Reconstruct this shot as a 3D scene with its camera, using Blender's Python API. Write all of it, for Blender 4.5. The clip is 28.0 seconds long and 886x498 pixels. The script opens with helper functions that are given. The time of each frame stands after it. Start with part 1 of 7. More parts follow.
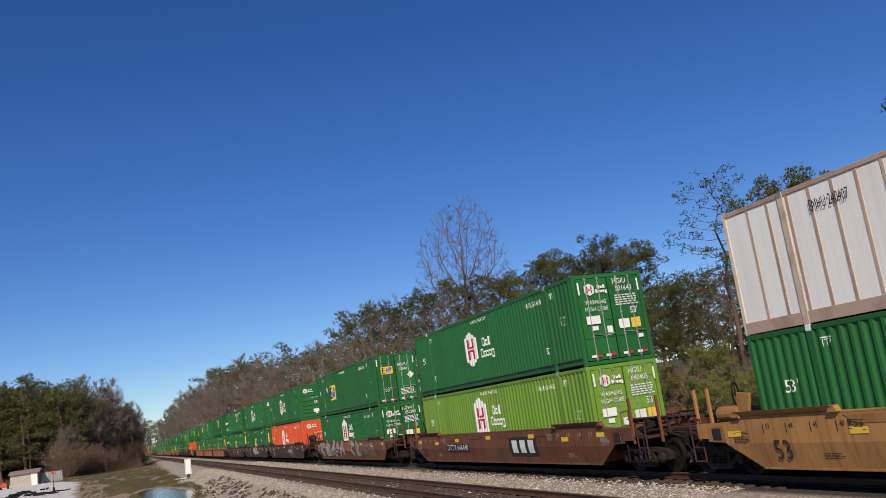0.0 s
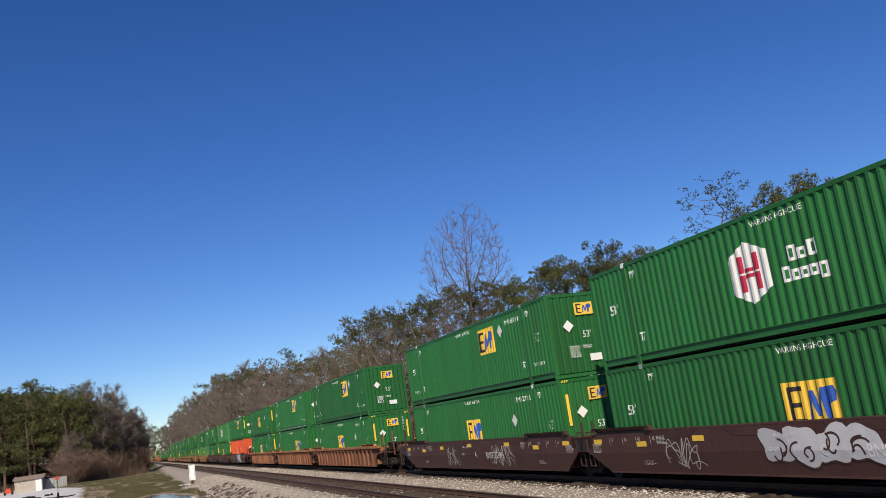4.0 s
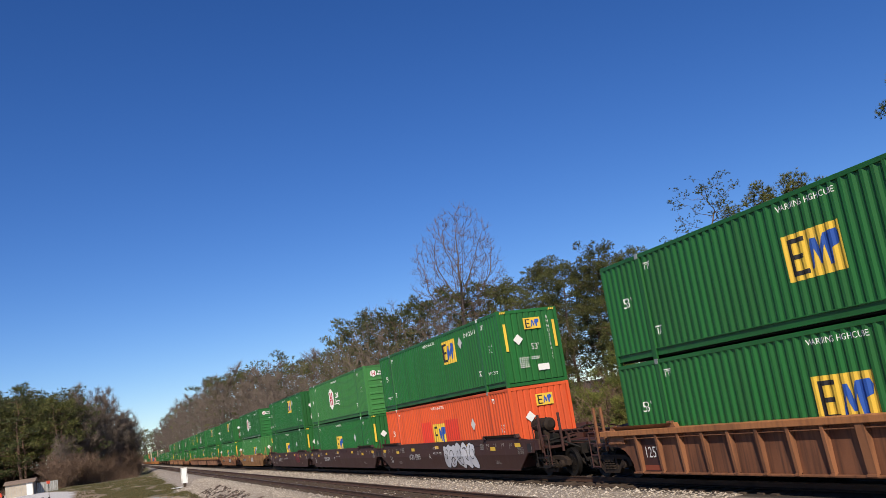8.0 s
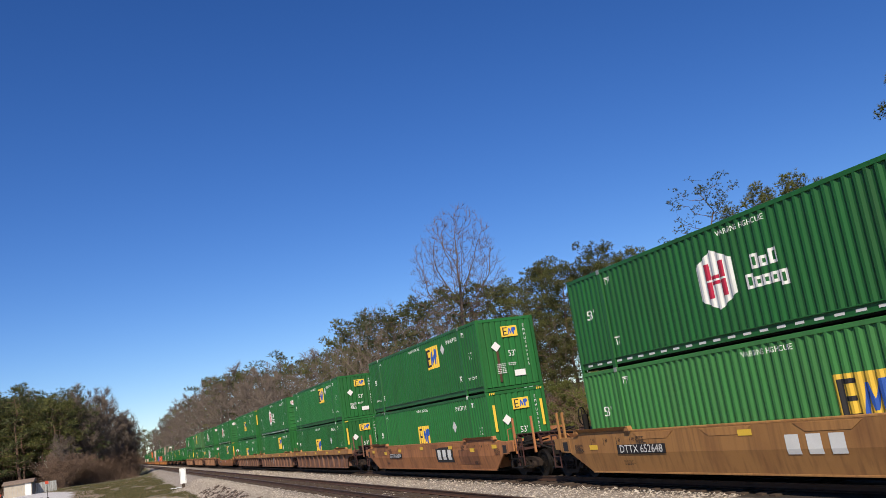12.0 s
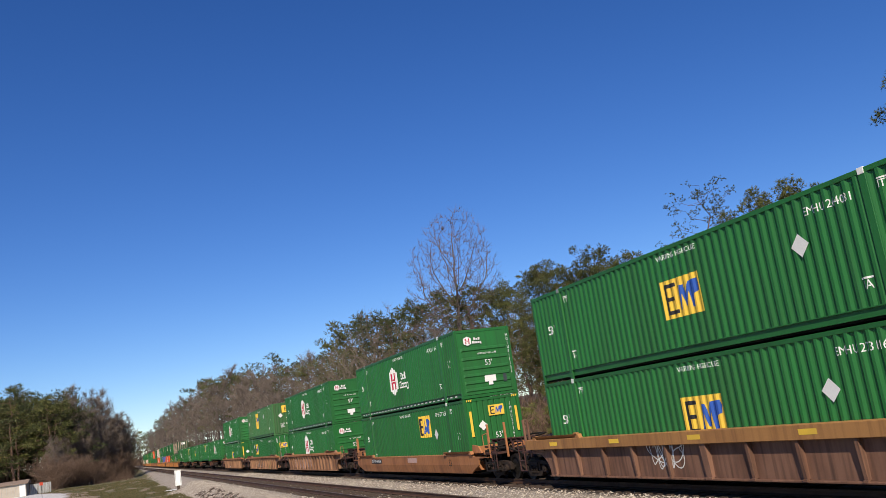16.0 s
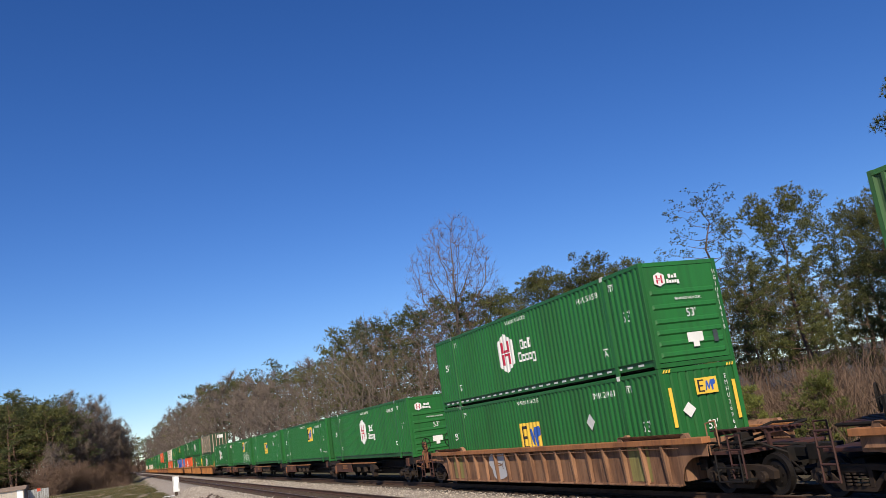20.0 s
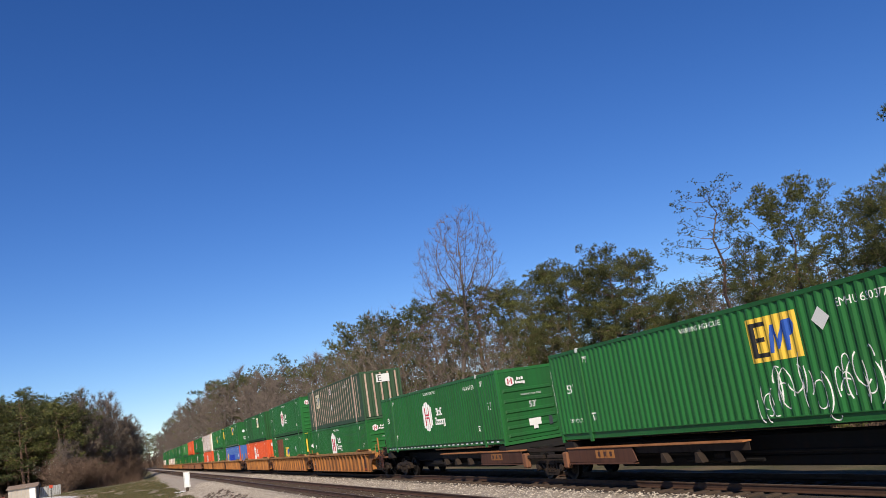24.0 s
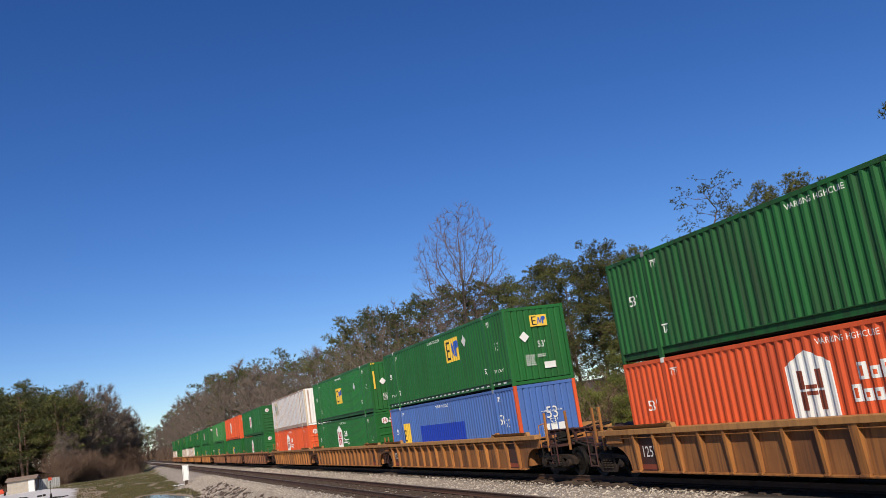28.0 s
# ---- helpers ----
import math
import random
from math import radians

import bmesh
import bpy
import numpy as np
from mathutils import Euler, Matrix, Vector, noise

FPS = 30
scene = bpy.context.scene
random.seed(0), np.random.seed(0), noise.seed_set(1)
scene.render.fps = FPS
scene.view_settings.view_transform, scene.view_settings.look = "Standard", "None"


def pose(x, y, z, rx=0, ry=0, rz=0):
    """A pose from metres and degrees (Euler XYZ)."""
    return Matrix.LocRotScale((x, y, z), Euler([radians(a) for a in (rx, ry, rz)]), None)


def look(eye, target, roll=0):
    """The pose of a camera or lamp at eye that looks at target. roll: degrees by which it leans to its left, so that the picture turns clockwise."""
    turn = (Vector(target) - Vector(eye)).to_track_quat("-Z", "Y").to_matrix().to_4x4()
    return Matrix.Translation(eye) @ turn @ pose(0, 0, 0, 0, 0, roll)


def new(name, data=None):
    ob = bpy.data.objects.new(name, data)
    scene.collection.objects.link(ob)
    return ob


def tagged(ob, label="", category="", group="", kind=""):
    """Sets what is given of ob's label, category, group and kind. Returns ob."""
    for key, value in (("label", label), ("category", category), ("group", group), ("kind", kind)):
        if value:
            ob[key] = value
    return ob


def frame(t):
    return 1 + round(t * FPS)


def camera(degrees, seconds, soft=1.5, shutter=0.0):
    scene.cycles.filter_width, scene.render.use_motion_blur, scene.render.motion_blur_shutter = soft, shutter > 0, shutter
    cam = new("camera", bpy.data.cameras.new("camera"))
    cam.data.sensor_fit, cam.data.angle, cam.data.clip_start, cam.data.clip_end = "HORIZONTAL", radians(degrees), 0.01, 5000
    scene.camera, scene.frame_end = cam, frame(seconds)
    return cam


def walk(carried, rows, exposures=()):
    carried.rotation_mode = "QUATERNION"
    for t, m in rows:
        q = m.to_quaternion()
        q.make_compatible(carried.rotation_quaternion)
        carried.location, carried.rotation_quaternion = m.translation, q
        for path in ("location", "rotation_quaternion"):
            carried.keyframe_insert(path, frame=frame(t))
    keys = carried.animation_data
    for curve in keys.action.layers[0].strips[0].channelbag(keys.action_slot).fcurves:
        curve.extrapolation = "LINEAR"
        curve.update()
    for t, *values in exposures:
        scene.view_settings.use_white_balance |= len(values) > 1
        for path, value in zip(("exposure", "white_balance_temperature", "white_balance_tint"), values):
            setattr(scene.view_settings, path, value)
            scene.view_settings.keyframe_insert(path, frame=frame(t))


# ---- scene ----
CLIP = 28.0
cam = camera(55.3, CLIP, soft=0.62)
EYE = (0.0, 0.0, 2.62)

# seconds, heading, tilt and lean of the hand-held camera (degrees)
PATH = [
    (0, 68.42, 10.57, -8.28), (0.5, 68.34, 10.71, -8.48), (1, 68.31, 10.94, -8.41), (1.5, 68.39, 11.03, -8.33), (2, 68.53, 10.96, -8.08), (2.5, 68.58, 10.91, -8.10),
    (3, 68.64, 10.88, -8.15), (3.5, 68.65, 11.01, -8.03), (5.5, 68.73, 11.16, -8.89), (6, 68.69, 11.12, -8.82), (6.5, 68.57, 11.01, -8.65), (7, 68.31, 10.90, -8.59),
    (7.5, 68.08, 10.94, -8.68), (8, 68.09, 11.01, -8.59), (8.5, 68.12, 11.01, -8.47), (9, 68.07, 11.01, -8.35), (9.5, 68.01, 11.11, -8.49), (10, 68.02, 11.15, -8.54),
    (10.5, 67.94, 11.12, -8.70), (11, 67.74, 11.06, -8.72), (11.5, 67.89, 11.00, -8.68), (12, 68.02, 11.03, -8.55), (12.5, 67.88, 11.10, -8.61), (14.5, 67.83, 11.09, -8.21),
    (15, 67.85, 11.22, -8.28), (15.5, 67.82, 11.29, -8.25), (16, 67.78, 11.21, -8.26), (16.5, 67.87, 11.34, -8.24), (17, 67.91, 11.63, -8.11), (17.5, 67.80, 11.79, -8.20),
    (18, 67.67, 11.74, -8.17), (18.5, 67.58, 11.69, -8.30), (19, 67.55, 11.70, -8.25), (19.5, 67.59, 11.63, -8.21), (20, 67.66, 11.62, -8.15), (20.5, 67.64, 11.80, -8.11),
    (21, 67.54, 11.75, -8.20), (21.5, 67.52, 11.51, -8.14), (23.5, 68.05, 11.25, -8.77), (24, 68.20, 11.26, -8.72), (24.5, 68.26, 11.08, -8.51), (25, 68.25, 10.84, -8.31),
    (25.5, 68.23, 10.78, -8.26), (26, 68.18, 10.92, -8.40), (26.5, 68.12, 11.01, -8.54), (27, 68.13, 10.99, -8.57), (27.5, 68.20, 10.99, -8.53), (28, 68.24, 10.93, -8.35),
]


def aim(yaw, tilt, lean):
    a, b = radians(yaw), radians(tilt)
    way = Vector((-math.sin(a) * math.cos(b), math.cos(a) * math.cos(b), math.sin(b)))
    return look(EYE, Vector(EYE) + way * 10, lean)


walk(cam, [(t, aim(y, p, r)) for t, y, p, r in PATH], [(0.0, -0.03), (1.0, 0.12), (3.0, 0.11), (7.0, 0.15), (9.0, 0.12), (12.0, 0.18), (20.0, 0.22), (26.5, 0.20), (28.0, 0.08)])

# ---------------------------------------------------------------- light
SUN_TO = Vector((0.729, -0.357, 0.583)).normalized()
elev, azim = math.asin(SUN_TO.z), math.atan2(SUN_TO.x, SUN_TO.y)
world = bpy.data.worlds.new("sky")
scene.world = world
world.use_nodes = True
wn = world.node_tree.nodes
sky = wn.new("ShaderNodeTexSky")
sky.sky_type, sky.sun_disc, sky.sun_elevation, sky.sun_rotation = "NISHITA", False, elev, azim
sky.altitude, sky.air_density, sky.dust_density, sky.ozone_density = 1200, 1.0, 0.0, 5.0
wn["Background"].inputs["Strength"].default_value = 0.096
rich = wn.new("ShaderNodeHueSaturation")
rich.inputs["Hue"].default_value, rich.inputs["Saturation"].default_value = 0.514, 1.22
world.node_tree.links.new(sky.outputs[0], rich.inputs["Color"])
world.node_tree.links.new(rich.outputs[0], wn["Background"].inputs["Color"])
lamp = bpy.data.lights.new("sun", "SUN")
lamp.energy, lamp.angle, lamp.color = 5.0, radians(0.53), (1.0, 0.89, 0.73)
sun = new("sun", lamp)
sun.matrix_world = look(SUN_TO * 100, (0, 0, 0))


# ---------------------------------------------------------------- materials
def rgba(c):
    return (c[0], c[1], c[2], 1.0)


def paint(name, base, dirt=(0.10, 0.07, 0.045), amount=0.35, rough=0.5, metal=0.0, scale=1.3, streak=1.0, bump=0.15, grain=60.0, vary=0.12, runs=0.0):
    """Weathered surface: broad stains, fine grain, small change from thing to thing."""
    m = bpy.data.materials.new(name)
    m.use_nodes = True
    n, l = m.node_tree.nodes, m.node_tree.links
    b = n["Principled BSDF"]
    co, mp = n.new("ShaderNodeTexCoord"), n.new("ShaderNodeMapping")
    mp.inputs["Scale"].default_value = (1, 1, streak)
    l.new(co.outputs["Object"], mp.inputs["Vector"])
    big, fine, info = n.new("ShaderNodeTexNoise"), n.new("ShaderNodeTexNoise"), n.new("ShaderNodeObjectInfo")
    shift = n.new("ShaderNodeVectorMath")
    shift.operation = "ADD"
    rnd = n.new("ShaderNodeMath")
    rnd.operation, rnd.inputs[1].default_value = "MULTIPLY", 37.0
    l.new(info.outputs["Random"], rnd.inputs[0])
    l.new(mp.outputs[0], shift.inputs[0])
    l.new(rnd.outputs[0], shift.inputs[1])
    big.inputs["Scale"].default_value, big.inputs["Detail"].default_value = scale, 6
    fine.inputs["Scale"].default_value, fine.inputs["Detail"].default_value = grain, 3
    l.new(shift.outputs[0], big.inputs["Vector"])
    l.new(co.outputs["Object"], fine.inputs["Vector"])
    ramp = n.new("ShaderNodeMapRange")
    ramp.inputs["From Min"].default_value, ramp.inputs["From Max"].default_value = 0.48, 0.75
    ramp.inputs["To Max"].default_value = amount
    l.new(big.outputs["Fac"], ramp.inputs["Value"])
    mix = n.new("ShaderNodeMixRGB")
    mix.inputs[1].default_value, mix.inputs[2].default_value = rgba(base), rgba(dirt)
    l.new(ramp.outputs[0], mix.inputs[0])
    if runs:
        long, tracks_, line, rust = n.new("ShaderNodeMapping"), n.new("ShaderNodeTexNoise"), n.new("ShaderNodeMapRange"), n.new("ShaderNodeMixRGB")
        long.inputs["Scale"].default_value = (5.0, 5.0, 0.55)
        tracks_.inputs["Scale"].default_value, tracks_.inputs["Detail"].default_value = 1.6, 7
        line.inputs["From Min"].default_value, line.inputs["From Max"].default_value, line.inputs["To Max"].default_value = 0.46, 0.72, runs
        l.new(shift.outputs[0], long.inputs["Vector"])
        l.new(long.outputs[0], tracks_.inputs["Vector"])
        l.new(tracks_.outputs["Fac"], line.inputs["Value"])
        rust.inputs[2].default_value = rgba([c * 0.55 + 0.01 for c in dirt])
        l.new(line.outputs[0], rust.inputs[0])
        l.new(mix.outputs[0], rust.inputs[1])
        mix = rust
    hsv = n.new("ShaderNodeHueSaturation")
    val = n.new("ShaderNodeMapRange")
    val.inputs["To Min"].default_value, val.inputs["To Max"].default_value = 1 - vary, 1 + vary
    l.new(info.outputs["Random"], val.inputs["Value"])
    l.new(val.outputs[0], hsv.inputs["Value"])
    l.new(mix.outputs[0], hsv.inputs["Color"])
    gr = n.new("ShaderNodeMixRGB")
    gr.blend_type = "MULTIPLY"
    gr.inputs[0].default_value = 0.25
    l.new(hsv.outputs[0], gr.inputs[1])
    l.new(fine.outputs["Fac"], gr.inputs[2])
    l.new(gr.outputs[0], b.inputs["Base Color"])
    rr = n.new("ShaderNodeMapRange")
    rr.inputs["To Min"].default_value, rr.inputs["To Max"].default_value = max(rough - 0.1, 0.05), min(rough + 0.2, 1)
    l.new(big.outputs["Fac"], rr.inputs["Value"])
    l.new(rr.outputs[0], b.inputs["Roughness"])
    b.inputs["Metallic"].default_value = metal
    b.inputs["Specular IOR Level"].default_value = 0.3
    bp = n.new("ShaderNodeBump")
    bp.inputs["Strength"].default_value, bp.inputs["Distance"].default_value = bump, 0.01
    l.new(fine.outputs["Fac"], bp.inputs["Height"])
    l.new(bp.outputs[0], b.inputs["Normal"])
    return m


GREEN = paint("green_paint", (0.019, 0.138, 0.031), (0.02, 0.06, 0.02), 0.45, 0.42, scale=0.7, streak=0.25, vary=0.16, runs=0.28)
LIGHT_GREEN = paint("faded_green_paint", (0.048, 0.205, 0.052), (0.05, 0.12, 0.05), 0.4, 0.5, scale=0.7, streak=0.25, runs=0.28)
DIRTY_GREEN = paint("stained_green_paint", (0.016, 0.115, 0.028), (0.02, 0.035, 0.018), 0.8, 0.6, scale=0.9, streak=0.2, runs=0.8)
LIME = paint("lime_green_paint", (0.16, 0.30, 0.035), (0.08, 0.13, 0.03), 0.4, 0.5, scale=0.7, streak=0.25, runs=0.28)
OLIVE = paint("dull_green_paint", (0.048, 0.158, 0.050), (0.09, 0.10, 0.05), 0.5, 0.55, scale=0.7, streak=0.25, runs=0.55)
ORANGE = paint("orange_paint", (0.72, 0.105, 0.03), (0.35, 0.06, 0.03), 0.4, 0.5, scale=0.7, streak=0.25, vary=0.06, runs=0.28)
BLUE = paint("blue_paint", (0.07, 0.15, 0.42), (0.09, 0.12, 0.22), 0.4, 0.5, scale=0.7, streak=0.25, runs=0.28)
DEEP_BLUE = paint("deep_blue_paint", (0.015, 0.05, 0.42), (0.02, 0.05, 0.2), 0.2, 0.5)
GREY_GREEN = paint("grey_green_paint", (0.036, 0.088, 0.042), (0.10, 0.09, 0.06), 0.25, 0.55, scale=1.2, streak=0.2, runs=0.28)
WHITE_SIDE = paint("white_panel_paint", (0.90, 0.89, 0.86), (0.5, 0.43, 0.35), 0.18, 0.45, scale=1.2, streak=0.2, vary=0.03, runs=0.12)
BEIGE_POST = paint("bare_post_metal", (0.50, 0.36, 0.28), (0.25, 0.12, 0.07), 0.6, 0.55)
WHITE = paint("white_lettering", (0.78, 0.78, 0.75), (0.4, 0.4, 0.36), 0.3, 0.6, vary=0.03, bump=0.05)
RED = paint("red_lettering", (0.46, 0.022, 0.06), (0.3, 0.03, 0.04), 0.3, 0.6, vary=0.03, bump=0.05)
YELLOW = paint("yellow_panel", (0.82, 0.53, 0.06), (0.4, 0.25, 0.08), 0.3, 0.6, vary=0.05, bump=0.05)
BLACK = paint("black_lettering", (0.022, 0.022, 0.025), (0.05, 0.04, 0.03), 0.3, 0.6, bump=0.05)
LOGO_BLUE = paint("blue_lettering", (0.03, 0.10, 0.42), (0.03, 0.06, 0.2), 0.3, 0.6, bump=0.05)
BROWN = paint("brown_car_paint", (0.185, 0.066, 0.032), (0.075, 0.032, 0.02), 0.8, 0.6, scale=0.9, streak=0.5, runs=0.75)
DARK_BROWN = paint("dark_brown_car_paint", (0.060, 0.024, 0.021), (0.10, 0.05, 0.035), 0.4, 0.55, scale=0.9, streak=0.5, runs=0.75)
TAN = paint("tan_car_paint", (0.40, 0.20, 0.068), (0.19, 0.08, 0.035), 0.6, 0.6, scale=0.9, streak=0.5, runs=0.45)
RUST_RIB = paint("rusty_car_paint", (0.27, 0.115, 0.055), (0.115, 0.046, 0.025), 0.8, 0.65, scale=1.2, streak=0.5, runs=0.75)
GOLD_RIB = paint("yellow_brown_car_paint", (0.40, 0.165, 0.045), (0.16, 0.062, 0.028), 0.6, 0.6, scale=1.2, streak=0.5, runs=0.75)
WEATHERED = paint("weathered_car_paint", (0.31, 0.165, 0.092), (0.13, 0.058, 0.032), 0.85, 0.65, scale=1.6, streak=0.6, runs=0.9)
DULL_BROWN = paint("dull_brown_car_paint", (0.215, 0.112, 0.072), (0.09, 0.04, 0.025), 0.75, 0.65, scale=1.2, streak=0.5, runs=0.75)
TAN_BROWN = paint("tan_brown_car_paint", (0.42, 0.175, 0.068), (0.14, 0.06, 0.032), 0.75, 0.6, scale=0.9, streak=0.5, runs=0.45)
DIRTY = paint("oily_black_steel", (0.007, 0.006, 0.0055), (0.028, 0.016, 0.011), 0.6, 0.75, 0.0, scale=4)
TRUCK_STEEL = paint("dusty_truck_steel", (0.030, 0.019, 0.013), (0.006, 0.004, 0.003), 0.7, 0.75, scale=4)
RUSTY_BEAM = paint("rusty_brown_beam", (0.10, 0.042, 0.026), (0.05, 0.022, 0.014), 0.7, 0.7, scale=1.4, streak=0.3, bump=0.1, runs=0.5)
CREAM_POST = paint("cream_post_paint", (0.66, 0.55, 0.42), (0.3, 0.18, 0.1), 0.6, 0.55, scale=2.0, runs=0.4)
MAROON = paint("maroon_lettering", (0.24, 0.055, 0.03), (0.3, 0.08, 0.04), 0.4, 0.6, bump=0.05)
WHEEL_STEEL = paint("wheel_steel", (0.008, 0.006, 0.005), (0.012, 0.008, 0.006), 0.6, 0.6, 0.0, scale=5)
RAIL_RUST = paint("rusty_rail_steel", (0.105, 0.055, 0.035), (0.05, 0.03, 0.02), 0.6, 0.6, 0.3, scale=3)
RAIL_HEAD = paint("worn_rail_head", (0.20, 0.15, 0.12), (0.12, 0.07, 0.05), 0.5, 0.5, 0.4, scale=3)
TIE_WOOD = paint("weathered_sleeper_wood", (0.075, 0.052, 0.038), (0.04, 0.026, 0.018), 0.7, 0.85, scale=6, bump=0.6)
BARK_PINE = paint("pine_bark", (0.16, 0.10, 0.07), (0.06, 0.04, 0.03), 0.7, 0.9, scale=9, bump=0.8, grain=25)
BARK_GREY = paint("grey_bark", (0.155, 0.125, 0.108), (0.09, 0.07, 0.055), 0.6, 0.9, scale=7, bump=0.6, grain=25)
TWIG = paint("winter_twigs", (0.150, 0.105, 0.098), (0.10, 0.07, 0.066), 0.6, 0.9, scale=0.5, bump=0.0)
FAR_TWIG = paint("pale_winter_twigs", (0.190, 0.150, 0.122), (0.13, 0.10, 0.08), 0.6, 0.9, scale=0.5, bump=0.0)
BRUSH = paint("dry_brush", (0.18, 0.118, 0.083), (0.11, 0.07, 0.05), 0.6, 0.9, scale=0.3, bump=0.0)
POST_WHITE = paint("white_post_paint", (0.82, 0.82, 0.80), (0.5, 0.48, 0.42), 0.3, 0.6)
SHED_WALL = paint("pale_metal_wall", (0.50, 0.44, 0.36), (0.3, 0.25, 0.2), 0.4, 0.6)
SHED_ROOF = paint("brown_roof_sheet", (0.26, 0.19, 0.14), (0.14, 0.1, 0.08), 0.4, 0.7)
RED_ITEM = paint("red_plastic", (0.55, 0.07, 0.03), (0.3, 0.05, 0.03), 0.3, 0.5)


def leaf_material(name, a, b):
    m = bpy.data.materials.new(name)
    m.use_nodes = True
    n, l = m.node_tree.nodes, m.node_tree.links
    p = n["Principled BSDF"]
    geo, ramp, info = n.new("ShaderNodeNewGeometry"), n.new("ShaderNodeMixRGB"), n.new("ShaderNodeObjectInfo")
    ramp.inputs[1].default_value, ramp.inputs[2].default_value = rgba(a), rgba(b)
    l.new(geo.outputs["Random Per Island"], ramp.inputs[0])
    hsv, val = n.new("ShaderNodeHueSaturation"), n.new("ShaderNodeMapRange")
    val.inputs["To Min"].default_value, val.inputs["To Max"].default_value = 0.75, 1.2
    l.new(info.outputs["Random"], val.inputs["Value"])
    l.new(val.outputs[0], hsv.inputs["Value"])
    l.new(ramp.outputs[0], hsv.inputs["Color"])
    l.new(hsv.outputs[0], p.inputs["Base Color"])
    p.inputs["Roughness"].default_value = 0.6
    tr, mix = n.new("ShaderNodeBsdfTranslucent"), n.new("ShaderNodeMixShader")
    l.new(hsv.outputs[0], tr.inputs["Color"])
    mix.inputs[0].default_value = 0.25
    l.new(p.outputs[0], mix.inputs[1])
    l.new(tr.outputs[0], mix.inputs[2])
    l.new(mix.outputs[0], n["Material Output"].inputs["Surface"])
    return m


NEEDLES = leaf_material("pine_needles", (0.040, 0.062, 0.014), (0.19, 0.178, 0.046))
DARK_NEEDLES = leaf_material("dark_pine_needles", (0.030, 0.045, 0.014), (0.105, 0.11, 0.032))
FRESH_NEEDLES = leaf_material("young_pine_needles", (0.070, 0.105, 0.018), (0.23, 0.225, 0.055))
GRASS = leaf_material("dull_grass", (0.055, 0.068, 0.018), (0.17, 0.125, 0.055))


def ground_material():
    """Clay, gravel and thin winter grass, mixed by noise and by the lie of the land."""
    m = bpy.data.materials.new("gravel_clay_and_grass")
    m.use_nodes = True
    n, l = m.node_tree.nodes, m.node_tree.links
    b = n["Principled BSDF"]
    b.inputs["Roughness"].default_value = 0.95
    att = n.new("ShaderNodeAttribute")
    att.attribute_name = "cover"
    co = n.new("ShaderNodeTexCoord")
    vor, no, no2 = n.new("ShaderNodeTexVoronoi"), n.new("ShaderNodeTexNoise"), n.new("ShaderNodeTexNoise")
    vor.inputs["Scale"].default_value = 14
    no.inputs["Scale"].default_value, no.inputs["Detail"].default_value = 0.5, 8
    no2.inputs["Scale"].default_value, no2.inputs["Detail"].default_value = 9, 5
    for t in (vor, no, no2):
        l.new(co.outputs["Object"], t.inputs["Vector"])
    gravel = n.new("ShaderNodeValToRGB")
    e = gravel.color_ramp.elements
    e[0].color, e[1].color = (0.24, 0.185, 0.14, 1), (0.62, 0.54, 0.45, 1)
    l.new(vor.outputs["Color"], gravel.inputs["Fac"])
    grass = n.new("ShaderNodeValToRGB")
    e = grass.color_ramp.elements
    e[0].position, e[1].position = 0.35, 0.68
    e[0].color, e[1].color = (0.085, 0.105, 0.028, 1), (0.25, 0.185, 0.10, 1)
    l.new(no.outputs["Fac"], grass.inputs["Fac"])
    sepc = n.new("ShaderNodeSeparateColor")
    l.new(att.outputs["Color"], sepc.inputs[0])
    mix, mix2 = n.new("ShaderNodeMixRGB"), n.new("ShaderNodeMixRGB")
    l.new(sepc.outputs[0], mix.inputs[0])
    l.new(gravel.outputs[0], mix.inputs[1])
    l.new(grass.outputs[0], mix.inputs[2])
    for k, (tint, out) in enumerate((((0.36, 0.265, 0.175, 1), att.outputs["Alpha"]), ((0.80, 0.76, 0.73, 1), sepc.outputs[2]))):
        over = n.new("ShaderNodeMixRGB")
        over.inputs[2].default_value = tint
        l.new(out, over.inputs[0])
        l.new(mix.outputs[0], over.inputs[1])
        mix = over
    # dark brown for wet earth, and for the shade painted in under the train
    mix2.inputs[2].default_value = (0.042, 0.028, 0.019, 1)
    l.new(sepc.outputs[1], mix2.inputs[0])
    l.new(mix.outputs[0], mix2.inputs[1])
    mul = n.new("ShaderNodeMixRGB")
    mul.blend_type, mul.inputs[0].default_value = "MULTIPLY", 0.5
    l.new(mix2.outputs[0], mul.inputs[1])
    l.new(no2.outputs["Fac"], mul.inputs[2])
    l.new(mul.outputs[0], b.inputs["Base Color"])
    bp = n.new("ShaderNodeBump")
    bp.inputs["Strength"].default_value, bp.inputs["Distance"].default_value = 0.8, 0.05
    l.new(vor.outputs["Distance"], bp.inputs["Height"])
    l.new(bp.outputs[0], b.inputs["Normal"])
    return m


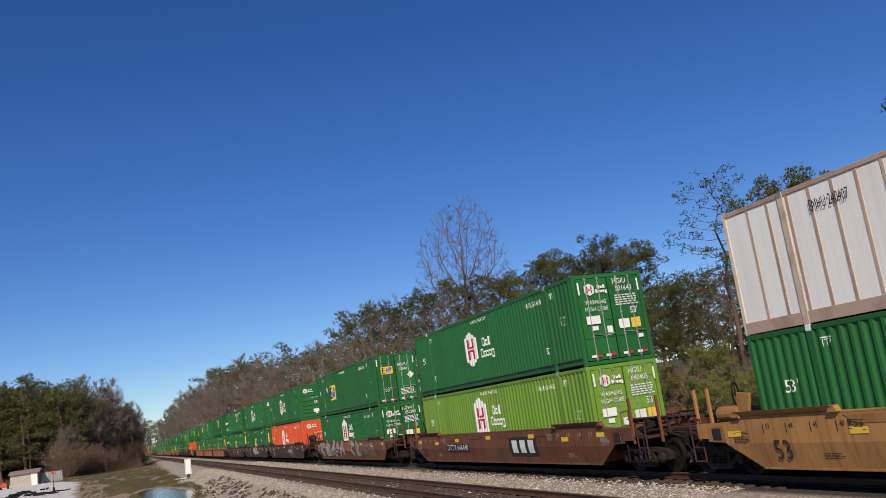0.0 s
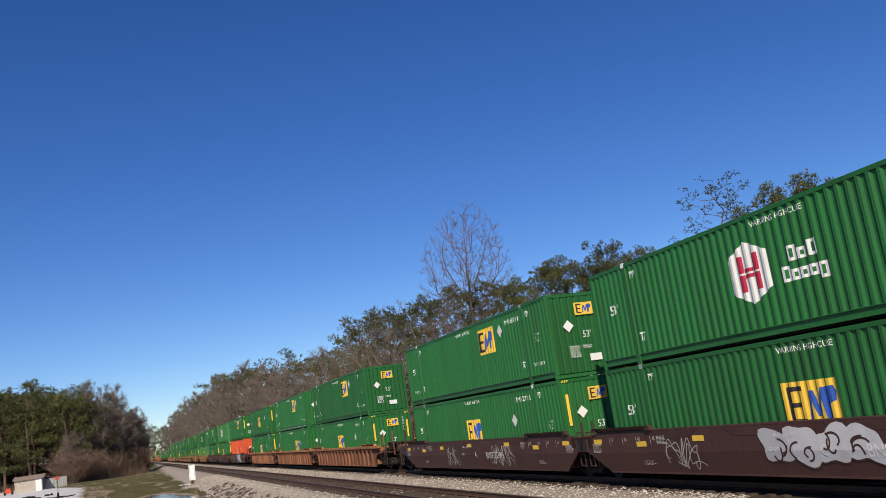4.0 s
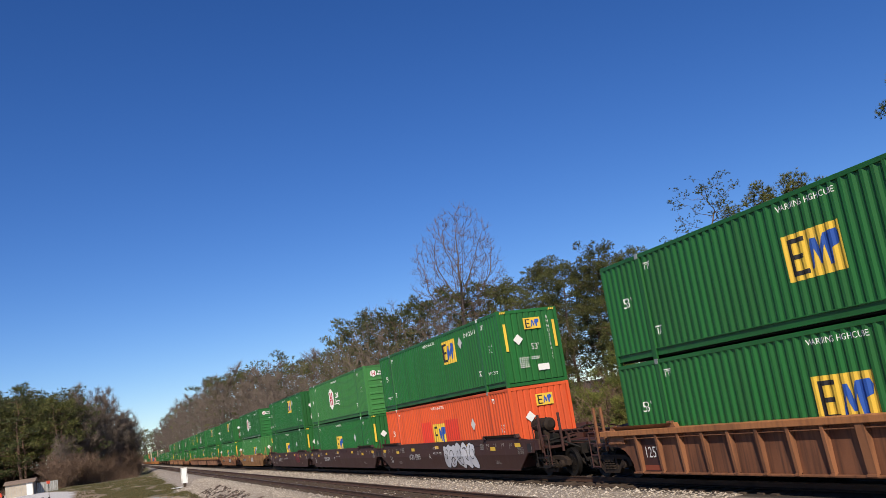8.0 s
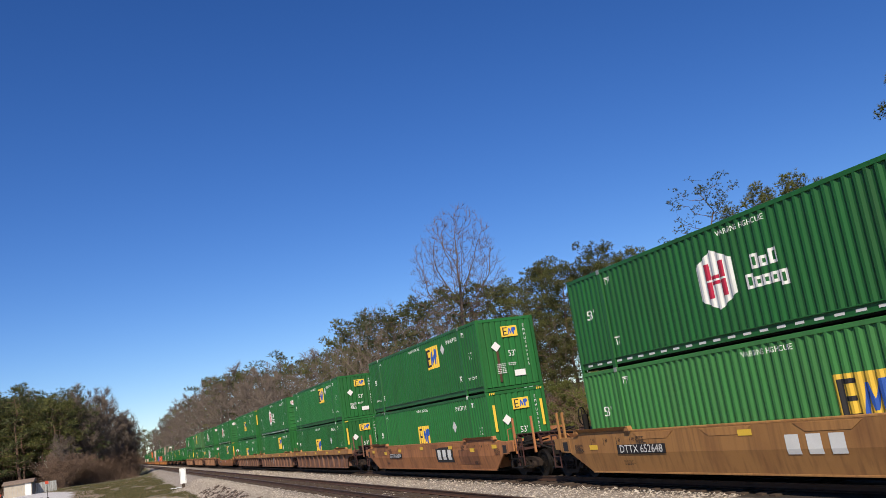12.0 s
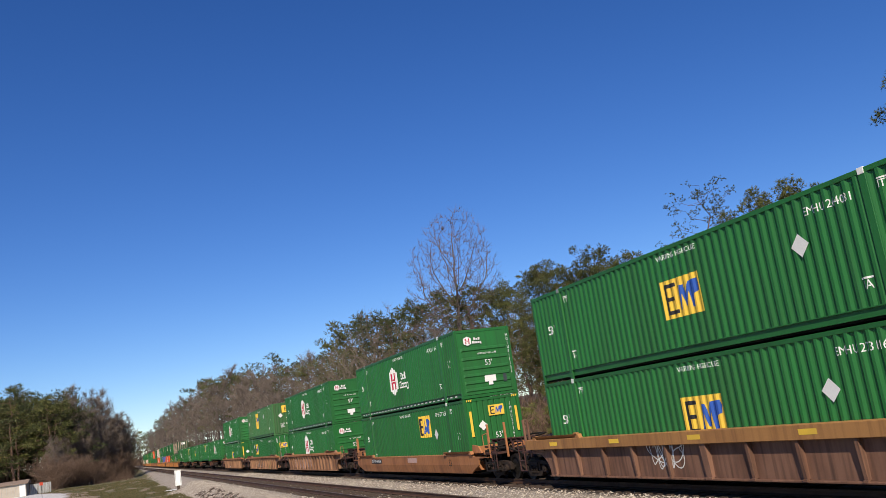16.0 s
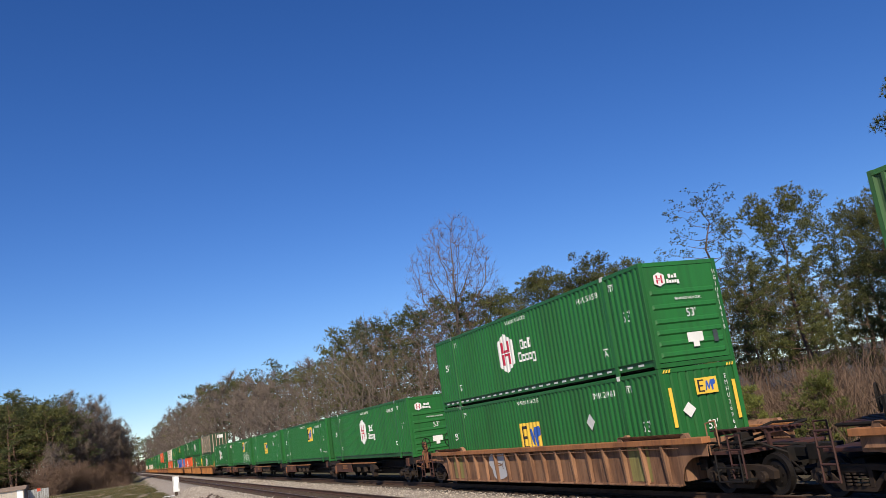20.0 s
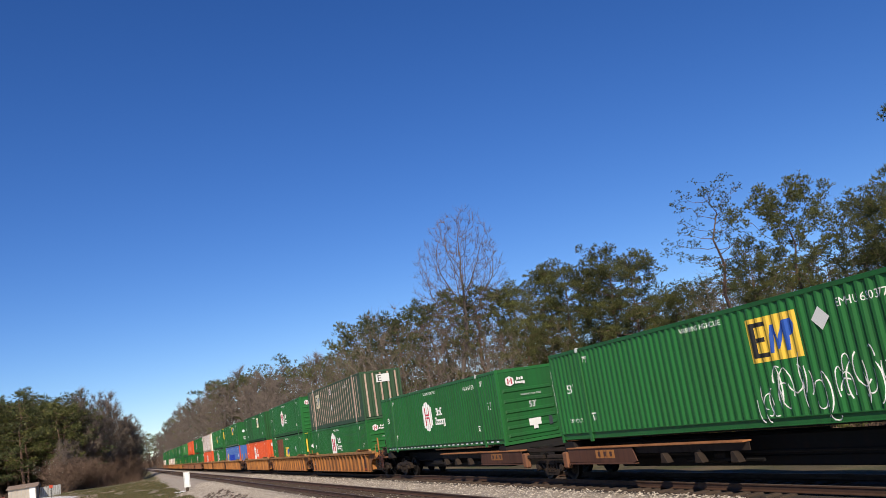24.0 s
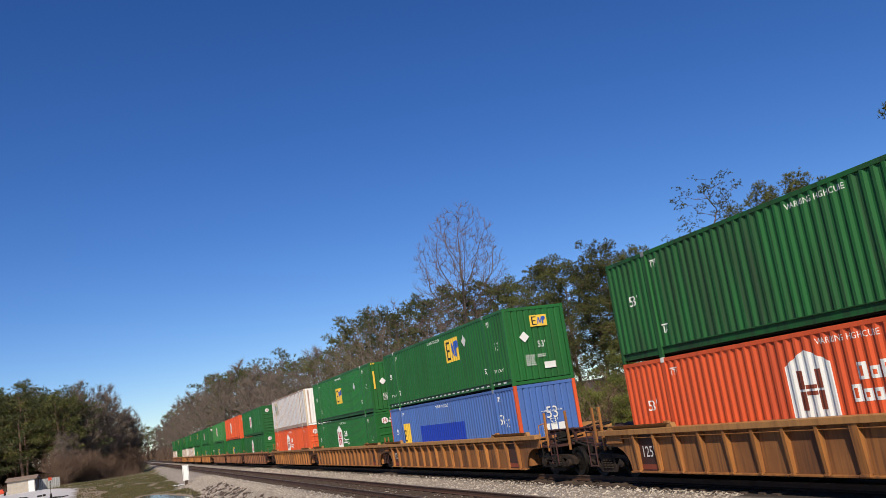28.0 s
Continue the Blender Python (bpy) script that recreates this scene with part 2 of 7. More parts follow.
GROUND = ground_material()
WATER = bpy.data.materials.new("muddy_puddle_water")
WATER.use_nodes = True
wp = WATER.node_tree.nodes["Principled BSDF"]
wp.inputs["Base Color"].default_value, wp.inputs["Roughness"].default_value = (0.02, 0.03, 0.04, 1), 0.03
ripple, swell = WATER.node_tree.nodes.new("ShaderNodeTexNoise"), WATER.node_tree.nodes.new("ShaderNodeBump")
ripple.inputs["Scale"].default_value, ripple.inputs["Detail"].default_value = 40.0, 1
swell.inputs["Strength"].default_value, swell.inputs["Distance"].default_value = 0.5, 0.05
WATER.node_tree.links.new(ripple.outputs["Fac"], swell.inputs["Height"])
WATER.node_tree.links.new(swell.outputs[0], wp.inputs["Normal"])


# ---------------------------------------------------------------- mesh helpers
def box(bm, x0, x1, y0, y1, z0, z1):
    v = [bm.verts.new((x, y, z)) for x in (x0, x1) for y in (y0, y1) for z in (z0, z1)]
    for f in ((0, 1, 3, 2), (4, 6, 7, 5), (0, 4, 5, 1), (2, 3, 7, 6), (0, 2, 6, 4), (1, 5, 7, 3)):
        bm.faces.new([v[i] for i in f])
    return bm


def prism(bm, pts, y0, y1):
    """An outline in x and z, drawn out along y."""
    a = [bm.verts.new((x, y0, z)) for x, z in pts]
    b = [bm.verts.new((x, y1, z)) for x, z in pts]
    bm.faces.new(a)
    bm.faces.new(b[::-1])
    for i in range(len(pts)):
        j = (i + 1) % len(pts)
        bm.faces.new((a[j], a[i], b[i], b[j]))
    return bm


def rod(bm, p, q, r, n=8, r2=None):
    p, q = Vector(p), Vector(q)
    u = (q - p).normalized()
    s = u.orthogonal().normalized()
    t = u.cross(s)
    r2 = r if r2 is None else r2
    a = [bm.verts.new(p + (s * math.cos(k * math.tau / n) + t * math.sin(k * math.tau / n)) * r) for k in range(n)]
    b = [bm.verts.new(q + (s * math.cos(k * math.tau / n) + t * math.sin(k * math.tau / n)) * r2) for k in range(n)]
    for i in range(n):
        j = (i + 1) % n
        bm.faces.new((a[i], a[j], b[j], b[i]))
    bm.faces.new(a[::-1])
    bm.faces.new(b)
    return bm


def finish(name, bm, material, bevel=0.0):
    if bevel:
        bmesh.ops.bevel(bm, geom=bm.edges[:], offset=bevel, segments=1, affect="EDGES", profile=0.5)
    bmesh.ops.recalc_face_normals(bm, faces=bm.faces[:])
    me = bpy.data.meshes.new(name)
    bm.to_mesh(me)
    bm.free()
    me.materials.append(material)
    return me


def raw(name, verts, faces, material):
    me = bpy.data.meshes.new(name)
    me.from_pydata(verts, [], faces)
    me.materials.append(material)
    return me


STORE = {}


def kept(key, make):
    """A mesh made once and shared by all alike parts."""
    if key not in STORE:
        STORE[key] = make()
    return STORE[key]


def child(name, me, parent, at=(0, 0, 0), label="", turn=None):
    ob = new(name, me)
    ob.parent = parent
    ob.location = at
    if turn:
        ob.rotation_euler = turn
    if label:
        tagged(ob, label)
    return ob


def part(name, bm, material, parent, label=""):
    return child(name, finish(name, bm, material), parent, label=label)


def cube(name, material, x0, x1, y0, y1, z0, z1, bevel=0.0):
    return kept((name, material.name, x0, x1, y0, y1, z0, z1), lambda: finish(name, box(bmesh.new(), x0, x1, y0, y1, z0, z1), material, bevel))
# ---------------------------------------------------------------- containers
L2, W2, HT = 8.075, 1.2955, 2.896
POSTS = (-6.13, 6.13)
PITCH = 0.268


def wave(x):
    """How far the side sheet lies behind its outer ridges at x."""
    for p in POSTS:
        if abs(x - p) < 0.09:
            return -0.006
    u = (x / PITCH) % 1.0
    if u < 0.27:
        return 0.0
    if u < 0.50:
        return 0.042 * (u - 0.27) / 0.23
    if u < 0.77:
        return 0.042
    return 0.042 * (1.0 - u) / 0.23


def breaks(x0, x1):
    xs = []
    k = math.floor(x0 / PITCH) - 1
    while k * PITCH < x1:
        xs += [(k + u) * PITCH for u in (0.0, 0.27, 0.50, 0.77)]
        k += 1
    for p in POSTS:
        xs = [x for x in xs if abs(x - p) > 0.1] + [p - 0.1, p - 0.089, p + 0.089, p + 0.1]
    return sorted(x for x in xs if x0 < x < x1)


def side_sheet(material):
    xs = [-L2 + 0.10] + breaks(-L2 + 0.10, L2 - 0.10) + [L2 - 0.10]
    v, f = [], []
    for x in xs:
        y = wave(x)
        v += [(x, y, 0.27), (x, y, HT - 0.10)]
    for i in range(len(xs) - 1):
        f.append((2 * i, 2 * i + 2, 2 * i + 3, 2 * i + 1))
    return raw("side_panel", v, f, material)


def post_side(material):
    """A flat side of riveted sheets."""
    bm = bmesh.new()
    box(bm, -L2 + 0.1, L2 - 0.1, 0.02, 0.05, 0.12, HT - 0.1)
    return finish("side_panel", bm, material)


def bottom_rail(material, flush):
    """A sunk rail under a straight lip."""
    bm = bmesh.new()
    if flush:
        box(bm, -L2 + 0.08, L2 - 0.08, 0.0, 0.07, 0.02, 0.28)
    else:
        box(bm, -L2 + 0.08, L2 - 0.08, 0.045, 0.09, 0.10, 0.275)
        box(bm, -L2 + 0.08, L2 - 0.08, -0.003, 0.085, 0.265, 0.29)
        box(bm, -L2 + 0.08, L2 - 0.08, 0.02, 0.085, 0.085, 0.11)
    return finish("bottom_rail", bm, material, 0.004)


def roof_sheet(material):
    v, f = [], []
    n = 48
    for i in range(n + 1):
        x = -L2 + 0.1 + (2 * L2 - 0.2) * i / n
        z = HT - 0.03 - 0.02 * (i % 2)
        v += [(x, -W2 + 0.05, z), (x, W2 - 0.05, z)]
        if i:
            f.append((2 * i - 2, 2 * i, 2 * i + 1, 2 * i - 1))
    return raw("roof", v, f, material)


def slat_end(material):
    """An end wall with pressed horizontal ribs below a plain top, one sheet."""
    line = [(-0.02, 0.15)]
    for z in (0.36, 0.66, 0.96, 1.26, 1.66, 2.06):
        line += [(-0.02, z - 0.10), (0.018, z - 0.055), (0.008, z + 0.03), (-0.02, z + 0.06)]
    line.append((-0.02, HT - 0.1))
    ys = (-W2 + 0.10, -W2 + 0.22, -W2 + 0.27, W2 - 0.27, W2 - 0.22, W2 - 0.10)
    v = [(x if 1 < k < 4 else -0.02, y, z) for k, y in enumerate(ys) for x, z in line]
    n = len(line)
    f = [(k * n + i, (k + 1) * n + i, (k + 1) * n + i + 1, k * n + i + 1) for k in range(5) for i in range(n - 1)]
    return raw("end_wall", v, f, material)


def wave_end(material):
    v, f = [], []
    y = -W2 + 0.12
    step = (2 * W2 - 0.24) / 9
    for k in range(9):
        for u, d in ((0.0, -0.045), (0.18, 0.0), (0.82, 0.0), (1.0, -0.045)):
            v += [(d, y + (k + u) * step, 0.16), (d, y + (k + u) * step, HT - 0.12)]
    for i in range(len(v) // 2 - 1):
        f.append((2 * i, 2 * i + 2, 2 * i + 3, 2 * i + 1))
    return raw("end_wall", v, f, material)


def door_leaf(material):
    bm = bmesh.new()
    box(bm, -0.05, -0.012, -0.56, 0.56, 0.16, HT - 0.14)
    for z in (0.42, 0.95, 1.5, 2.05, 2.5):
        box(bm, -0.02, 0.004, -0.52, 0.52, z - 0.11, z + 0.11)
    return finish("door", bm, material, 0.004)


def lock_rod():
    bm = bmesh.new()
    rod(bm, (0.03, 0, 0.12), (0.03, 0, HT - 0.1), 0.017, 8)
    for z in (0.2, 0.9, 1.6, 2.3, 2.74):
        box(bm, 0.0, 0.05, -0.035, 0.035, z - 0.03, z + 0.03)
    rod(bm, (0.06, 0, 0.98), (0.06, 0.34, 0.94), 0.013, 6)
    return finish("lock_rod", bm, STEEL_GREY)


STEEL_GREY = paint("galvanised_rod", (0.42, 0.42, 0.40), (0.2, 0.16, 0.13), 0.5, 0.45, 0.6)


# decals: outlines in the plane of the side (u along the car, w up) laid onto the pressed sheet
def poly(bm, pts):
    rise = (len(bm.faces) % 7) * 0.0004
    return bm.faces.new([bm.verts.new((u, rise, w)) for u, w in pts])


def bar(bm, u0, u1, w0, w1):
    poly(bm, [(u0, w0), (u1, w0), (u1, w1), (u0, w1)])


def letters(bm, text, size, u, w, wide=0.86):
    cu = bpy.data.curves.new("lettering", "FONT")
    cu.body, cu.size, cu.align_x, cu.align_y = text, size, "CENTER", "CENTER"
    cu.resolution_u = 2
    ob = bpy.data.objects.new("lettering", cu)
    me = bpy.data.meshes.new_from_object(ob)
    k = len(bm.verts)
    bm.from_mesh(me)
    bm.verts.ensure_lookup_table()
    for v in bm.verts[k:]:
        v.co = (v.co.x * wide + u, 0, v.co.y + w)
    bpy.data.objects.remove(ob)
    bpy.data.meshes.remove(me)
    bpy.data.curves.remove(cu)


FOLD = 0.84


def drape(bm, lift, flat, fold=False):
    if not flat:
        xs = [v.co.x for v in bm.verts]
        for x in breaks(min(xs) + 0.001, max(xs) - 0.001):
            bmesh.ops.bisect_plane(bm, geom=bm.verts[:] + bm.edges[:] + bm.faces[:], plane_co=(x, 0, 0), plane_no=(1, 0, 0))
    if fold:
        bmesh.ops.bisect_plane(bm, geom=bm.verts[:] + bm.edges[:] + bm.faces[:], plane_co=(0, 0, fold), plane_no=(0, 0, 1))
    for v in bm.verts:
        v.co.y = (0.0 if flat else wave(v.co.x)) - lift - v.co.y
        if fold:
            v.co.y += max(0.0, fold - v.co.z) * 0.2


def decal(name, key, draw, material, parent, at, flat=False, lift=0.004, turn=None, label="", fold=False):
    def make():
        bm = bmesh.new()
        draw(bm)
        drape(bm, lift, flat, fold)
        me = bpy.data.meshes.new(name)
        bm.to_mesh(me)
        bm.free()
        me.materials.append(material)
        return me
    return child(name, kept((name, key, material.name, flat, lift, fold), make), parent, at, label, turn)


def emblem_white(u, w, s=1.0, house=False):
    def draw(bm):
        b = -0.9 if house else -0.73
        pts = [(u - 0.66 * s, w + 0.42 * s), (u, w + 0.73 * s), (u + 0.66 * s, w + 0.42 * s)]
        pts += [(u + 0.66 * s, w + b * s), (u - 0.66 * s, w + b * s)] if house else [(u + 0.66 * s, w - 0.42 * s), (u, w - 0.73 * s), (u - 0.66 * s, w - 0.42 * s)]
        poly(bm, pts[::-1])
    return draw


def emblem_bar(u, w, s=1.0):
    """Two upright blocks one above the other."""
    def draw(bm):
        for a, b in ((-0.42, -0.025), (0.025, 0.42)):
            bar(bm, u - 0.10 * s, u + 0.10 * s, w + a * s, w + b * s)
    return draw


def emblem_tie(u, w, s=1.0):
    """Two thin level blocks between the uprights."""
    def draw(bm):
        for a, b in ((-0.11, -0.025), (0.025, 0.11)):
            bar(bm, u - 0.15 * s, u + 0.15 * s, w + a * s, w + b * s)
    return draw


def panel_black(u, w, s=1.0):
    """A plain bracket shape."""
    def draw(bm):
        a, b, c = u - 0.62 * s, u - 0.50 * s, u - 0.18 * s
        poly(bm, [(a, w - 0.36 * s), (c, w - 0.36 * s), (c, w - 0.27 * s), (b, w - 0.27 * s), (b, w + 0.27 * s), (c, w + 0.27 * s), (c, w + 0.36 * s), (a, w + 0.36 * s)])
        bar(bm, b + 0.002, u - 0.25 * s, w - 0.045 * s, w + 0.045 * s)
    return draw


def panel_blue(u, w, s=1.0):
    """A plain slanted zigzag."""
    def draw(bm):
        pts = [(-0.12, -0.30), (-0.03, -0.30), (0.03, 0.06), (0.11, -0.24), (0.18, -0.24), (0.29, 0.08), (0.33, -0.30), (0.45, -0.30), (0.47, -0.02), (0.62, 0.04), (0.66, 0.20), (0.60, 0.32), (0.30, 0.30), (0.16, -0.04), (0.09, 0.26), (-0.02, 0.26)]
        poly(bm, [(u + a * s, w + b * s) for a, b in pts])
    return draw


NAME = [(-0.42, 0.06, 0.24, 0.34), (-0.11, 0.06, 0.24, 0.24), (0.20, 0.06, 0.24, 0.34), (-0.66, -0.36, 0.24, 0.34), (-0.38, -0.36, 0.22, 0.24), (-0.12, -0.36, 0.22, 0.24), (0.14, -0.36, 0.22, 0.24), (0.40, -0.46, 0.22, 0.34)]


def diamond(u, w, s):
    return lambda bm: poly(bm, [(u - s, w), (u, w - s), (u + s, w), (u, w + s)])


def rect(u, w, a, b):
    return lambda bm: bar(bm, u - a, u + a, w - b, w + b)


def block_frame(u, w, a, b):
    """A plain upright block with a slot in its middle."""
    def draw(bm):
        bar(bm, u - a, u - a * 0.32, w - b, w + b)
        bar(bm, u + a * 0.32, u + a, w - b, w + b)
        bar(bm, u - a * 0.32, u + a * 0.32, w - b, w - b + 0.07)
        bar(bm, u - a * 0.32, u + a * 0.32, w + b - 0.07, w + b)
    return draw


def say(text, size, u, w, wide=0.86):
    return lambda bm: letters(bm, text, size, u, w, wide)


def dashes(bm):
    """White reflective dashes along the bottom rail."""
    x = -L2 + 0.4
    while x < L2 - 0.4:
        bar(bm, x, x + 0.27, 0.15, 0.21)
        x += 0.55


def strips(bm):
    """Slanted hazard dashes on the top rail."""
    for k in range(3):
        poly(bm, [(k * 0.09, 0), (k * 0.09 + 0.05, 0), (k * 0.09 + 0.09, 0.08), (k * 0.09 + 0.04, 0.08)])


def tag_line(seed, a, b, w, h, thick=0.022):
    """A looping sprayed line within w by h, from a along the side, around b in height."""
    def draw(bm):
        rnd = random.Random(seed)
        for stroke in range(3):
            ph = [rnd.uniform(0, math.tau) for _ in range(4)]
            fr = [rnd.uniform(2.5, 4.5) * w, rnd.uniform(5, 8) * w, rnd.uniform(2, 4) * w]
            last = None
            n = int(60 * w)
            for k in range(n + 1):
                t = k / n
                x = a + w * t + 0.16 * math.sin(fr[0] * math.tau * t / 2 + ph[0]) + 0.07 * math.sin(fr[1] * t * 3 + ph[1])
                z = b + h * 0.5 * (0.75 * math.sin(fr[2] * math.tau * t / 1.6 + ph[2]) + 0.25 * math.sin(fr[1] * t * 4 + ph[3]))
                if last:
                    dx, dz = x - last[0], z - last[1]
                    d = math.hypot(dx, dz) or 1
                    nx, nz = -dz / d * thick, dx / d * thick
                    poly(bm, [(last[0] - nx, last[1] - nz), (x - nx, z - nz), (x + nx, z + nz), (last[0] + nx, last[1] + nz)])
                last = (x, z)
    return draw


def bubble(seed, u, b, w, h, grow=0.0):
    """One swollen letter-like shape."""
    def draw(bm):
        rnd = random.Random(seed)
        p = [rnd.uniform(0, math.tau) for _ in range(3)]
        pts = []
        for k in range(26):
            t = k * math.tau / 26
            r = 1 + 0.16 * math.sin(2 * t + p[0]) + 0.13 * math.sin(3 * t + p[1]) + 0.07 * math.sin(5 * t + p[2])
            sq = (abs(math.cos(t)) ** 4 + abs(math.sin(t)) ** 4) ** -0.25
            pts.append((u + (w / 2 * r * sq * 0.92 + grow) * math.cos(t), b + (h / 2 * r * sq * 0.92 + grow) * math.sin(t)))
        poly(bm, pts)
    return draw


def curls(seed, u, b, w, h, thick):
    """A few bent inner lines."""
    def draw(bm):
        rnd = random.Random(seed)
        for k in range(3):
            cu, cw = u + rnd.uniform(-0.22, 0.22) * w, b + rnd.uniform(-0.25, 0.25) * h
            ra, rb = rnd.uniform(0.12, 0.3) * w, rnd.uniform(0.15, 0.3) * h
            a, span = rnd.uniform(0, math.tau), rnd.uniform(1.6, 3.6)
            for q in range(10):
                t, n = a + span * q / 10, a + span * (q + 1) / 10
                pts = [(cu + (ra + g) * math.cos(p), cw + (rb + g) * math.sin(p)) for p, g in ((t, -thick), (n, -thick), (n, thick), (t, thick))]
                poly(bm, pts)
    return draw


GLYPHS = (((0.1, 1, 1, 0.8), (0.6, 0.95, 0.15, 0.4), (0.15, 0.4, 0.75, 0.0)), ((0.1, 0.1, 0.3, 1), (0.3, 0.9, 0.9, 0.6), (0.9, 0.6, 0.3, 0.35), (0.3, 0.1, 1, 0.1)), ((0, 0.1, 0.6, 1), (0.6, 1, 0.7, 0), (0.7, 0.1, 1.1, 0.6), (0.1, 0.3, 0.5, 0.2)), ((0, 0.9, 0.4, 0), (0.4, 0.1, 0.9, 0.9), (0.9, 0.9, 1.1, 0.1)))


def strokes(k, u, b, w, h, thick):
    """A block shape made of broad straight sprayed strokes."""
    def draw(bm):
        for x0, z0, x1, z1 in GLYPHS[k % 4]:
            p, q = Vector((u + (x0 - 0.5) * w, b + (z0 - 0.5) * h)), Vector((u + (x1 - 0.5) * w, b + (z1 - 0.5) * h))
            d = (q - p).normalized()
            n = Vector((-d.y, d.x)) * thick
            d = d * thick * 0.6
            poly(bm, [tuple(p - d - n), tuple(q + d - n * 0.8), tuple(q + d + n * 0.9), tuple(p - d + n)])
    return draw


def mural(thing, y, seed, a, b, w, h, fill, line, n, fold=False):
    """A row of filled sprayed shapes with dark outlines."""
    for k in range(n):
        u = a + w * (k + 0.5) / n
        up = 0.002 * (k % 2)
        decal("sprayed_outline", (seed, k, a), bubble(seed + k, u, b, w / n * 1.3, h, 0.045), line, thing, (0, y, 0), True, 0.005 + up, fold=fold)
        decal("sprayed_shape", (seed, k, a), bubble(seed + k, u, b, w / n * 1.3, h), fill, thing, (0, y, 0), True, 0.010 + up, label="pale sprayed lettering shape", fold=fold)
        decal("sprayed_line", (seed, k, a), curls(seed + k, u, b, w / n * 1.2, h, 0.022), line, thing, (0, y, 0), True, 0.015 + up, fold=fold)


def blocks(thing, y, a, b, w, h, fill, line, n, fold=False):
    """A row of tall block shapes in broad strokes."""
    for k in range(n):
        u = a + w * (k + 0.5) / n
        decal("sprayed_outline", ("blo", k, a), strokes(k, u, b, w / n * 0.78, h * 0.74, 0.20), line, thing, (0, y, 0), True, 0.005, fold=fold)
        decal("sprayed_shape", ("bls", k, a), strokes(k, u, b, w / n * 0.78, h * 0.74, 0.155), fill, thing, (0, y, 0), True, 0.010, label="silver sprayed block shape", fold=fold)


SILVER = paint("silver_spray", (0.52, 0.52, 0.54), (0.3, 0.29, 0.28), 0.5, 0.5, bump=0.05)
WORN_SILVER = paint("worn_silver_spray", (0.40, 0.36, 0.33), (0.085, 0.045, 0.03), 1.0, 0.6, scale=3.2, streak=0.5, bump=0.05)
STENCIL = paint("old_stencil_paint", (0.46, 0.43, 0.39), (0.2, 0.15, 0.12), 0.6, 0.6, bump=0.05)


CREAM = paint("bleached_panel", (0.72, 0.64, 0.42), (0.5, 0.45, 0.35), 0.4, 0.6, bump=0.05)
PALE_BLUE = paint("faded_blue_lettering", (0.30, 0.40, 0.46), (0.4, 0.4, 0.35), 0.4, 0.6, bump=0.05)
FRONT = (0, 0, radians(90))
DARK_LABEL = paint("dark_grey_label", (0.045, 0.06, 0.065), (0.1, 0.1, 0.1), 0.3, 0.5, bump=0.05)


def front_name(bm):
    for a, b, d, h in NAME:
        rect(-0.28 + (a + d / 2) * 0.33, 2.40 + (b + h / 2) * 0.33, d / 2 * 0.33, h / 2 * 0.33)(bm)


def print_block(bm):
    rnd = random.Random(9)
    for r in range(5):
        u = 0.16
        while u < 0.95:
            w = rnd.uniform(0.06, 0.16)
            bar(bm, u, u + w, 2.12 - r * 0.075, 2.16 - r * 0.075)
            u += w + 0.04


def front_print(bm):
    rnd = random.Random(19)
    for r in range(6):
        for u0, wide in ((-0.62, 0.34), (-0.1, 0.3)):
            u = u0
            while u < u0 + wide and not (u0 > -0.2 and r > 1):
                w = rnd.uniform(0.04, 0.09)
                bar(bm, u, u + w, 1.02 - r * 0.07, 1.055 - r * 0.07)
                u += w + 0.03


def door_signs(thing, f, serial, panel):
    """Lettering, labels and reflective tape on a pair of doors."""
    rows = (("53'", 0.34, -0.62, 0.86), (serial[:4], 0.25, 0.42, 2.22), (serial[5:], 0.25, 0.50, 1.96)) if panel else (("WARNING", 0.19, -0.56, 1.98), ("HIGH CUBE", 0.19, -0.56, 1.76), ("53'", 0.30, 0.80, 1.62), (serial[:4], 0.25, 0.42, 2.60), (serial[5:], 0.25, 0.55, 2.36))
    for text, size, u, w in rows:
        if text:
            decal("lettering", ("door", text, panel), say(text, size, u, w), WHITE, thing, f, True, turn=FRONT)
    tagged(decal("small_print", "dpb", print_block, WHITE, thing, (f[0], f[1], f[2] - (1.3 if panel else 0)), True, turn=FRONT, label="rows of small white print"), kind="stuff")
    for k, (u, w, a, b, m) in enumerate(((-0.74, 1.42, 0.25, 0.13, WHITE), (-0.72, 1.16, 0.11, 0.07, WHITE), (-0.20, 1.05, 0.10, 0.14, WHITE), (0.36, 1.22, 0.2, 0.15, WHITE), (0.80, 1.22, 0.17, 0.16, YELLOW), (0.9, 0.78, 0.09, 0.06, WHITE)) if not panel else ()):
        decal("label", ("dl", k), rect(u, w, a, b), m, thing, f, True, turn=FRONT)
    for k, u in enumerate((-0.85, -0.32, 0.32, 0.85)):
        decal("tape_white", ("tw", k), rect(u - 0.09, 0.28, 0.09, 0.04), WHITE, thing, f, True, turn=FRONT, label="white reflective tape")
        decal("tape_red", ("tr", k), rect(u + 0.10, 0.28, 0.09, 0.04), RED, thing, f, True, turn=FRONT, label="red reflective tape")
        if abs(u) > 0.5:
            decal("tape_white", ("tv", k), rect(u * 1.3, 2.45, 0.03, 0.2), WHITE, thing, f, True, turn=FRONT, label="white reflective tape")


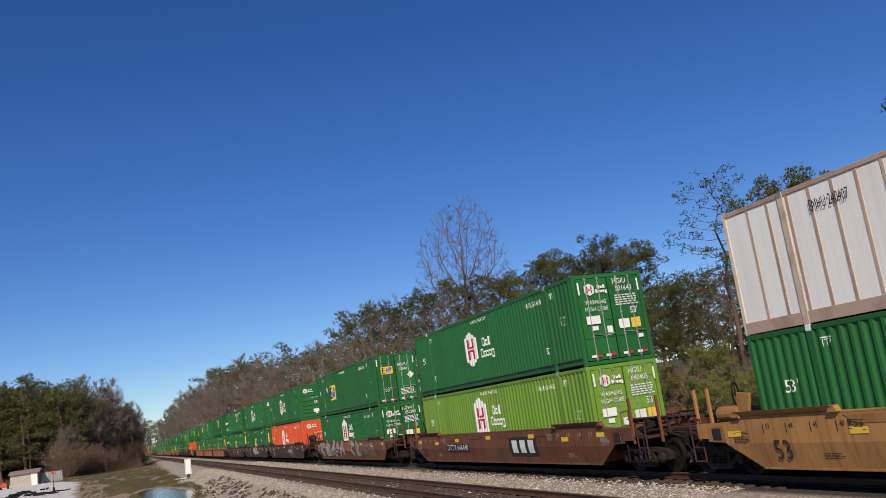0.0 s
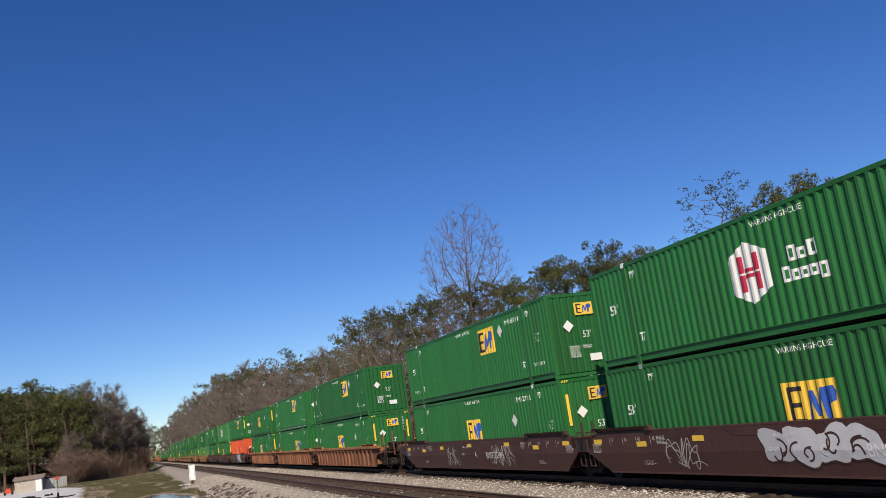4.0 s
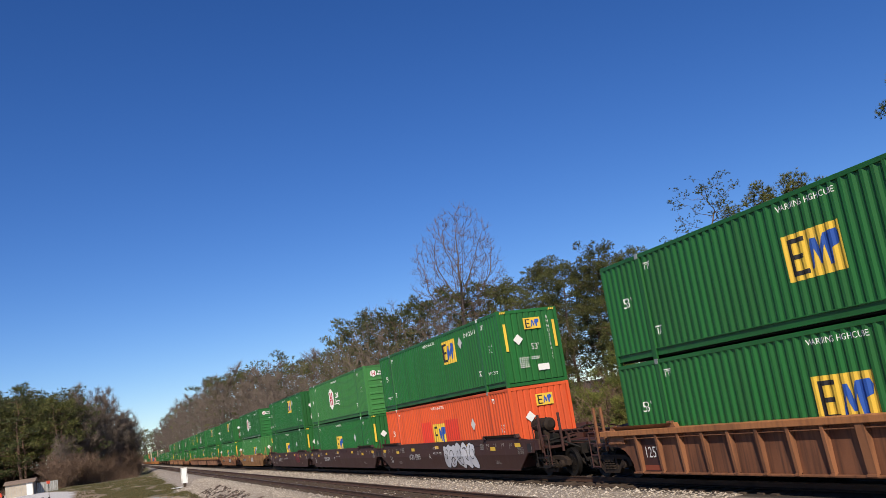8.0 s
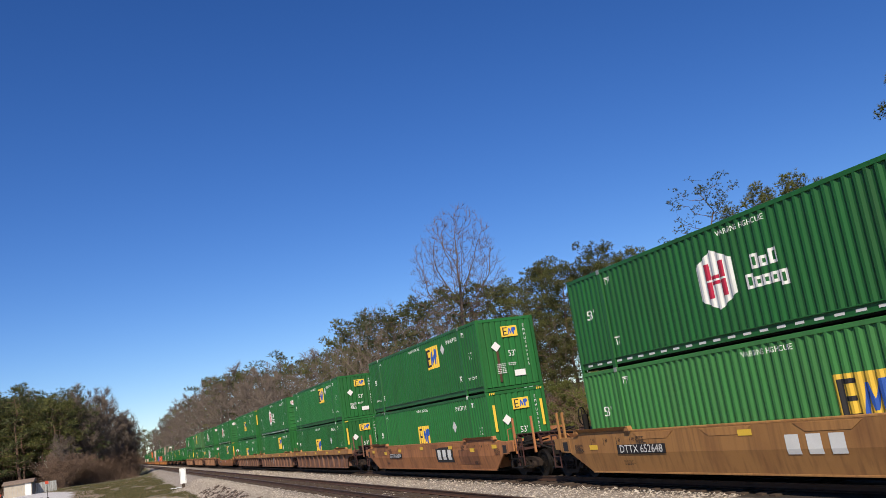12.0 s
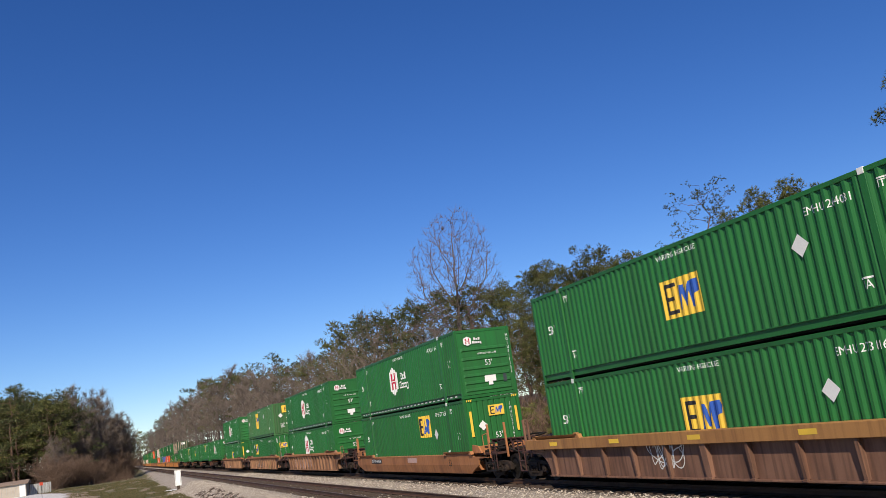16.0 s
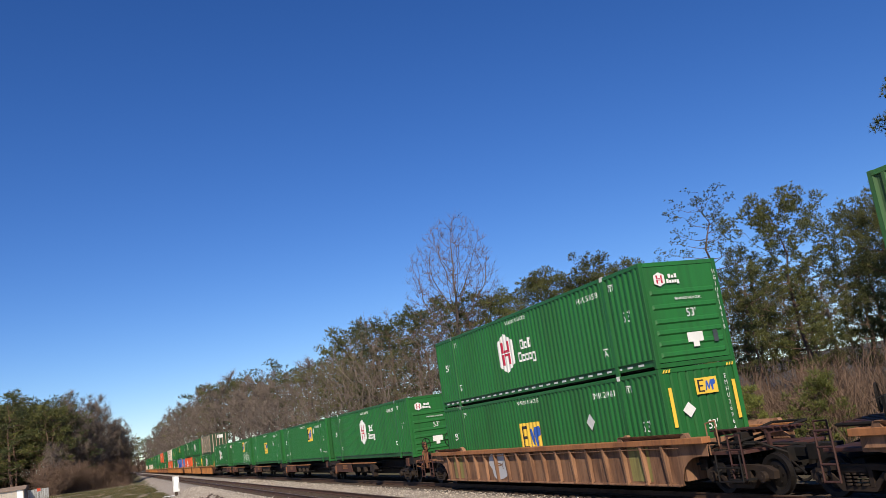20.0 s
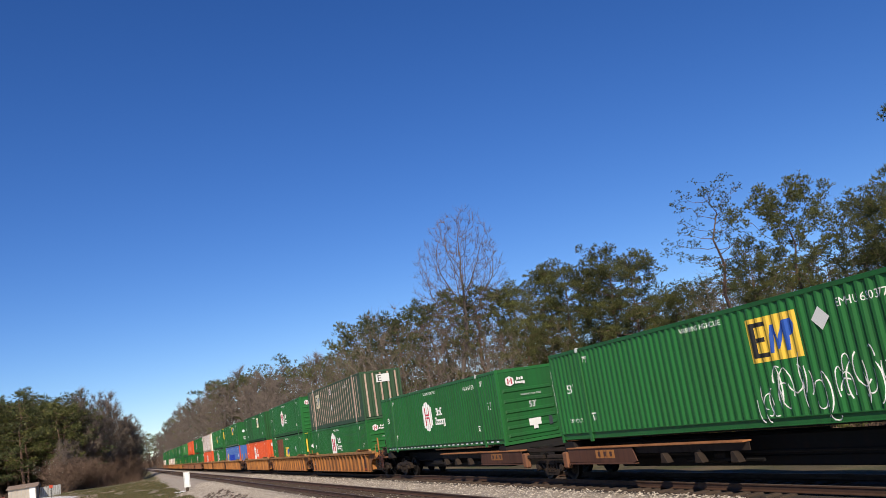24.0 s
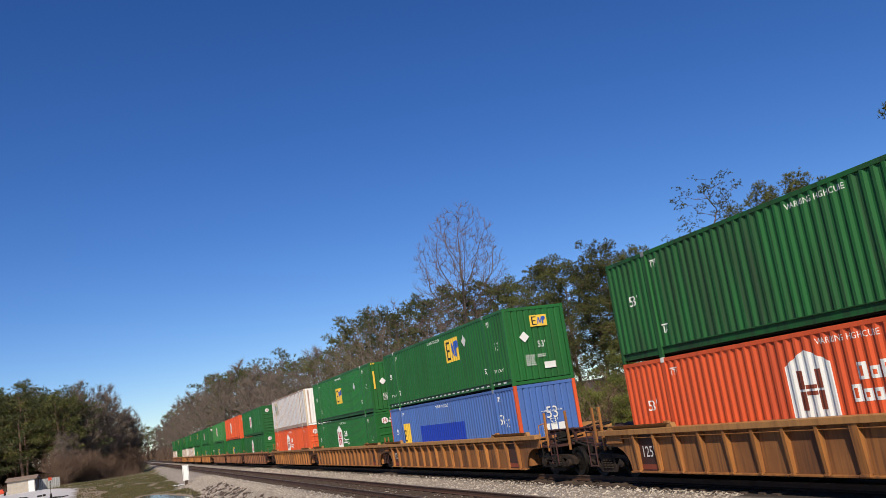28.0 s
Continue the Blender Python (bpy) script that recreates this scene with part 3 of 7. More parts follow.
def container(label, body=GREEN, logo="hexagon", end="slats", where=None, low=False, dash=False, yellow=False, serial="", near=True, extra=None, rise=None, group="stacked containers on the train"):
    thing = tagged(new("shipping_container"), label, "container", group)
    c = lambda *a: cube(*a)
    ribbed = body in (GREY_GREEN, WHITE_SIDE)
    sheet = kept(("side", body.name), lambda: post_side(body) if ribbed else side_sheet(body))
    child("side_panel", sheet, thing, (0, -W2, 0))
    child("side_panel", sheet, thing, (0, W2, 0), turn=(0, 0, radians(180)))
    child("roof", kept(("roof", body.name), lambda: roof_sheet(body)), thing)
    for y in (-W2, W2 - 0.07):
        child("top_rail", c("top_rail", BEIGE_POST if body is WHITE_SIDE else body, -L2 + 0.08, L2 - 0.08, -0.004 if y < 0 else 0.0, 0.07 if y < 0 else 0.074, HT - 0.115, HT - 0.01, 0.008), thing, (0, y, 0))
        rail = BEIGE_POST if body is WHITE_SIDE else body
        child("bottom_rail", kept(("rail", rail.name, ribbed), lambda: bottom_rail(rail, ribbed)), thing, (0, y if y < 0 else W2, 0), turn=None if y < 0 else (0, 0, radians(180)))
    child("floor_frame", c("floor_frame", DIRTY, -L2 + 0.08, L2 - 0.08, -W2 + 0.16, W2 - 0.16, 0.04, 0.15), thing)
    endmat = ORANGE if body is BLUE else CREAM_POST if body is WHITE_SIDE else body
    for x in (-L2, L2 - 0.12):
        for y in (-W2, W2 - 0.13):
            child("corner_post", c("corner_post", endmat, 0, 0.12, 0, 0.13, 0.0, HT, 0.01), thing, (x, y, 0))
    for x in POSTS:
        for y in (-W2 - 0.012, W2 - 0.05):
            child("lifting_post", c("lifting_post", CREAM_POST if body is WHITE_SIDE else BEIGE_POST if ribbed else body, -0.085, 0.085, 0, 0.062, 0.0, HT - 0.02, 0.006), thing, (x, y, 0))
            if near and y < 0:
                child("corner_casting", c("corner_casting", WHITE if x * len(label) % 2 > 1 else STEEL_GREY, -0.075, 0.075, -0.008, 0.05, HT - 0.13, HT + 0.004, 0.006), thing, (x, y, 0))
    if end == "doors":
        for y in (-0.58, 0.58):
            child("door", kept(("door", body.name), lambda: door_leaf(body)), thing, (L2, y, 0))
            for k in (-0.26, 0.2):
                child("lock_rod", kept("lock_rod", lock_rod), thing, (L2, y + k, 0))
    elif end == "slats":
        child("end_wall", kept(("slats", body.name), lambda: slat_end(body)), thing, (L2, 0, 0))
    else:
        child("end_wall", kept(("waves", body.name), lambda: wave_end(body)), thing, (L2 - 0.02, 0, 0))
    child("end_wall", kept(("waves", body.name), lambda: wave_end(body)), thing, (-L2 + 0.02, 0, 0), turn=(0, 0, radians(180)))
    for z in (0.0, HT - 0.14):
        child("end_rail", c("end_rail", body, -0.09, -0.002, -W2 + 0.13, W2 - 0.13, 0.01, 0.13, 0.008), thing, (L2, 0, z))
    s, f = (0, -W2, 0), (L2 + 0.03, 0, 0)
    u = -0.5 if where is None else where
    if ribbed:
        for k in range(24):
            child("stud", c("stud", BEIGE_POST, -0.035, 0.035, 0, 0.03, 0.14, HT - 0.12), thing, (-7.21 + k * 0.627, -W2 + 0.006, 0))
        for k in range(5):
            child("stud", c("end_stud", BEIGE_POST, 0, 0.02, -0.05, 0.05, 0.16, HT - 0.12), thing, (L2 - 0.02, -0.95 + k * 0.48, 0))
    if logo == "hexagon":
        w = 1.78 if low else 1.58
        decal("emblem", ("w", u, w, low), emblem_white(u - 0.55, w, 1.0, low), WHITE, thing, s, label="white emblem")
        for k in (-0.26, 0.26):
            decal("emblem_bar", ("r", u, w, k), emblem_bar(u - 0.55 + k, w - (0.12 if low else 0)), RED if body is not ORANGE else MAROON, thing, s, lift=0.008)
        decal("emblem_bar", ("rt", u, w), emblem_tie(u - 0.55, w - (0.12 if low else 0)), RED if body is not ORANGE else MAROON, thing, s, lift=0.008)
        for a, b, d, h in NAME if near else ():
            decal("name_block", ("n", u, w, a, b), block_frame(u + 1.15 + a + d / 2, w - 0.08 + b + h / 2, d / 2, h / 2), WHITE, thing, s)
        decal("front_emblem", "fw", emblem_white(-0.72, 2.40, 0.27), WHITE, thing, f, True, turn=FRONT)
        decal("front_emblem_bar", "frt", emblem_tie(-0.72, 2.40, 0.27), RED, thing, f, True, 0.008, turn=FRONT)
        for k in (-0.075, 0.075):
            decal("front_emblem_bar", ("fr", k), emblem_bar(-0.72 + k, 2.40, 0.27), RED, thing, f, True, 0.008, turn=FRONT)
        if near:
            decal("front_name", "fn", front_name, WHITE, thing, f, True, turn=FRONT)
        if end == "slats":
            decal("dark_label", "fdk", rect(0.78, 0.72, 0.08, 0.16), DARK_LABEL, thing, f, True, turn=FRONT)
            decal("placard", "fp", lambda bm: (bar(bm, -0.16, 0.36, 0.62, 0.88), bar(bm, 0.0, 0.2, 0.48, 0.62)), WHITE, thing, f, True, turn=FRONT)
    elif logo == "panel":
        style = "front" if u > 1.5 and not low else "middle"
        w = rise or (2.02 if style == "front" else (1.75 if body is OLIVE else 1.42 if low else 1.52))
        decal("logo_panel", ("p", u, w), rect(u, w, 0.80, 0.50 if body is not OLIVE else 0.75), YELLOW, thing, s, label="yellow logo panel")
        decal("logo_black", ("pb", u, w), panel_black(u, w, 1.1), BLACK, thing, s, lift=0.008)
        decal("logo_blue", ("pl", u, w), panel_blue(u, w, 1.1), LOGO_BLUE, thing, s, lift=0.008)
        big = 1.5 if body is OLIVE else 1.0
        leaf = end == "doors"
        fu, fw = (-0.55, 1.98) if leaf else (0.14, 2.32)
        decal("front_logo_panel", ("fp", big, leaf), rect(fu, fw, 0.36 * big, 0.215 * big), YELLOW, thing, f, True, turn=FRONT)
        decal("front_logo_black", ("fb", leaf), panel_black(fu, fw, 0.46), BLACK, thing, f, True, 0.008, turn=FRONT)
        decal("front_logo_blue", ("fl", leaf), panel_blue(fu, fw, 0.46), LOGO_BLUE, thing, f, True, 0.008, turn=FRONT)
        decal("front_diamond", ("fd", leaf), diamond(0.85 if leaf else -0.55, 1.60 if leaf else 1.75, 0.21), WHITE, thing, f, True, turn=FRONT)
        if not leaf:
            decal("placard", "fp2", rect(0.35, 0.62, 0.24, 0.12), WHITE, thing, f, True, turn=FRONT)
            if not low:
                tagged(decal("small_print", "fsp", front_print, WHITE, thing, f, True, turn=FRONT, label="rows of small white print"), kind="stuff")
        if near:
            decal("diamond", ("d", u, w), diamond(u + (1.5 if u > 1.5 else (-1.6 if u < -2 else 4.2)), w + (0.2 if style == "front" else -0.4 if rise and u > 0 else 0.3), 0.25), WHITE, thing, s, True, 0.006)
    elif logo == "pale":
        decal("logo_panel", ("pp", u, ribbed), rect(u, 2.0, 0.66, 0.5), CREAM, thing, s, ribbed, 0.014, label="bleached cream logo panel")
        decal("logo_black", ("ppb", u, ribbed), panel_black(u, 2.0, 0.9), BLACK, thing, s, ribbed, 0.018)
        decal("logo_faded", ("ppf", u, ribbed), panel_blue(u, 2.0, 0.9), PALE_BLUE, thing, s, ribbed, 0.018)
        decal("front_logo_panel", "fpp", rect(0.14, 2.40, 0.42, 0.24), WHITE, thing, f, True, turn=FRONT)
        decal("front_logo_black", "fppb", panel_black(0.14, 2.4, 0.5), BLACK, thing, f, True, 0.008, turn=FRONT)
    if near and not ribbed:
        decal("lettering", ("53f", low), say("53'", 0.42, 7.1, 1.56 if not low else 1.42), WHITE, thing, s)
        decal("lettering", "53r", say("53'", 0.40, -6.98, 1.66), WHITE, thing, s)
        decal("lettering", "warn", say("WARNING HIGH CUBE", 0.185, 0.1, 2.62), WHITE, thing, s)
        for k, x in enumerate((-5.72, 6.55)):
            decal("lettering", ("itp", k), lambda bm, x=x: (letters(bm, "ITP", 0.22, x, 2.47), bar(bm, x - 0.15, x + 0.15, 2.57, 2.60)), WHITE, thing, s)
        for k, x in enumerate((-5.72, 5.68)):
            decal("lettering", ("ia", k), lambda bm, x=x: (letters(bm, "IA", 0.26, x, 0.70), bar(bm, x - 0.14, x + 0.14, 0.82, 0.86)), WHITE, thing, s)
        if logo == "panel" and u > 1.5:
            for k, x in enumerate((-6.95, 6.95)):
                decal("lettering", ("top", k), say("TOP IF ONLY", 0.17, x, 0.66), WHITE, thing, s)
        if end == "doors":
            door_signs(thing, f, serial, logo == "panel")
        else:
            decal("lettering", ("f53", low and logo == "panel"), say("53'", 0.34, 0.12, 1.28 if low and logo == "panel" else 1.42), WHITE, thing, f, True, turn=FRONT)
            if logo != "panel":
                decal("lettering", "fwarn", say("WARNING HIGH CUBE", 0.10, 0.10, 1.83), WHITE, thing, f, True, turn=FRONT)
        if serial:
            tagged(decal("serial", ("ser", serial), say(serial, 0.25, 5.15, 2.45), WHITE, thing, s), kind="stuff")
            if end != "doors":
                tagged(decal("serial", ("fser", serial, logo), lambda bm: [letters(bm, ch, 0.17, 0.80 if logo == "panel" else 1.13, 2.50 - 0.175 * k) for k, ch in enumerate(serial.replace(" ", ""))], WHITE, thing, f, True, turn=FRONT), kind="stuff")
    if dash:
        tagged(decal("reflective_tape", "dash", dashes, WHITE, thing, (0, -W2 + 0.045, 0), True, 0.004, label="white reflective dashes"), kind="stuff")
    if yellow:
        for k in (-1.05, 1.05):
            decal("yellow_strip", ("ys", k), rect(k, 1.86, 0.055, 0.52), YELLOW, thing, f, True, turn=FRONT, label="yellow marking strip")
            decal("hazard_dashes", ("hz", k), strips, YELLOW, thing, (L2 + 0.004, k - 0.12, HT - 0.12), True, 0.006, turn=FRONT)
    if extra:
        extra(thing, s, f)
    return thing


# ---------------------------------------------------------------- railway cars
WHEEL_R = 0.46
WHEELS = []


def wheel_mesh():
    bm = bmesh.new()
    n, rings = 28, ((0.00, 0.02), (0.10, -0.05), (0.14, -0.03), (0.30, 0.015), (0.36, -0.04), (WHEEL_R, -0.055), (WHEEL_R, 0.05), (WHEEL_R + 0.025, 0.06), (WHEEL_R + 0.02, 0.085), (0.0, 0.085))
    rows = []
    for r, y in rings:
        rows.append([bm.verts.new((r * math.cos(k * math.tau / n), y, r * math.sin(k * math.tau / n))) for k in range(n)] if r else [bm.verts.new((0, y, 0))])
    for a, b in zip(rows, rows[1:]):
        for k in range(n):
            j = (k + 1) % n
            q = [a[k % len(a)], a[j % len(a)], b[j % len(b)], b[k % len(b)]]
            u = list(dict.fromkeys(q))
            bm.faces.new(u)
    for k in range(6):
        a = k * math.tau / 6
        box(bm, 0.2 * math.cos(a) - 0.02, 0.2 * math.cos(a) + 0.02, -0.04, 0.0, 0.2 * math.sin(a) - 0.02, 0.2 * math.sin(a) + 0.02)
    return finish("wheel", bm, WHEEL_STEEL)


def side_frame_mesh():
    """Cast truck side: arched top member, sagging lower member, columns round a nest of springs, axle boxes."""
    bm = bmesh.new()
    prism(bm, [(-1.18, 0.40), (-1.20, 0.58), (-0.98, 0.68), (-0.55, 0.72), (0.55, 0.72), (0.98, 0.68), (1.20, 0.58), (1.18, 0.40), (1.02, 0.40), (0.98, 0.54), (0.55, 0.60), (-0.55, 0.60), (-0.98, 0.54), (-1.02, 0.40)], -0.09, 0.07)
    prism(bm, [(-0.80, 0.54), (-0.42, 0.18), (0.42, 0.18), (0.80, 0.54), (0.66, 0.56), (0.36, 0.28), (-0.36, 0.28), (-0.66, 0.56)], -0.08, 0.06)
    for x in (-0.36, 0.36):
        box(bm, x - 0.06, x + 0.06, -0.085, 0.065, 0.26, 0.62)
    for x in (-0.89, 0.89):
        rod(bm, (x, -0.19, 0.46), (x, 0.0, 0.46), 0.125, 12)
        rod(bm, (x, -0.21, 0.46), (x, -0.19, 0.46), 0.06, 8)
    for x in (-0.19, 0, 0.19):
        for z in (0.30, 0.37, 0.44, 0.51):
            rod(bm, (x, -0.06, z), (x, -0.06, z + 0.04), 0.085, 8)
    box(bm, -0.30, 0.30, -0.12, 0.05, 0.555, 0.66)
    return finish("side_frame", bm, TRUCK_STEEL, 0.006)


def truck(thing, x):
    for y in (-1.0, 1.0):
        child("side_frame", kept("side_frame", side_frame_mesh), thing, (x, y, 0), turn=None if y < 0 else (0, 0, radians(180)))
    child("bolster", cube("bolster", DIRTY, -0.18, 0.18, -0.95, 0.95, 0.42, 0.80, 0.02), thing, (x, 0, 0))
    for k in (-0.89, 0.89):
        axle = child("axle", kept("axle", lambda: finish("axle", rod(bmesh.new(), (0, -1.0, 0), (0, 1.0, 0), 0.075, 10), WHEEL_STEEL)), thing, (x + k, 0, WHEEL_R))
        for y in (-0.717, 0.717):
            w = child("wheel", kept("wheel", wheel_mesh), axle, (0, y, 0))
            WHEELS.append((w, y))


def pipes(name, material, runs, r):
    def make():
        bm = bmesh.new()
        for run in runs:
            for a, b in zip(run, run[1:]):
                rod(bm, a, b, r, 6)
        return finish(name, bm, material)
    return kept((name, material.name, str(runs), r), make)


def smooth_side(material, top, fold):
    """Upright upper plate and a lower plate that leans inwards."""
    bm = bmesh.new()
    mid = min(0.98, top - 0.12)
    prism(bm, [(-10.3, mid), (-9.35, mid - 0.03), (-9.27, fold), (9.27, fold), (9.35, mid - 0.03), (10.3, mid), (10.3, top - 0.10), (8.9, top - 0.08), (8.6, top), (-8.6, top), (-8.9, top - 0.08), (-10.3, top - 0.10)], -0.03, 0.03)
    k = len(bm.verts)
    prism(bm, [(-9.27, fold), (-8.25, 0.28), (8.25, 0.28), (9.27, fold)], -0.03, 0.03)
    bm.verts.ensure_lookup_table()
    for v in bm.verts[k:]:
        v.co.y += (fold - v.co.z) * 0.2
    return finish("side_plate", bm, material)


SHEET = {GOLD_RIB: paint("worn_yellow_brown_sheet", (0.29, 0.122, 0.040), (0.10, 0.042, 0.022), 0.8, 0.65, scale=1.0, streak=0.4, runs=0.9), RUST_RIB: paint("worn_rusty_sheet", (0.20, 0.082, 0.042), (0.085, 0.034, 0.02), 0.8, 0.7, scale=1.0, streak=0.4, runs=0.9)}


def ribbed_side(material):
    bm = bmesh.new()
    pts = [(-9.6, 0.98)]
    for k in range(6):
        a = k / 5 * math.pi / 2
        pts.append((-9.25 + 0.85 * math.sin(a), 0.98 - 0.70 * (1 - math.cos(a))))
    right = [(-x, z) for x, z in pts[::-1]]
    prism(bm, pts + right + [(9.6, 1.34), (-9.6, 1.34)], 0.075, 0.095)
    return finish("side_sheet", bm, SHEET.get(material, material))


def rib_mesh(material, half=0.045):
    """A post that tapers towards its foot, with a turned-out toe."""
    bm = bmesh.new()
    prism(bm, [(-half, 0.31), (half, 0.31), (half, 1.33), (-half, 1.33)], 0.0, 0.075)
    bm.verts.ensure_lookup_table()
    for v in bm.verts:
        if v.co.y < 0.01:
            v.co.y = -0.085 if v.co.z > 1 else -0.02
    box(bm, -half - 0.012, half + 0.012, -0.05, 0.03, 0.27, 0.32)
    return finish("rib", bm, material)


def guide_mesh(material):
    bm = bmesh.new()
    v = [bm.verts.new(c) for c in ((-1.6, 0.0, 0), (1.6, 0.0, 0), (1.5, -0.15, 0.13), (-1.5, -0.15, 0.13))]
    w = [bm.verts.new((a.co.x, a.co.y + 0.025, a.co.z)) for a in v]
    bm.faces.new(v)
    bm.faces.new(w[::-1])
    for i in range(4):
        j = (i + 1) % 4
        bm.faces.new((v[j], v[i], w[i], w[j]))
    prism(bm, [(-1.62, 0.0), (-1.35, 0.0), (-1.42, 0.13), (-1.55, 0.13)], -0.12, 0.02)
    prism(bm, [(1.62, 0.0), (1.35, 0.0), (1.42, 0.13), (1.55, 0.13)], -0.12, 0.02)
    return finish("guide_plate", bm, material)


def coupler_mesh():
    bm = bmesh.new()
    box(bm, 0, 0.75, -0.10, 0.10, 0.76, 0.98)
    prism(bm, [(0.7, 0.70), (1.05, 0.70), (1.12, 0.78), (1.12, 1.0), (1.05, 1.06), (0.7, 1.06)], -0.17, 0.17)
    rod(bm, (0.3, -0.3, 0.7), (0.9, -0.5, 0.45), 0.03, 6)
    return finish("coupler", bm, DIRTY, 0.012)


def brake_wheel_mesh():
    bm = bmesh.new()
    for k in range(16):
        a, b = k * math.tau / 16, (k + 1) * math.tau / 16
        rod(bm, (0, 0.28 * math.cos(a), 0.28 * math.sin(a)), (0, 0.28 * math.cos(b), 0.28 * math.sin(b)), 0.022, 5)
        if k % 4 == 0:
            rod(bm, (0, 0, 0), (0, 0.28 * math.cos(a), 0.28 * math.sin(a)), 0.016, 5)
    return finish("brake_wheel", bm, DIRTY)


def end_gear(thing, material, sgn, single, brake):
    """Platform, steps and grab rails at one end of a car."""
    d = lambda x: sgn * x
    tr = (0, 0, 0) if sgn > 0 else (0, 0, radians(180))
    e = 10.75 if single else 9.75
    child("end_platform", cube("end_platform", DARK_BROWN if single else material, 8.55, e, -1.25, 1.25, 0.98, 1.06, 0.01), thing, turn=tr)
    child("bulkhead", cube("bulkhead", material, 8.35, 8.5, -1.30, 1.30, 0.35, 1.30, 0.01), thing, turn=tr)
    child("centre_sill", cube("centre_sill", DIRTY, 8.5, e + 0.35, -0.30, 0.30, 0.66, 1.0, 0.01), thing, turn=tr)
    for y in (-1.38, 1.30):
        child("end_bracket", kept(("bracket", material.name, single), lambda: finish("end_bracket", prism(bmesh.new(), [(8.6, 1.06), (9.5, 1.06), (9.2, 1.34), (8.6, 1.40)], 0, 0.08), material, 0.01)), thing, (0, y, 0), turn=tr)
    if single:
        child("coupler", kept("coupler", coupler_mesh), thing, (d(10.85), 0, 0), turn=tr)
        for y in (-1.34, 1.34):
            child("ladder", pipes("ladder", DARK_BROWN, [[(10.35, 0, 0.38), (10.35, 0, 1.45)], [(10.78, 0, 0.38), (10.78, 0, 1.45)]] + [[(10.35, 0, z), (10.78, 0, z)] for z in (0.40, 0.75, 1.1, 1.43)], 0.024), thing, (0, y, 0), turn=tr)
        for x in (10.0, 10.95) if material is not WEATHERED else ():
            child("hand_post", cube("hand_post", material, -0.04, 0.04, -0.035, 0.035, 0.85, 2.15, 0.006), thing, (d(x), -1.22 * (1 if x < 10.5 else 0.75), 0))
        child("grab_rail", pipes("grab_rail", material, [[(9.6, -1.30, 1.0), (9.6, -1.30, 1.75), (9.85, -1.2, 1.8), (9.85, -1.2, 1.2)]], 0.018), thing, turn=tr)
        child("step", cube("step", DIRTY, 10.2, 10.9, -1.40, -1.15, 0.40, 0.44), thing, turn=tr)
        child("brake_rigging", pipes("brake_rigging", DIRTY, [[(8.8, -0.9, 1.25), (10.9, -0.9, 1.2), (11.2, -0.4, 0.9)], [(8.8, 0.2, 1.4), (10.6, 0.3, 1.35)], [(9.2, -1.1, 1.1), (9.2, 1.1, 1.5), (10.4, 1.1, 1.5), (10.4, -1.1, 1.25)]], 0.035), thing, turn=tr)
    else:
        child("ladder", pipes("ladder", DARK_BROWN, [[(9.2, 0, 0.42), (9.2, 0, 1.5)], [(9.5, 0, 0.42), (9.5, 0, 1.5)]] + [[(9.2, 0, z), (9.5, 0, z)] for z in (0.44, 0.8, 1.15, 1.48)], 0.02), thing, (0, -1.36, 0), turn=tr)
        child("articulation", cube("articulation", DIRTY, 9.4, 9.9, -0.35, 0.35, 0.72, 1.15, 0.03), thing, turn=tr)
        child("hand_post", cube("hand_post", material, -0.03, 0.03, -0.03, 0.03, 1.0, 1.8, 0.006), thing, (d(9.3), -1.2, 0))
    def clutter():
        bm = bmesh.new()
        rnd = random.Random(6)
        for k in range(9):
            x, y, z = rnd.uniform(8.7, e - 0.2), rnd.uniform(-1.15, -0.2), rnd.uniform(0.55, 0.95)
            box(bm, x - rnd.uniform(0.05, 0.22), x + rnd.uniform(0.05, 0.22), y - 0.1, y + 0.12, z - rnd.uniform(0.08, 0.3), z + rnd.uniform(0.05, 0.2))
        for k in range(7):
            x = rnd.uniform(8.8, e)
            rod(bm, (x, -1.2, rnd.uniform(0.5, 1.3)), (x + rnd.uniform(-0.9, 0.9), rnd.uniform(-0.6, 0.5), rnd.uniform(0.6, 1.5)), 0.03, 6)
        rod(bm, (9.0, -0.8, 0.78), (9.9, -0.8, 0.78), 0.17, 10)
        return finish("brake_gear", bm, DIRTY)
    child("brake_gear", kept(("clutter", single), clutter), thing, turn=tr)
    if single:
        def walkway():
            bm = bmesh.new()
            for k in range(5):
                box(bm, 9.0, 11.15, -0.75 + k * 0.22, -0.6 + k * 0.22, 1.50 - k * 0.015, 1.535 - k * 0.015)
            for x in (9.2, 10.1, 11.0):
                box(bm, x - 0.04, x + 0.04, -0.75, 0.3, 1.38, 1.49)
                box(bm, x - 0.04, x + 0.04, -0.72, -0.64, 1.06, 1.40)
            return finish("walkway", bm, DARK_BROWN)
        child("walkway", kept("walkway", walkway), thing, turn=tr)
        child("stirrup", pipes("stirrup", WHEEL_STEEL, [[(9.9, -1.42, 1.0), (9.9, -1.42, 0.38), (10.75, -1.42, 0.38), (10.75, -1.42, 1.0)], [(9.9, -1.42, 0.7), (10.75, -1.42, 0.7)]], 0.024), thing, turn=tr)

        def hose():
            bm = bmesh.new()
            last = None
            for k in range(9):
                t = k / 8
                p = (10.9 + 0.75 * t, -0.45 + 0.3 * t, 0.85 - 0.6 * math.sin(math.pi * t * 0.75))
                if last:
                    rod(bm, last, p, 0.035, 7)
                last = p
            return finish("air_hose", bm, DIRTY)
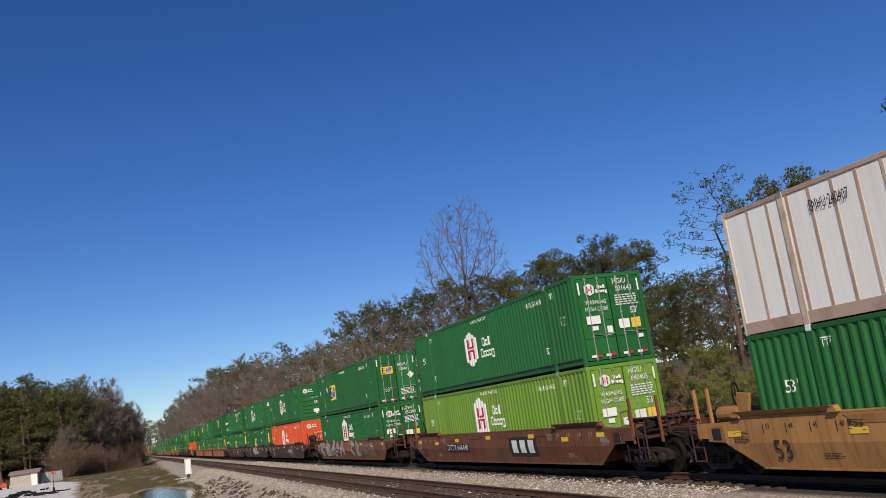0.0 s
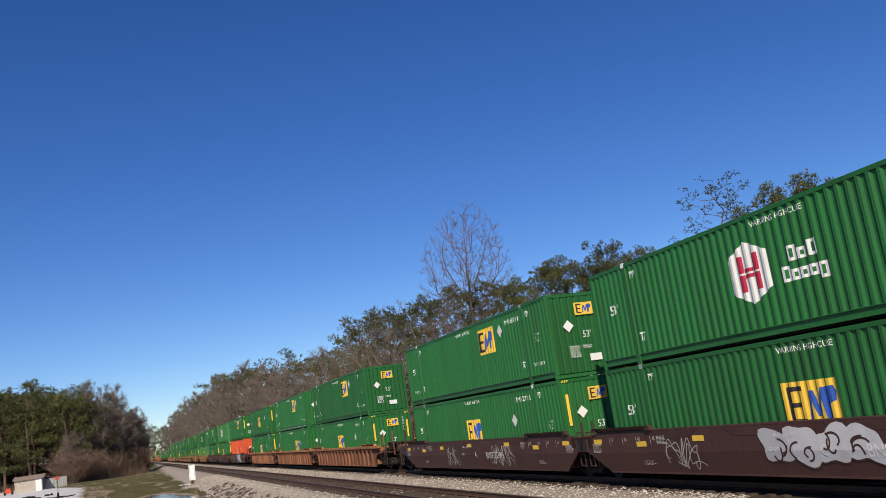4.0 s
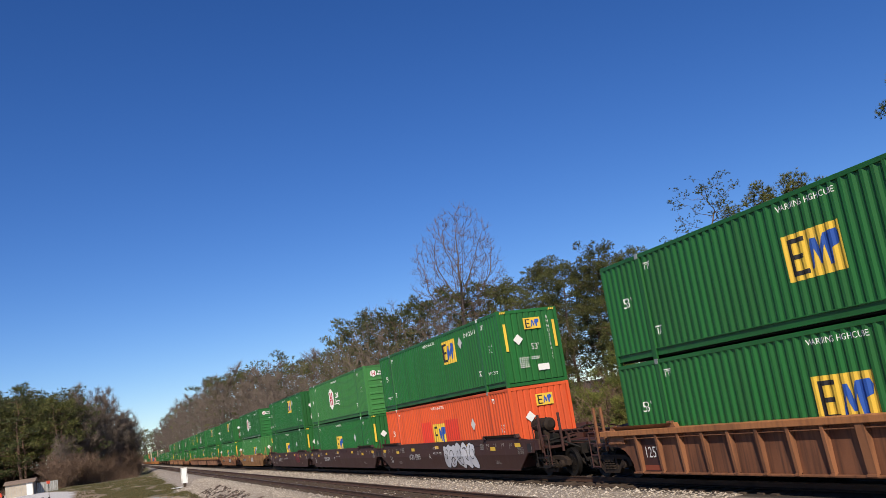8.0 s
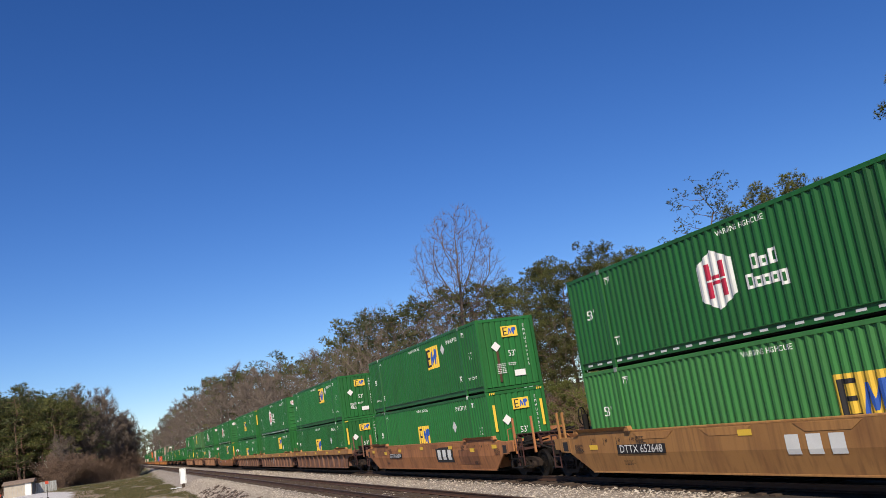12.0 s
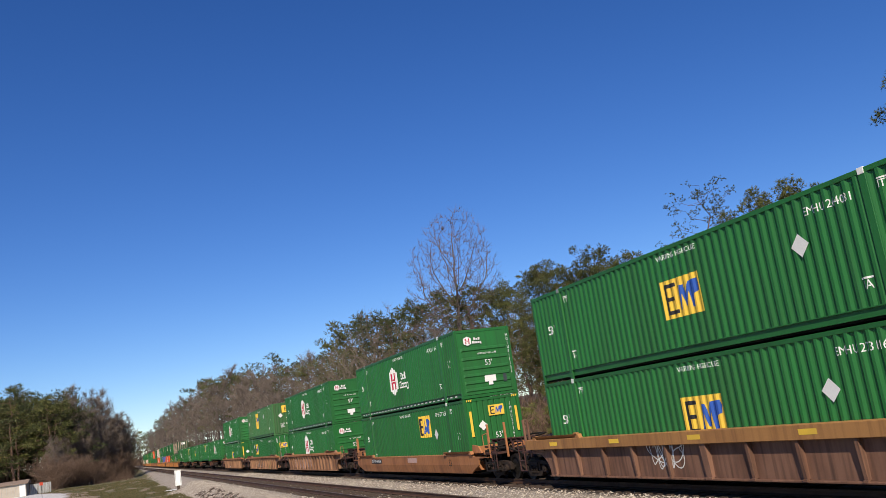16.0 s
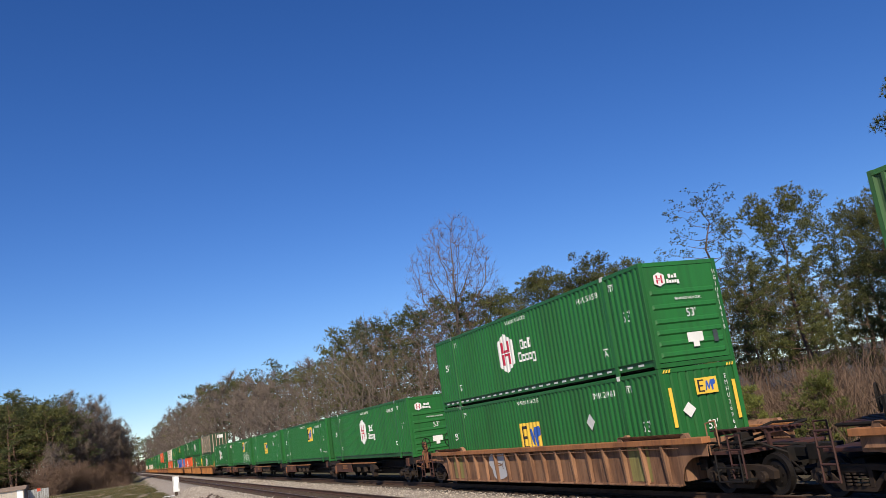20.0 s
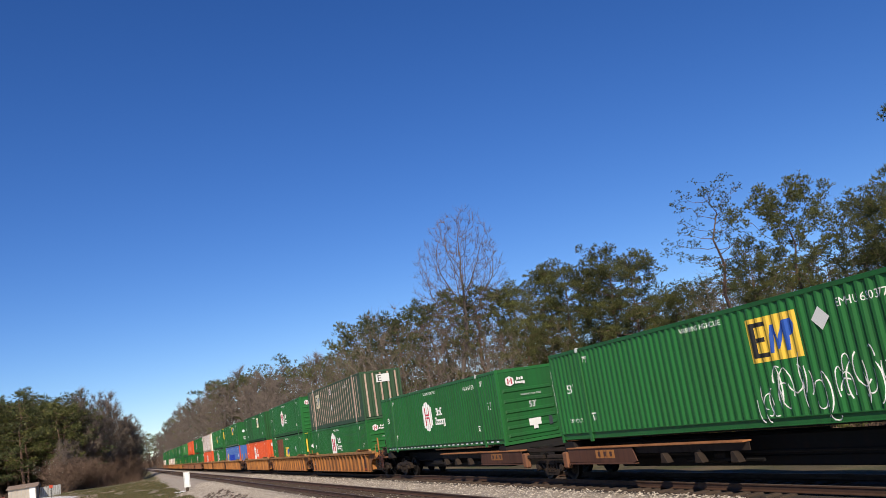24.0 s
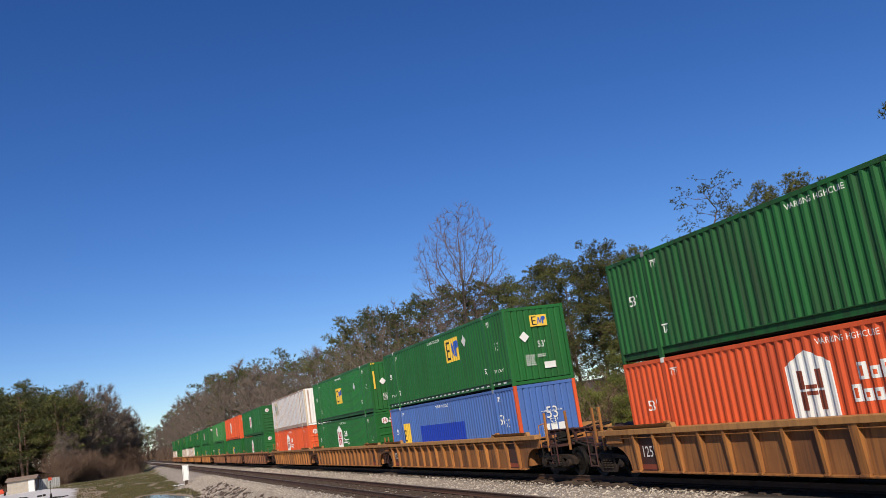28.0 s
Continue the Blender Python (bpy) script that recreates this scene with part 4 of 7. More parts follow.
        child("air_hose", kept("air_hose", hose), thing, turn=tr)
    if brake and sgn > 0:
        def tank():
            bm = bmesh.new()
            rod(bm, (-0.52, 0, 0), (0.52, 0, 0), 0.23, 16)
            rod(bm, (-0.60, 0, 0), (-0.52, 0, 0), 0.13, 16, 0.23)
            rod(bm, (0.52, 0, 0), (0.60, 0, 0), 0.23, 16, 0.13)
            for x in (-0.3, 0.3):
                rod(bm, (x - 0.03, 0, 0), (x + 0.03, 0, 0), 0.24, 16)
            return finish("air_tank", bm, TRUCK_STEEL)
        if material is DARK_BROWN:
            child("air_tank", kept("tank", tank), thing, (9.35, -0.72, 1.78))
        for x in (9.0, 9.7) if material is DARK_BROWN else ():
            child("tank_bracket", cube("tank_bracket", TRUCK_STEEL, -0.05, 0.05, -0.2, 0.2, 1.06, 1.58), thing, (x, -0.72, 0))
        child("valve_box", cube("valve_box", DIRTY, -0.14, 0.16, -0.16, 0.2, 1.06, 1.45, 0.02), thing, (10.2, -0.75, 0))
    if brake == 2 and sgn < 0:
        child("end_reservoir", kept("endres", lambda: finish("end_reservoir", rod(bmesh.new(), (-0.4, 0, 0), (0.35, 0, 0), 0.19, 14), TAN)), thing, (-9.45, -1.0, 1.5))
        child("end_shield", kept("endsh", lambda: finish("end_shield", prism(bmesh.new(), [(-0.28, 1.2), (0.12, 1.2), (0.32, 1.95), (-0.12, 2.0)], -0.3, -0.22), TAN, 0.01)), thing, (-8.95, -0.8, 0))
    if brake and sgn < 0:
        child("brake_wheel", kept("brake_wheel", brake_wheel_mesh), thing, (-9.55, -0.72, 1.95), turn=(0, 0, radians(35)))
        child("brake_stand", cube("brake_stand", DIRTY, -0.07, 0.07, -0.80, -0.62, 1.06, 2.0, 0.03), thing, (-9.38, 0, 0))


def small_print(bm):
    """Rows of print too small to read, at both ends of the side."""
    rnd = random.Random(2)
    for sgn in (-1, 1):
        for k in range(4):
            u = sgn * (7.9 - k * 0.72)
            bar(bm, u - 0.01, u + 0.01, 1.06, 1.28)
            letters(bm, ("53", "48", "45", "40")[k], 0.16, u + 0.15, 1.21)
        for u0, w0, rows, wide in ((sgn * 5.25 - 0.2, 1.06, 7, 0.42), (sgn * 8.75 - 0.2, 0.86, 8, 0.5), (sgn * 6.3, 0.5, 4, 0.5)):
            for r in range(rows):
                u = u0
                while u < u0 + wide * rnd.uniform(0.6, 1.0):
                    d = rnd.uniform(0.04, 0.13)
                    bar(bm, u, u + d, w0 + r * 0.034, w0 + r * 0.034 + 0.016)
                    u += d + 0.025
        for q in range(4):
            a, b = ((-0.17, -0.155), (0.155, 0.17))[q % 2] if q < 2 else (-0.17, 0.17)
            c, e = (0.93, 1.22) if q < 2 else ((0.93, 0.945), (1.205, 1.22))[q - 2]
            bar(bm, sgn * 9.55 + a, sgn * 9.55 + b, c, e)


def well_car(label, material, ribs=False, front=True, rear=True, brake=False, near=True, marks=(), ribcount=17, chord=None, top=1.43):
    """front, rear: True where the car ends in a coupler, False where it joins the next unit."""
    thing = tagged(new("well_car"), label, "rail car", "well cars of the train")
    chord = chord or material
    fold = 0 if ribs else (FOLD if top > 1.2 else 0.62)
    for y, turn in ((-1.46, None), (1.46, (0, 0, radians(180)))):
        if ribs:
            child("side_sheet", kept(("rs", material.name), lambda: ribbed_side(material)), thing, (0, y, 0), turn=turn)
            child("top_chord", cube("top_chord", {GOLD_RIB: TAN, RUST_RIB: TAN_BROWN, WEATHERED: TAN_BROWN}.get(material, chord), -9.7, 9.7, -0.11, 0.16, 1.30 if chord is material else 1.13, 1.45, 0.012), thing, (0, y, 0), turn=turn)
            child("bottom_flange", cube("bottom_flange", material, -8.35, 8.35, -0.02, 0.16, 0.24, 0.29, 0.01), thing, (0, y, 0), turn=turn)
            for k in range(ribcount):
                half = 0.11 if k == ribcount // 2 else 0.045
                if y < 0:
                    child("rib", kept(("rib", material.name, half), lambda: rib_mesh(material, half)), thing, (-7.9 + 15.8 * k / (ribcount - 1), y, 0), turn=turn)
            for k, x in enumerate((-7.5, 7.5)) if near else ():
                child("guide_plate", kept(("gp", chord.name, k, "low"), lambda: guide_mesh({GOLD_RIB: TAN, RUST_RIB: TAN_BROWN, WEATHERED: WEATHERED}.get(material, chord))), thing, (x, y + 0.02 * (1 if y < 0 else -1), 1.44), turn=turn)
            if y < 0 and near:
                child("conduit", pipes("conduit", material, [[(-8.6, 0, 1.21), (8.6, 0, 1.21)]], 0.014), thing, (0, y - 0.045, 0))
        else:
            child("side_plate", kept(("ss", material.name, top), lambda: smooth_side(material, top, fold)), thing, (0, y, 0), turn=turn)
            child("top_chord", cube("top_chord", material, -8.6, 8.6, -0.035, 0.14, top - 0.02, top + 0.03, 0.01), thing, (0, y, 0), turn=turn)
            child("bottom_flange", cube("bottom_flange", material, -8.25, 8.25, 0.07, 0.24, 0.25, 0.30, 0.008), thing, (0, y, 0), turn=turn)
            for k, x in enumerate((-7.2, 7.2)):
                child("guide_plate", kept(("gp", material.name, k), lambda: guide_mesh(material)), thing, (x, y, top + 0.02), turn=turn)
        for x in (-6.25, 6.25) if ribs else ():
            child("container_guide", kept(("cg", chord.name), lambda: finish("container_guide", prism(bmesh.new(), [(-0.16, 0), (0.16, 0), (0.09, 0.17), (-0.09, 0.17)], -0.03, 0.08), chord, 0.01)), thing, (x, y, 1.44), turn=turn)
    if chord is not material:
        for x in (-7.6, -3.9, -0.2, 3.6, 7.3):
            decal("reflector", ("camb", x), rect(x, 1.30, 0.26, 0.06), YELLOW, thing, (0, -1.571, 0), True, 0.003, label="amber reflective patch")
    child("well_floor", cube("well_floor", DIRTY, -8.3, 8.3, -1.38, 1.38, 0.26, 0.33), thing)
    end_gear(thing, material, 1, front, brake if front else False)
    end_gear(thing, material, -1, rear, brake if rear else False)
    if front:
        truck(thing, 10.2)
    truck(thing, -10.2 if rear else -9.87)
    for n, spec in enumerate(marks):
        kind, a, b = spec[0], spec[1], spec[2]
        y = -1.498 if not ribs else -1.388
        if not ribs and top > 1.2 and kind not in ("scrawl", "mural", "blocks", "patch"):
            b -= 0.18 if b > 0.9 else 0.05
        if kind in ("text", "plate", "dark"):
            text, size = spec[3], spec[4] if len(spec) > 4 else 0.3
            if kind == "plate":
                decal("number_board", ("blk", a, b, len(text)), rect(a, b, 0.300 * len(text) * size, size * 0.36), BLACK, thing, (0, y, 0), True, 0.016, fold=fold)
            decal("lettering", (text, a, b), say(text, size * (0.84 if kind == "plate" else 1.0), a, b, 1.18 if kind == "plate" else 0.9), BLACK if kind == "dark" else WHITE, thing, (0, y, 0), True, 0.020, fold=fold)
        elif kind == "bars":
            if len(spec) > 5:
                decal("logo_board", ("lb", a, b), rect(a + spec[4] * 1.1, b, spec[4] * 1.6, spec[4] * 0.48), BLACK, thing, (0, y, 0), True, 0.003, fold=fold)
            for k in range(spec[3]):
                decal("painted_block", ("bars", a, b, k, spec[4]), rect(a + (k * 0.95 + 0.15) * spec[4], b, spec[4] * 0.31, spec[4] * 0.32), WHITE, thing, (0, y, 0), True, 0.007, fold=fold)
        elif kind == "amber":
            decal("reflector", ("amb", a, b), rect(a, b, 0.24, 0.07), YELLOW, thing, (0, y, 0), True, 0.006, label="amber reflective patch", fold=fold)
        elif kind == "scrawl":
            decal("sprayed_line", ("scr", spec[3], a, b), tag_line(spec[3], a, b, spec[4], 0.8, 0.014), spec[5] if len(spec) > 5 else WHITE, thing, (0, y, 0), True, 0.005, label="sprayed paint lines", fold=fold)
        elif kind == "mural":
            mural(thing, y, spec[3], a, b, spec[4], spec[5], spec[6], spec[7], spec[8], fold)
        elif kind == "blocks":
            blocks(thing, y, a, b, spec[3], spec[4], spec[5], spec[6], spec[7], fold)
        elif kind == "patch":
            decal("faded_patch", ("pat", a, b, spec[3], spec[4]), rect(a, b, spec[3], spec[4]), spec[5], thing, (0, y, 0), True, 0.002, label="patch of other paint", fold=fold)
    if near:
        tone = BLACK if material in (TAN, TAN_BROWN, GOLD_RIB) else STENCIL
        y = -1.498 if not ribs else -1.388
        if not ribs and top > 1.2:
            tagged(decal("stencil", ("small", tone.name), small_print, tone, thing, (0, y, 0), True, 0.004, fold=fold), "rows of small stencilled print", kind="stuff")
            for x in (-9.55, 9.55):
                decal("data_panel", ("dtp", x), rect(x, 1.075, 0.16, 0.14), BLACK, thing, (0, y, 0), True, 0.016, label="black data panel", fold=fold)
            for x in (-4.6, -1.6, 1.6, 4.6):
                child("pocket_plate", kept(("pocket", material.name), lambda: finish("pocket_plate", prism(bmesh.new(), [(-0.95, 1.39), (-0.62, 1.20), (0.62, 1.20), (0.95, 1.39)], -0.012, 0.0), material, 0.004)), thing, (x, -1.49, 0))
            for sgn in (-1, 1):
                child("corner_plate", kept(("cpl", material.name, sgn), lambda: finish("corner_plate", prism(bmesh.new(), [(sgn * 9.9, 0.90), (sgn * 9.25, 0.87), (sgn * 9.25, 1.27), (sgn * 9.9, 1.27)], -0.014, 0.0), material, 0.004)), thing, (0, -1.49, 0))
        if material in (GOLD_RIB, RUST_RIB):
            for x in (-7.4, 7.4):
                decal("dark_panel", ("dp", x), rect(x, 0.80, 0.445, 0.50), DARK_BROWN, thing, (0, y, 0), True, 0.002, label="dark painted panel between the ribs")
                decal("red_band", ("rb", x), rect(x, 0.40, 0.445, 0.07), MAROON, thing, (0, y, 0), True, 0.005, label="red band with small print")
    return thing


def spine_car(label, first, last, joint):
    """A low spine unit; the first and last of the set have a truck under the container and a coupler."""
    thing = tagged(new("spine_car"), label, "rail car", "spine cars of the train")
    child("spine", cube("spine", DIRTY, -8.9, 8.9, -0.30, 0.30, 0.42, 1.10, 0.02), thing)
    for x in (-7.7, 7.7):
        child("pedestal", kept("pedestal", lambda: finish("pedestal", prism(bmesh.new(), [(-0.42, 0.95), (0.42, 0.95), (0.30, 1.27), (-0.30, 1.27)], -1.28, 1.28), DIRTY, 0.02)), thing, (x, 0, 0))
    # the side beams reach from one truck to the middle: forwards, on the last unit backwards
    sgn, base = (-1, 11.4) if last else (1, -joint)
    at = lambda d: base + sgn * d
    for y in (-1.34, 1.34):
        out = 1 if y < 0 else -1
        child("side_beam", kept("side_beam", lambda: finish("side_beam", prism(bmesh.new(), [(-1.95, 1.06), (-1.95, 0.64), (1.75, 0.60), (2.05, 0.66), (1.85, 1.06)], -0.02, 0.02), RUSTY_BEAM, 0.006)), thing, (at(3.85), y, 0), turn=None if sgn > 0 else (0, 0, radians(180)))
        child("beam_lip", cube("beam_lip", RUSTY_BEAM, -1.95, 2.0, -0.07, 0.07, 0.585, 0.615, 0.004), thing, (at(3.85), y, 0))
        child("side_ledge", cube("side_ledge", TAN_BROWN, -4.35, 4.35, -0.05, 0.22 if out > 0 else 0.05, 1.06, 1.10, 0.006), thing, (at(6.2), y, 0))
        child("ledge_web", cube("ledge_web", TRUCK_STEEL, -2.5, 2.5, -0.015, 0.015, 0.86, 1.06, 0.004), thing, (at(8.1), y + 0.1 * out, 0))
        child("end_post", cube("end_post", RUST_RIB, -0.16, 0.16, -0.06, 0.14, 0.46, 0.98, 0.04), thing, (at(1.66), y, 0))
        if first:
            child("end_block", kept("end_block", lambda: finish("end_block", prism(bmesh.new(), [(-0.38, 1.0), (0.20, 0.92), (0.55, 0.74), (0.28, 0.66), (0.22, 0.34), (-0.12, 0.34), (-0.2, 0.6), (-0.38, 0.7)], -0.12, 0.12), TRUCK_STEEL, 0.02)), thing, (at(10.75), y, 0))
        child("truck_arm", cube("truck_arm", TRUCK_STEEL, -1.25, 1.25, -0.06, 0.06, 0.98, 1.13, 0.02), thing, (at(0.35), y * 0.86, 0))
        child("truck_arm", cube("low_truck_arm", TRUCK_STEEL, -0.7, 0.7, -0.06, 0.06, 0.78, 0.9, 0.02), thing, (at(0.95), y * 0.95, 0))
        for d in (7.2, 8.7, 10.1):
            child("outrigger", kept("outrigger", lambda: finish("outrigger", prism(bmesh.new(), [(-0.05, 0.86), (0.05, 0.86), (0.22, 0.60), (-0.1, 0.60)], -0.1, 0.1), TRUCK_STEEL, 0.01)), thing, (at(d), y * 0.97, 0))
        child("cross_arm", cube("cross_arm", DIRTY, -0.06, 0.06, -0.5, 0.5, 0.64, 0.92, 0.01), thing, (at(8.7), y * 0.6, 0))
        if not last:
            child("container_foot", cube("container_foot", RUSTY_BEAM, -0.2, 0.2, -0.08, 0.08, 0.86, 1.26, 0.02), thing, (7.1, y * 0.92, 0))
    decal("painted_patch", ("spp", last), rect(0, 0.88, 0.55, 0.12), GOLD_RIB, thing, (at(4.2), -1.362, 0), True, 0.003, label="worn yellow patch with dark bars")
    for q in (-0.34, 0.0, 0.34):
        decal("painted_block", ("spb", q), rect(q, 0.88, 0.07, 0.07), DARK_BROWN, thing, (at(4.2), -1.362, 0), True, 0.006)
    child("under_gear", cube("under_gear", DIRTY, -6.2, 6.2, -0.34, 0.34, 0.36, 0.62, 0.03), thing)
    child("brake_rigging", pipes("brake_rigging", DIRTY, [[(-8, -0.6, 0.75), (8, -0.6, 0.75)], [(-2, -0.9, 0.6), (1.0, -0.9, 0.6)]], 0.04), thing)
    child("air_tank", kept("spine_tank", lambda: finish("air_tank", rod(bmesh.new(), (-1.6, -0.75, 0.66), (-0.4, -0.75, 0.66), 0.17, 12), DIRTY)), thing)
    if first:
        truck(thing, 6.2)
    truck(thing, -6.0 if last else -joint)
    for sgn, has in ((1, first), (-1, last)):
        if not has:
            continue
        tr = (0, 0, 0) if sgn > 0 else (0, 0, radians(180))
        child("coupler", kept("coupler", coupler_mesh), thing, (sgn * 9.0, 0, 0), turn=tr)
        child("end_platform", cube("spine_end", RUST_RIB, 8.0, 9.6, -1.2, 1.2, 0.98, 1.06, 0.01), thing, turn=tr)
        child("hand_post", cube("hand_post", RUST_RIB, -0.05, 0.05, -0.04, 0.04, 0.75, 1.45, 0.006), thing, (sgn * 9.55, -1.15, 0))
        child("ladder", pipes("ladder", DARK_BROWN, [[(9.15, 0, 0.36), (9.15, 0, 1.35)], [(9.55, 0, 0.36), (9.55, 0, 1.35)]] + [[(9.15, 0, z), (9.55, 0, z)] for z in (0.38, 0.7, 1.02, 1.33)], 0.022), thing, (0, -1.3, 0), turn=tr)
        child("brake_stand", kept("spine_brake_stand", lambda: finish("brake_stand", prism(bmesh.new(), [(-0.16, 1.0), (0.14, 1.0), (0.10, 1.45), (0.13, 1.75), (0.04, 1.95), (-0.10, 1.95), (-0.14, 1.7), (-0.08, 1.4)], -0.08, 0.08), RUST_RIB, 0.02)), thing, (sgn * 8.75, -0.85, 0))
        child("brake_wheel", kept("brake_wheel", brake_wheel_mesh), thing, (sgn * 8.95, -0.85, 1.82), turn=(0, 0, radians(205 if sgn > 0 else 25)))
        child("brake_lever", pipes("brake_lever", RUST_RIB, [[(9.0, -1.2, 0.7), (9.0, -1.1, 1.5), (9.2, -1.1, 1.55), (9.25, -1.15, 0.95)], [(8.4, -1.25, 1.1), (9.5, -1.2, 1.12)], [(8.2, -1.2, 0.85), (9.0, -0.9, 0.7), (9.7, -1.1, 0.9)]], 0.03), thing, turn=tr)
        child("end_step", pipes("end_step", TRUCK_STEEL, [[(8.15, -1.36, 1.0), (8.2, -1.36, 0.36), (8.6, -1.36, 0.36), (8.6, -1.36, 1.0)], [(8.18, -1.36, 0.66), (8.6, -1.36, 0.66)]], 0.024), thing, turn=tr)
    return thing
# ---------------------------------------------------------------- the land
NEAR_Y, TRAIN_Y = 9.90, 14.745


def mixed(a, b, t):
    t = min(max(t, 0.0), 1.0)
    return a + (b - a) * t * t * (3 - 2 * t)


def pool(x, y):
    """1 in the middle of the hollow that holds the puddle, 0 outside."""
    a, b = (x + 73.5) * 0.978 + (y - 2.7) * 0.06, (y - 2.7 - (x + 73.5) * -0.012)
    b += 0.12 * (x + 73.5) * (1 if x < -73.5 else 0) * -0.9
    d = (a / 17.5) ** 2 + (b / 2.3) ** 2
    return mixed(1, 0, d)


def yard_edge(x):
    return -7.4 + (x + 151) * (0.045 if x > -151 else 0.24)


def land(x, y):
    """Height of the ground; the rail heads lie at 0."""
    bed = -0.22
    if y > 7.4:
        z = bed if y < 17.2 else mixed(bed, -0.75, (y - 17.2) / 2.0)
        if y > 21:
            z = mixed(-0.75, 0.6, (y - 21) / 9.0) + max(0.0, y - 30) * 0.03
    else:
        z = mixed(-0.80, bed, (y - 5.2) / 2.2)
        z = mixed(-0.42, z, (y + 12.0) / 10.0)
        z -= 0.30 * pool(x, y)
        if 4.9 < y:
            z += 0.07 * noise.noise((x * 0.9, y * 1.3, 4))
    z += 0.05 * noise.noise((x * 0.35, y * 0.35, 0)) * (1.0 if not 7.6 < y < 17 else 0.25)
    return z


def spread(a, b, n, power=1.0):
    return [a + (b - a) * (k / n) ** power for k in range(n + 1)]


def build_ground():
    xs = [-3000, -1800, -1200] + spread(-900, -300, 30)[:-1] + spread(-300, -200, 30)[:-1] + spread(-200, -110, 90)[:-1] + spread(-110, -30, 240)[:-1] + spread(-30, -15, 20)[:-1] + spread(-15, 60, 20) + [200, 900, 3000]
    ys = [-3000, -900, -300, -120] + spread(-70, -16, 20)[:-1] + spread(-16, 1, 40)[:-1] + spread(1, 7.6, 44)[:-1] + spread(7.6, 19, 30)[:-1] + spread(19, 60, 20) + [90, 200, 900, 3000]
    v = [(x, y, land(x, y)) for x in xs for y in ys]
    w = len(ys)
    f = [(i * w + j, (i + 1) * w + j, (i + 1) * w + j + 1, i * w + j + 1) for i in range(len(xs) - 1) for j in range(w - 1)]
    me = raw("ground", v, f, GROUND)
    att = me.color_attributes.new("cover", "FLOAT_COLOR", "POINT")
    for i, (x, y, z) in enumerate(v):
        rough = noise.noise((x * 0.25, y * 0.6, 11)) + 0.6 * noise.noise((x * 0.9, y * 1.7, 12))
        edge = 4.5 + 0.9 * rough + max(0, (-x - 80)) * 0.012
        grass = mixed(1, 0, (y - edge + 0.5) / 1.0) if y < 12 else mixed(0, 1, (y - 16.4) / 0.6)
        yard = mixed(0, 1, (yard_edge(x) - y + 0.8 * rough) / 0.8) * mixed(0, 1, (-x - 62) / 8) if y < 0 else 0.0
        wide = 5.6 if x > -95 else 5.6 - (-95 - x) * 0.075
        sand = mixed(0, 1, (yard_edge(x) + max(wide, 1.2) - y + 1.5 * rough) / 1.6) * (1 - yard) * mixed(0, 1, (-x - 50) / 10) if y < 3 else 0.0
        shore = pool(x, y)
        sand = max(sand, mixed(0, 1, shore * 6 - 0.2) if y < 4.4 else 0.0)
        track = abs(y - (3.6 + (x + 186) * -0.19)) if -196 < x < -130 else 9.0
        sand = max(sand, mixed(1, 0, track - 0.8 + 0.5 * rough))
        sand = max(sand, 0.75 * mixed(0, 1, (noise.noise((x * 0.12, y * 0.5, 31)) - 0.22) * 5) * (1 if y < 4 else 0))
        mud_shade = mixed(0, 1, (noise.noise((x * 0.8, y * 1.4, 7)) + 0.5 * noise.noise((x * 2.3, y * 3.1, 8)) - 0.12) * 3.0) * (1.0 if -76 < x < -33 and 4.6 < y < 6.9 else 0.0)
        # brown bed of the near track; the 0.97 band paints the train's shade
        mud_shade = max(mud_shade, 0.75 * mixed(1, 0, (abs(y - NEAR_Y) - 1.3) / 0.5) * 0.8, 0.97 * mixed(1, 0, (abs(y - TRAIN_Y - 0.3) - 1.75) / 0.45))
        if 16.3 < y < 21.5:
            mud_shade = max(mud_shade, 0.5 + 0.4 * noise.noise((x * 0.5, y * 0.5, 6)))
        if y > 21.5:
            mud_shade = 0.85 + 0.4 * noise.noise((x * 0.3, y * 0.3, 5))
        att.data[i].color = (grass, max(0, min(mud_shade, 1)), yard, sand)
    for p in me.polygons:
        p.use_smooth = True
    return tagged(new("ground", me), "gravel and thin winter grass beside the railway", "ground", kind="structure")


build_ground()


def puddle():
    bm = bmesh.new()
    pts = []
    for k in range(40):
        a = k * math.tau / 40
        pts.append(bm.verts.new((-73.5 + 21 * math.cos(a), 2.7 + 3.0 * math.sin(a) - 0.045 * 21 * math.cos(a), -0.885)))
    bm.faces.new(pts)
    return tagged(new("water", finish("water", bm, WATER)), "still puddle reflecting the blue sky beside gravel", "puddle", kind="structure")


puddle()

# rails and sleepers
PROFILE = [(-0.07, -0.17), (0.07, -0.17), (0.07, -0.155), (0.012, -0.13), (0.012, -0.045), (0.036, -0.035), (0.036, -0.003), (0.028, 0.0), (-0.028, 0.0), (-0.036, -0.003), (-0.036, -0.035), (-0.012, -0.045), (-0.012, -0.13), (-0.07, -0.155)]


def rail_mesh():
    v, f = [], []
    n = len(PROFILE)
    for x in (-900, -300, -100, -30, 60):
        v += [(x, a, b) for a, b in PROFILE]
    for s in range(4):
        for i in range(n):
            j = (i + 1) % n
            f.append((s * n + i, s * n + j, (s + 1) * n + j, (s + 1) * n + i))
    me = raw("rail", v, f, RAIL_RUST)
    me.materials.append(RAIL_HEAD)
    for p in me.polygons:
        if p.normal.z > 0.9 and p.center.z > -0.01:
            p.material_index = 1
    return me


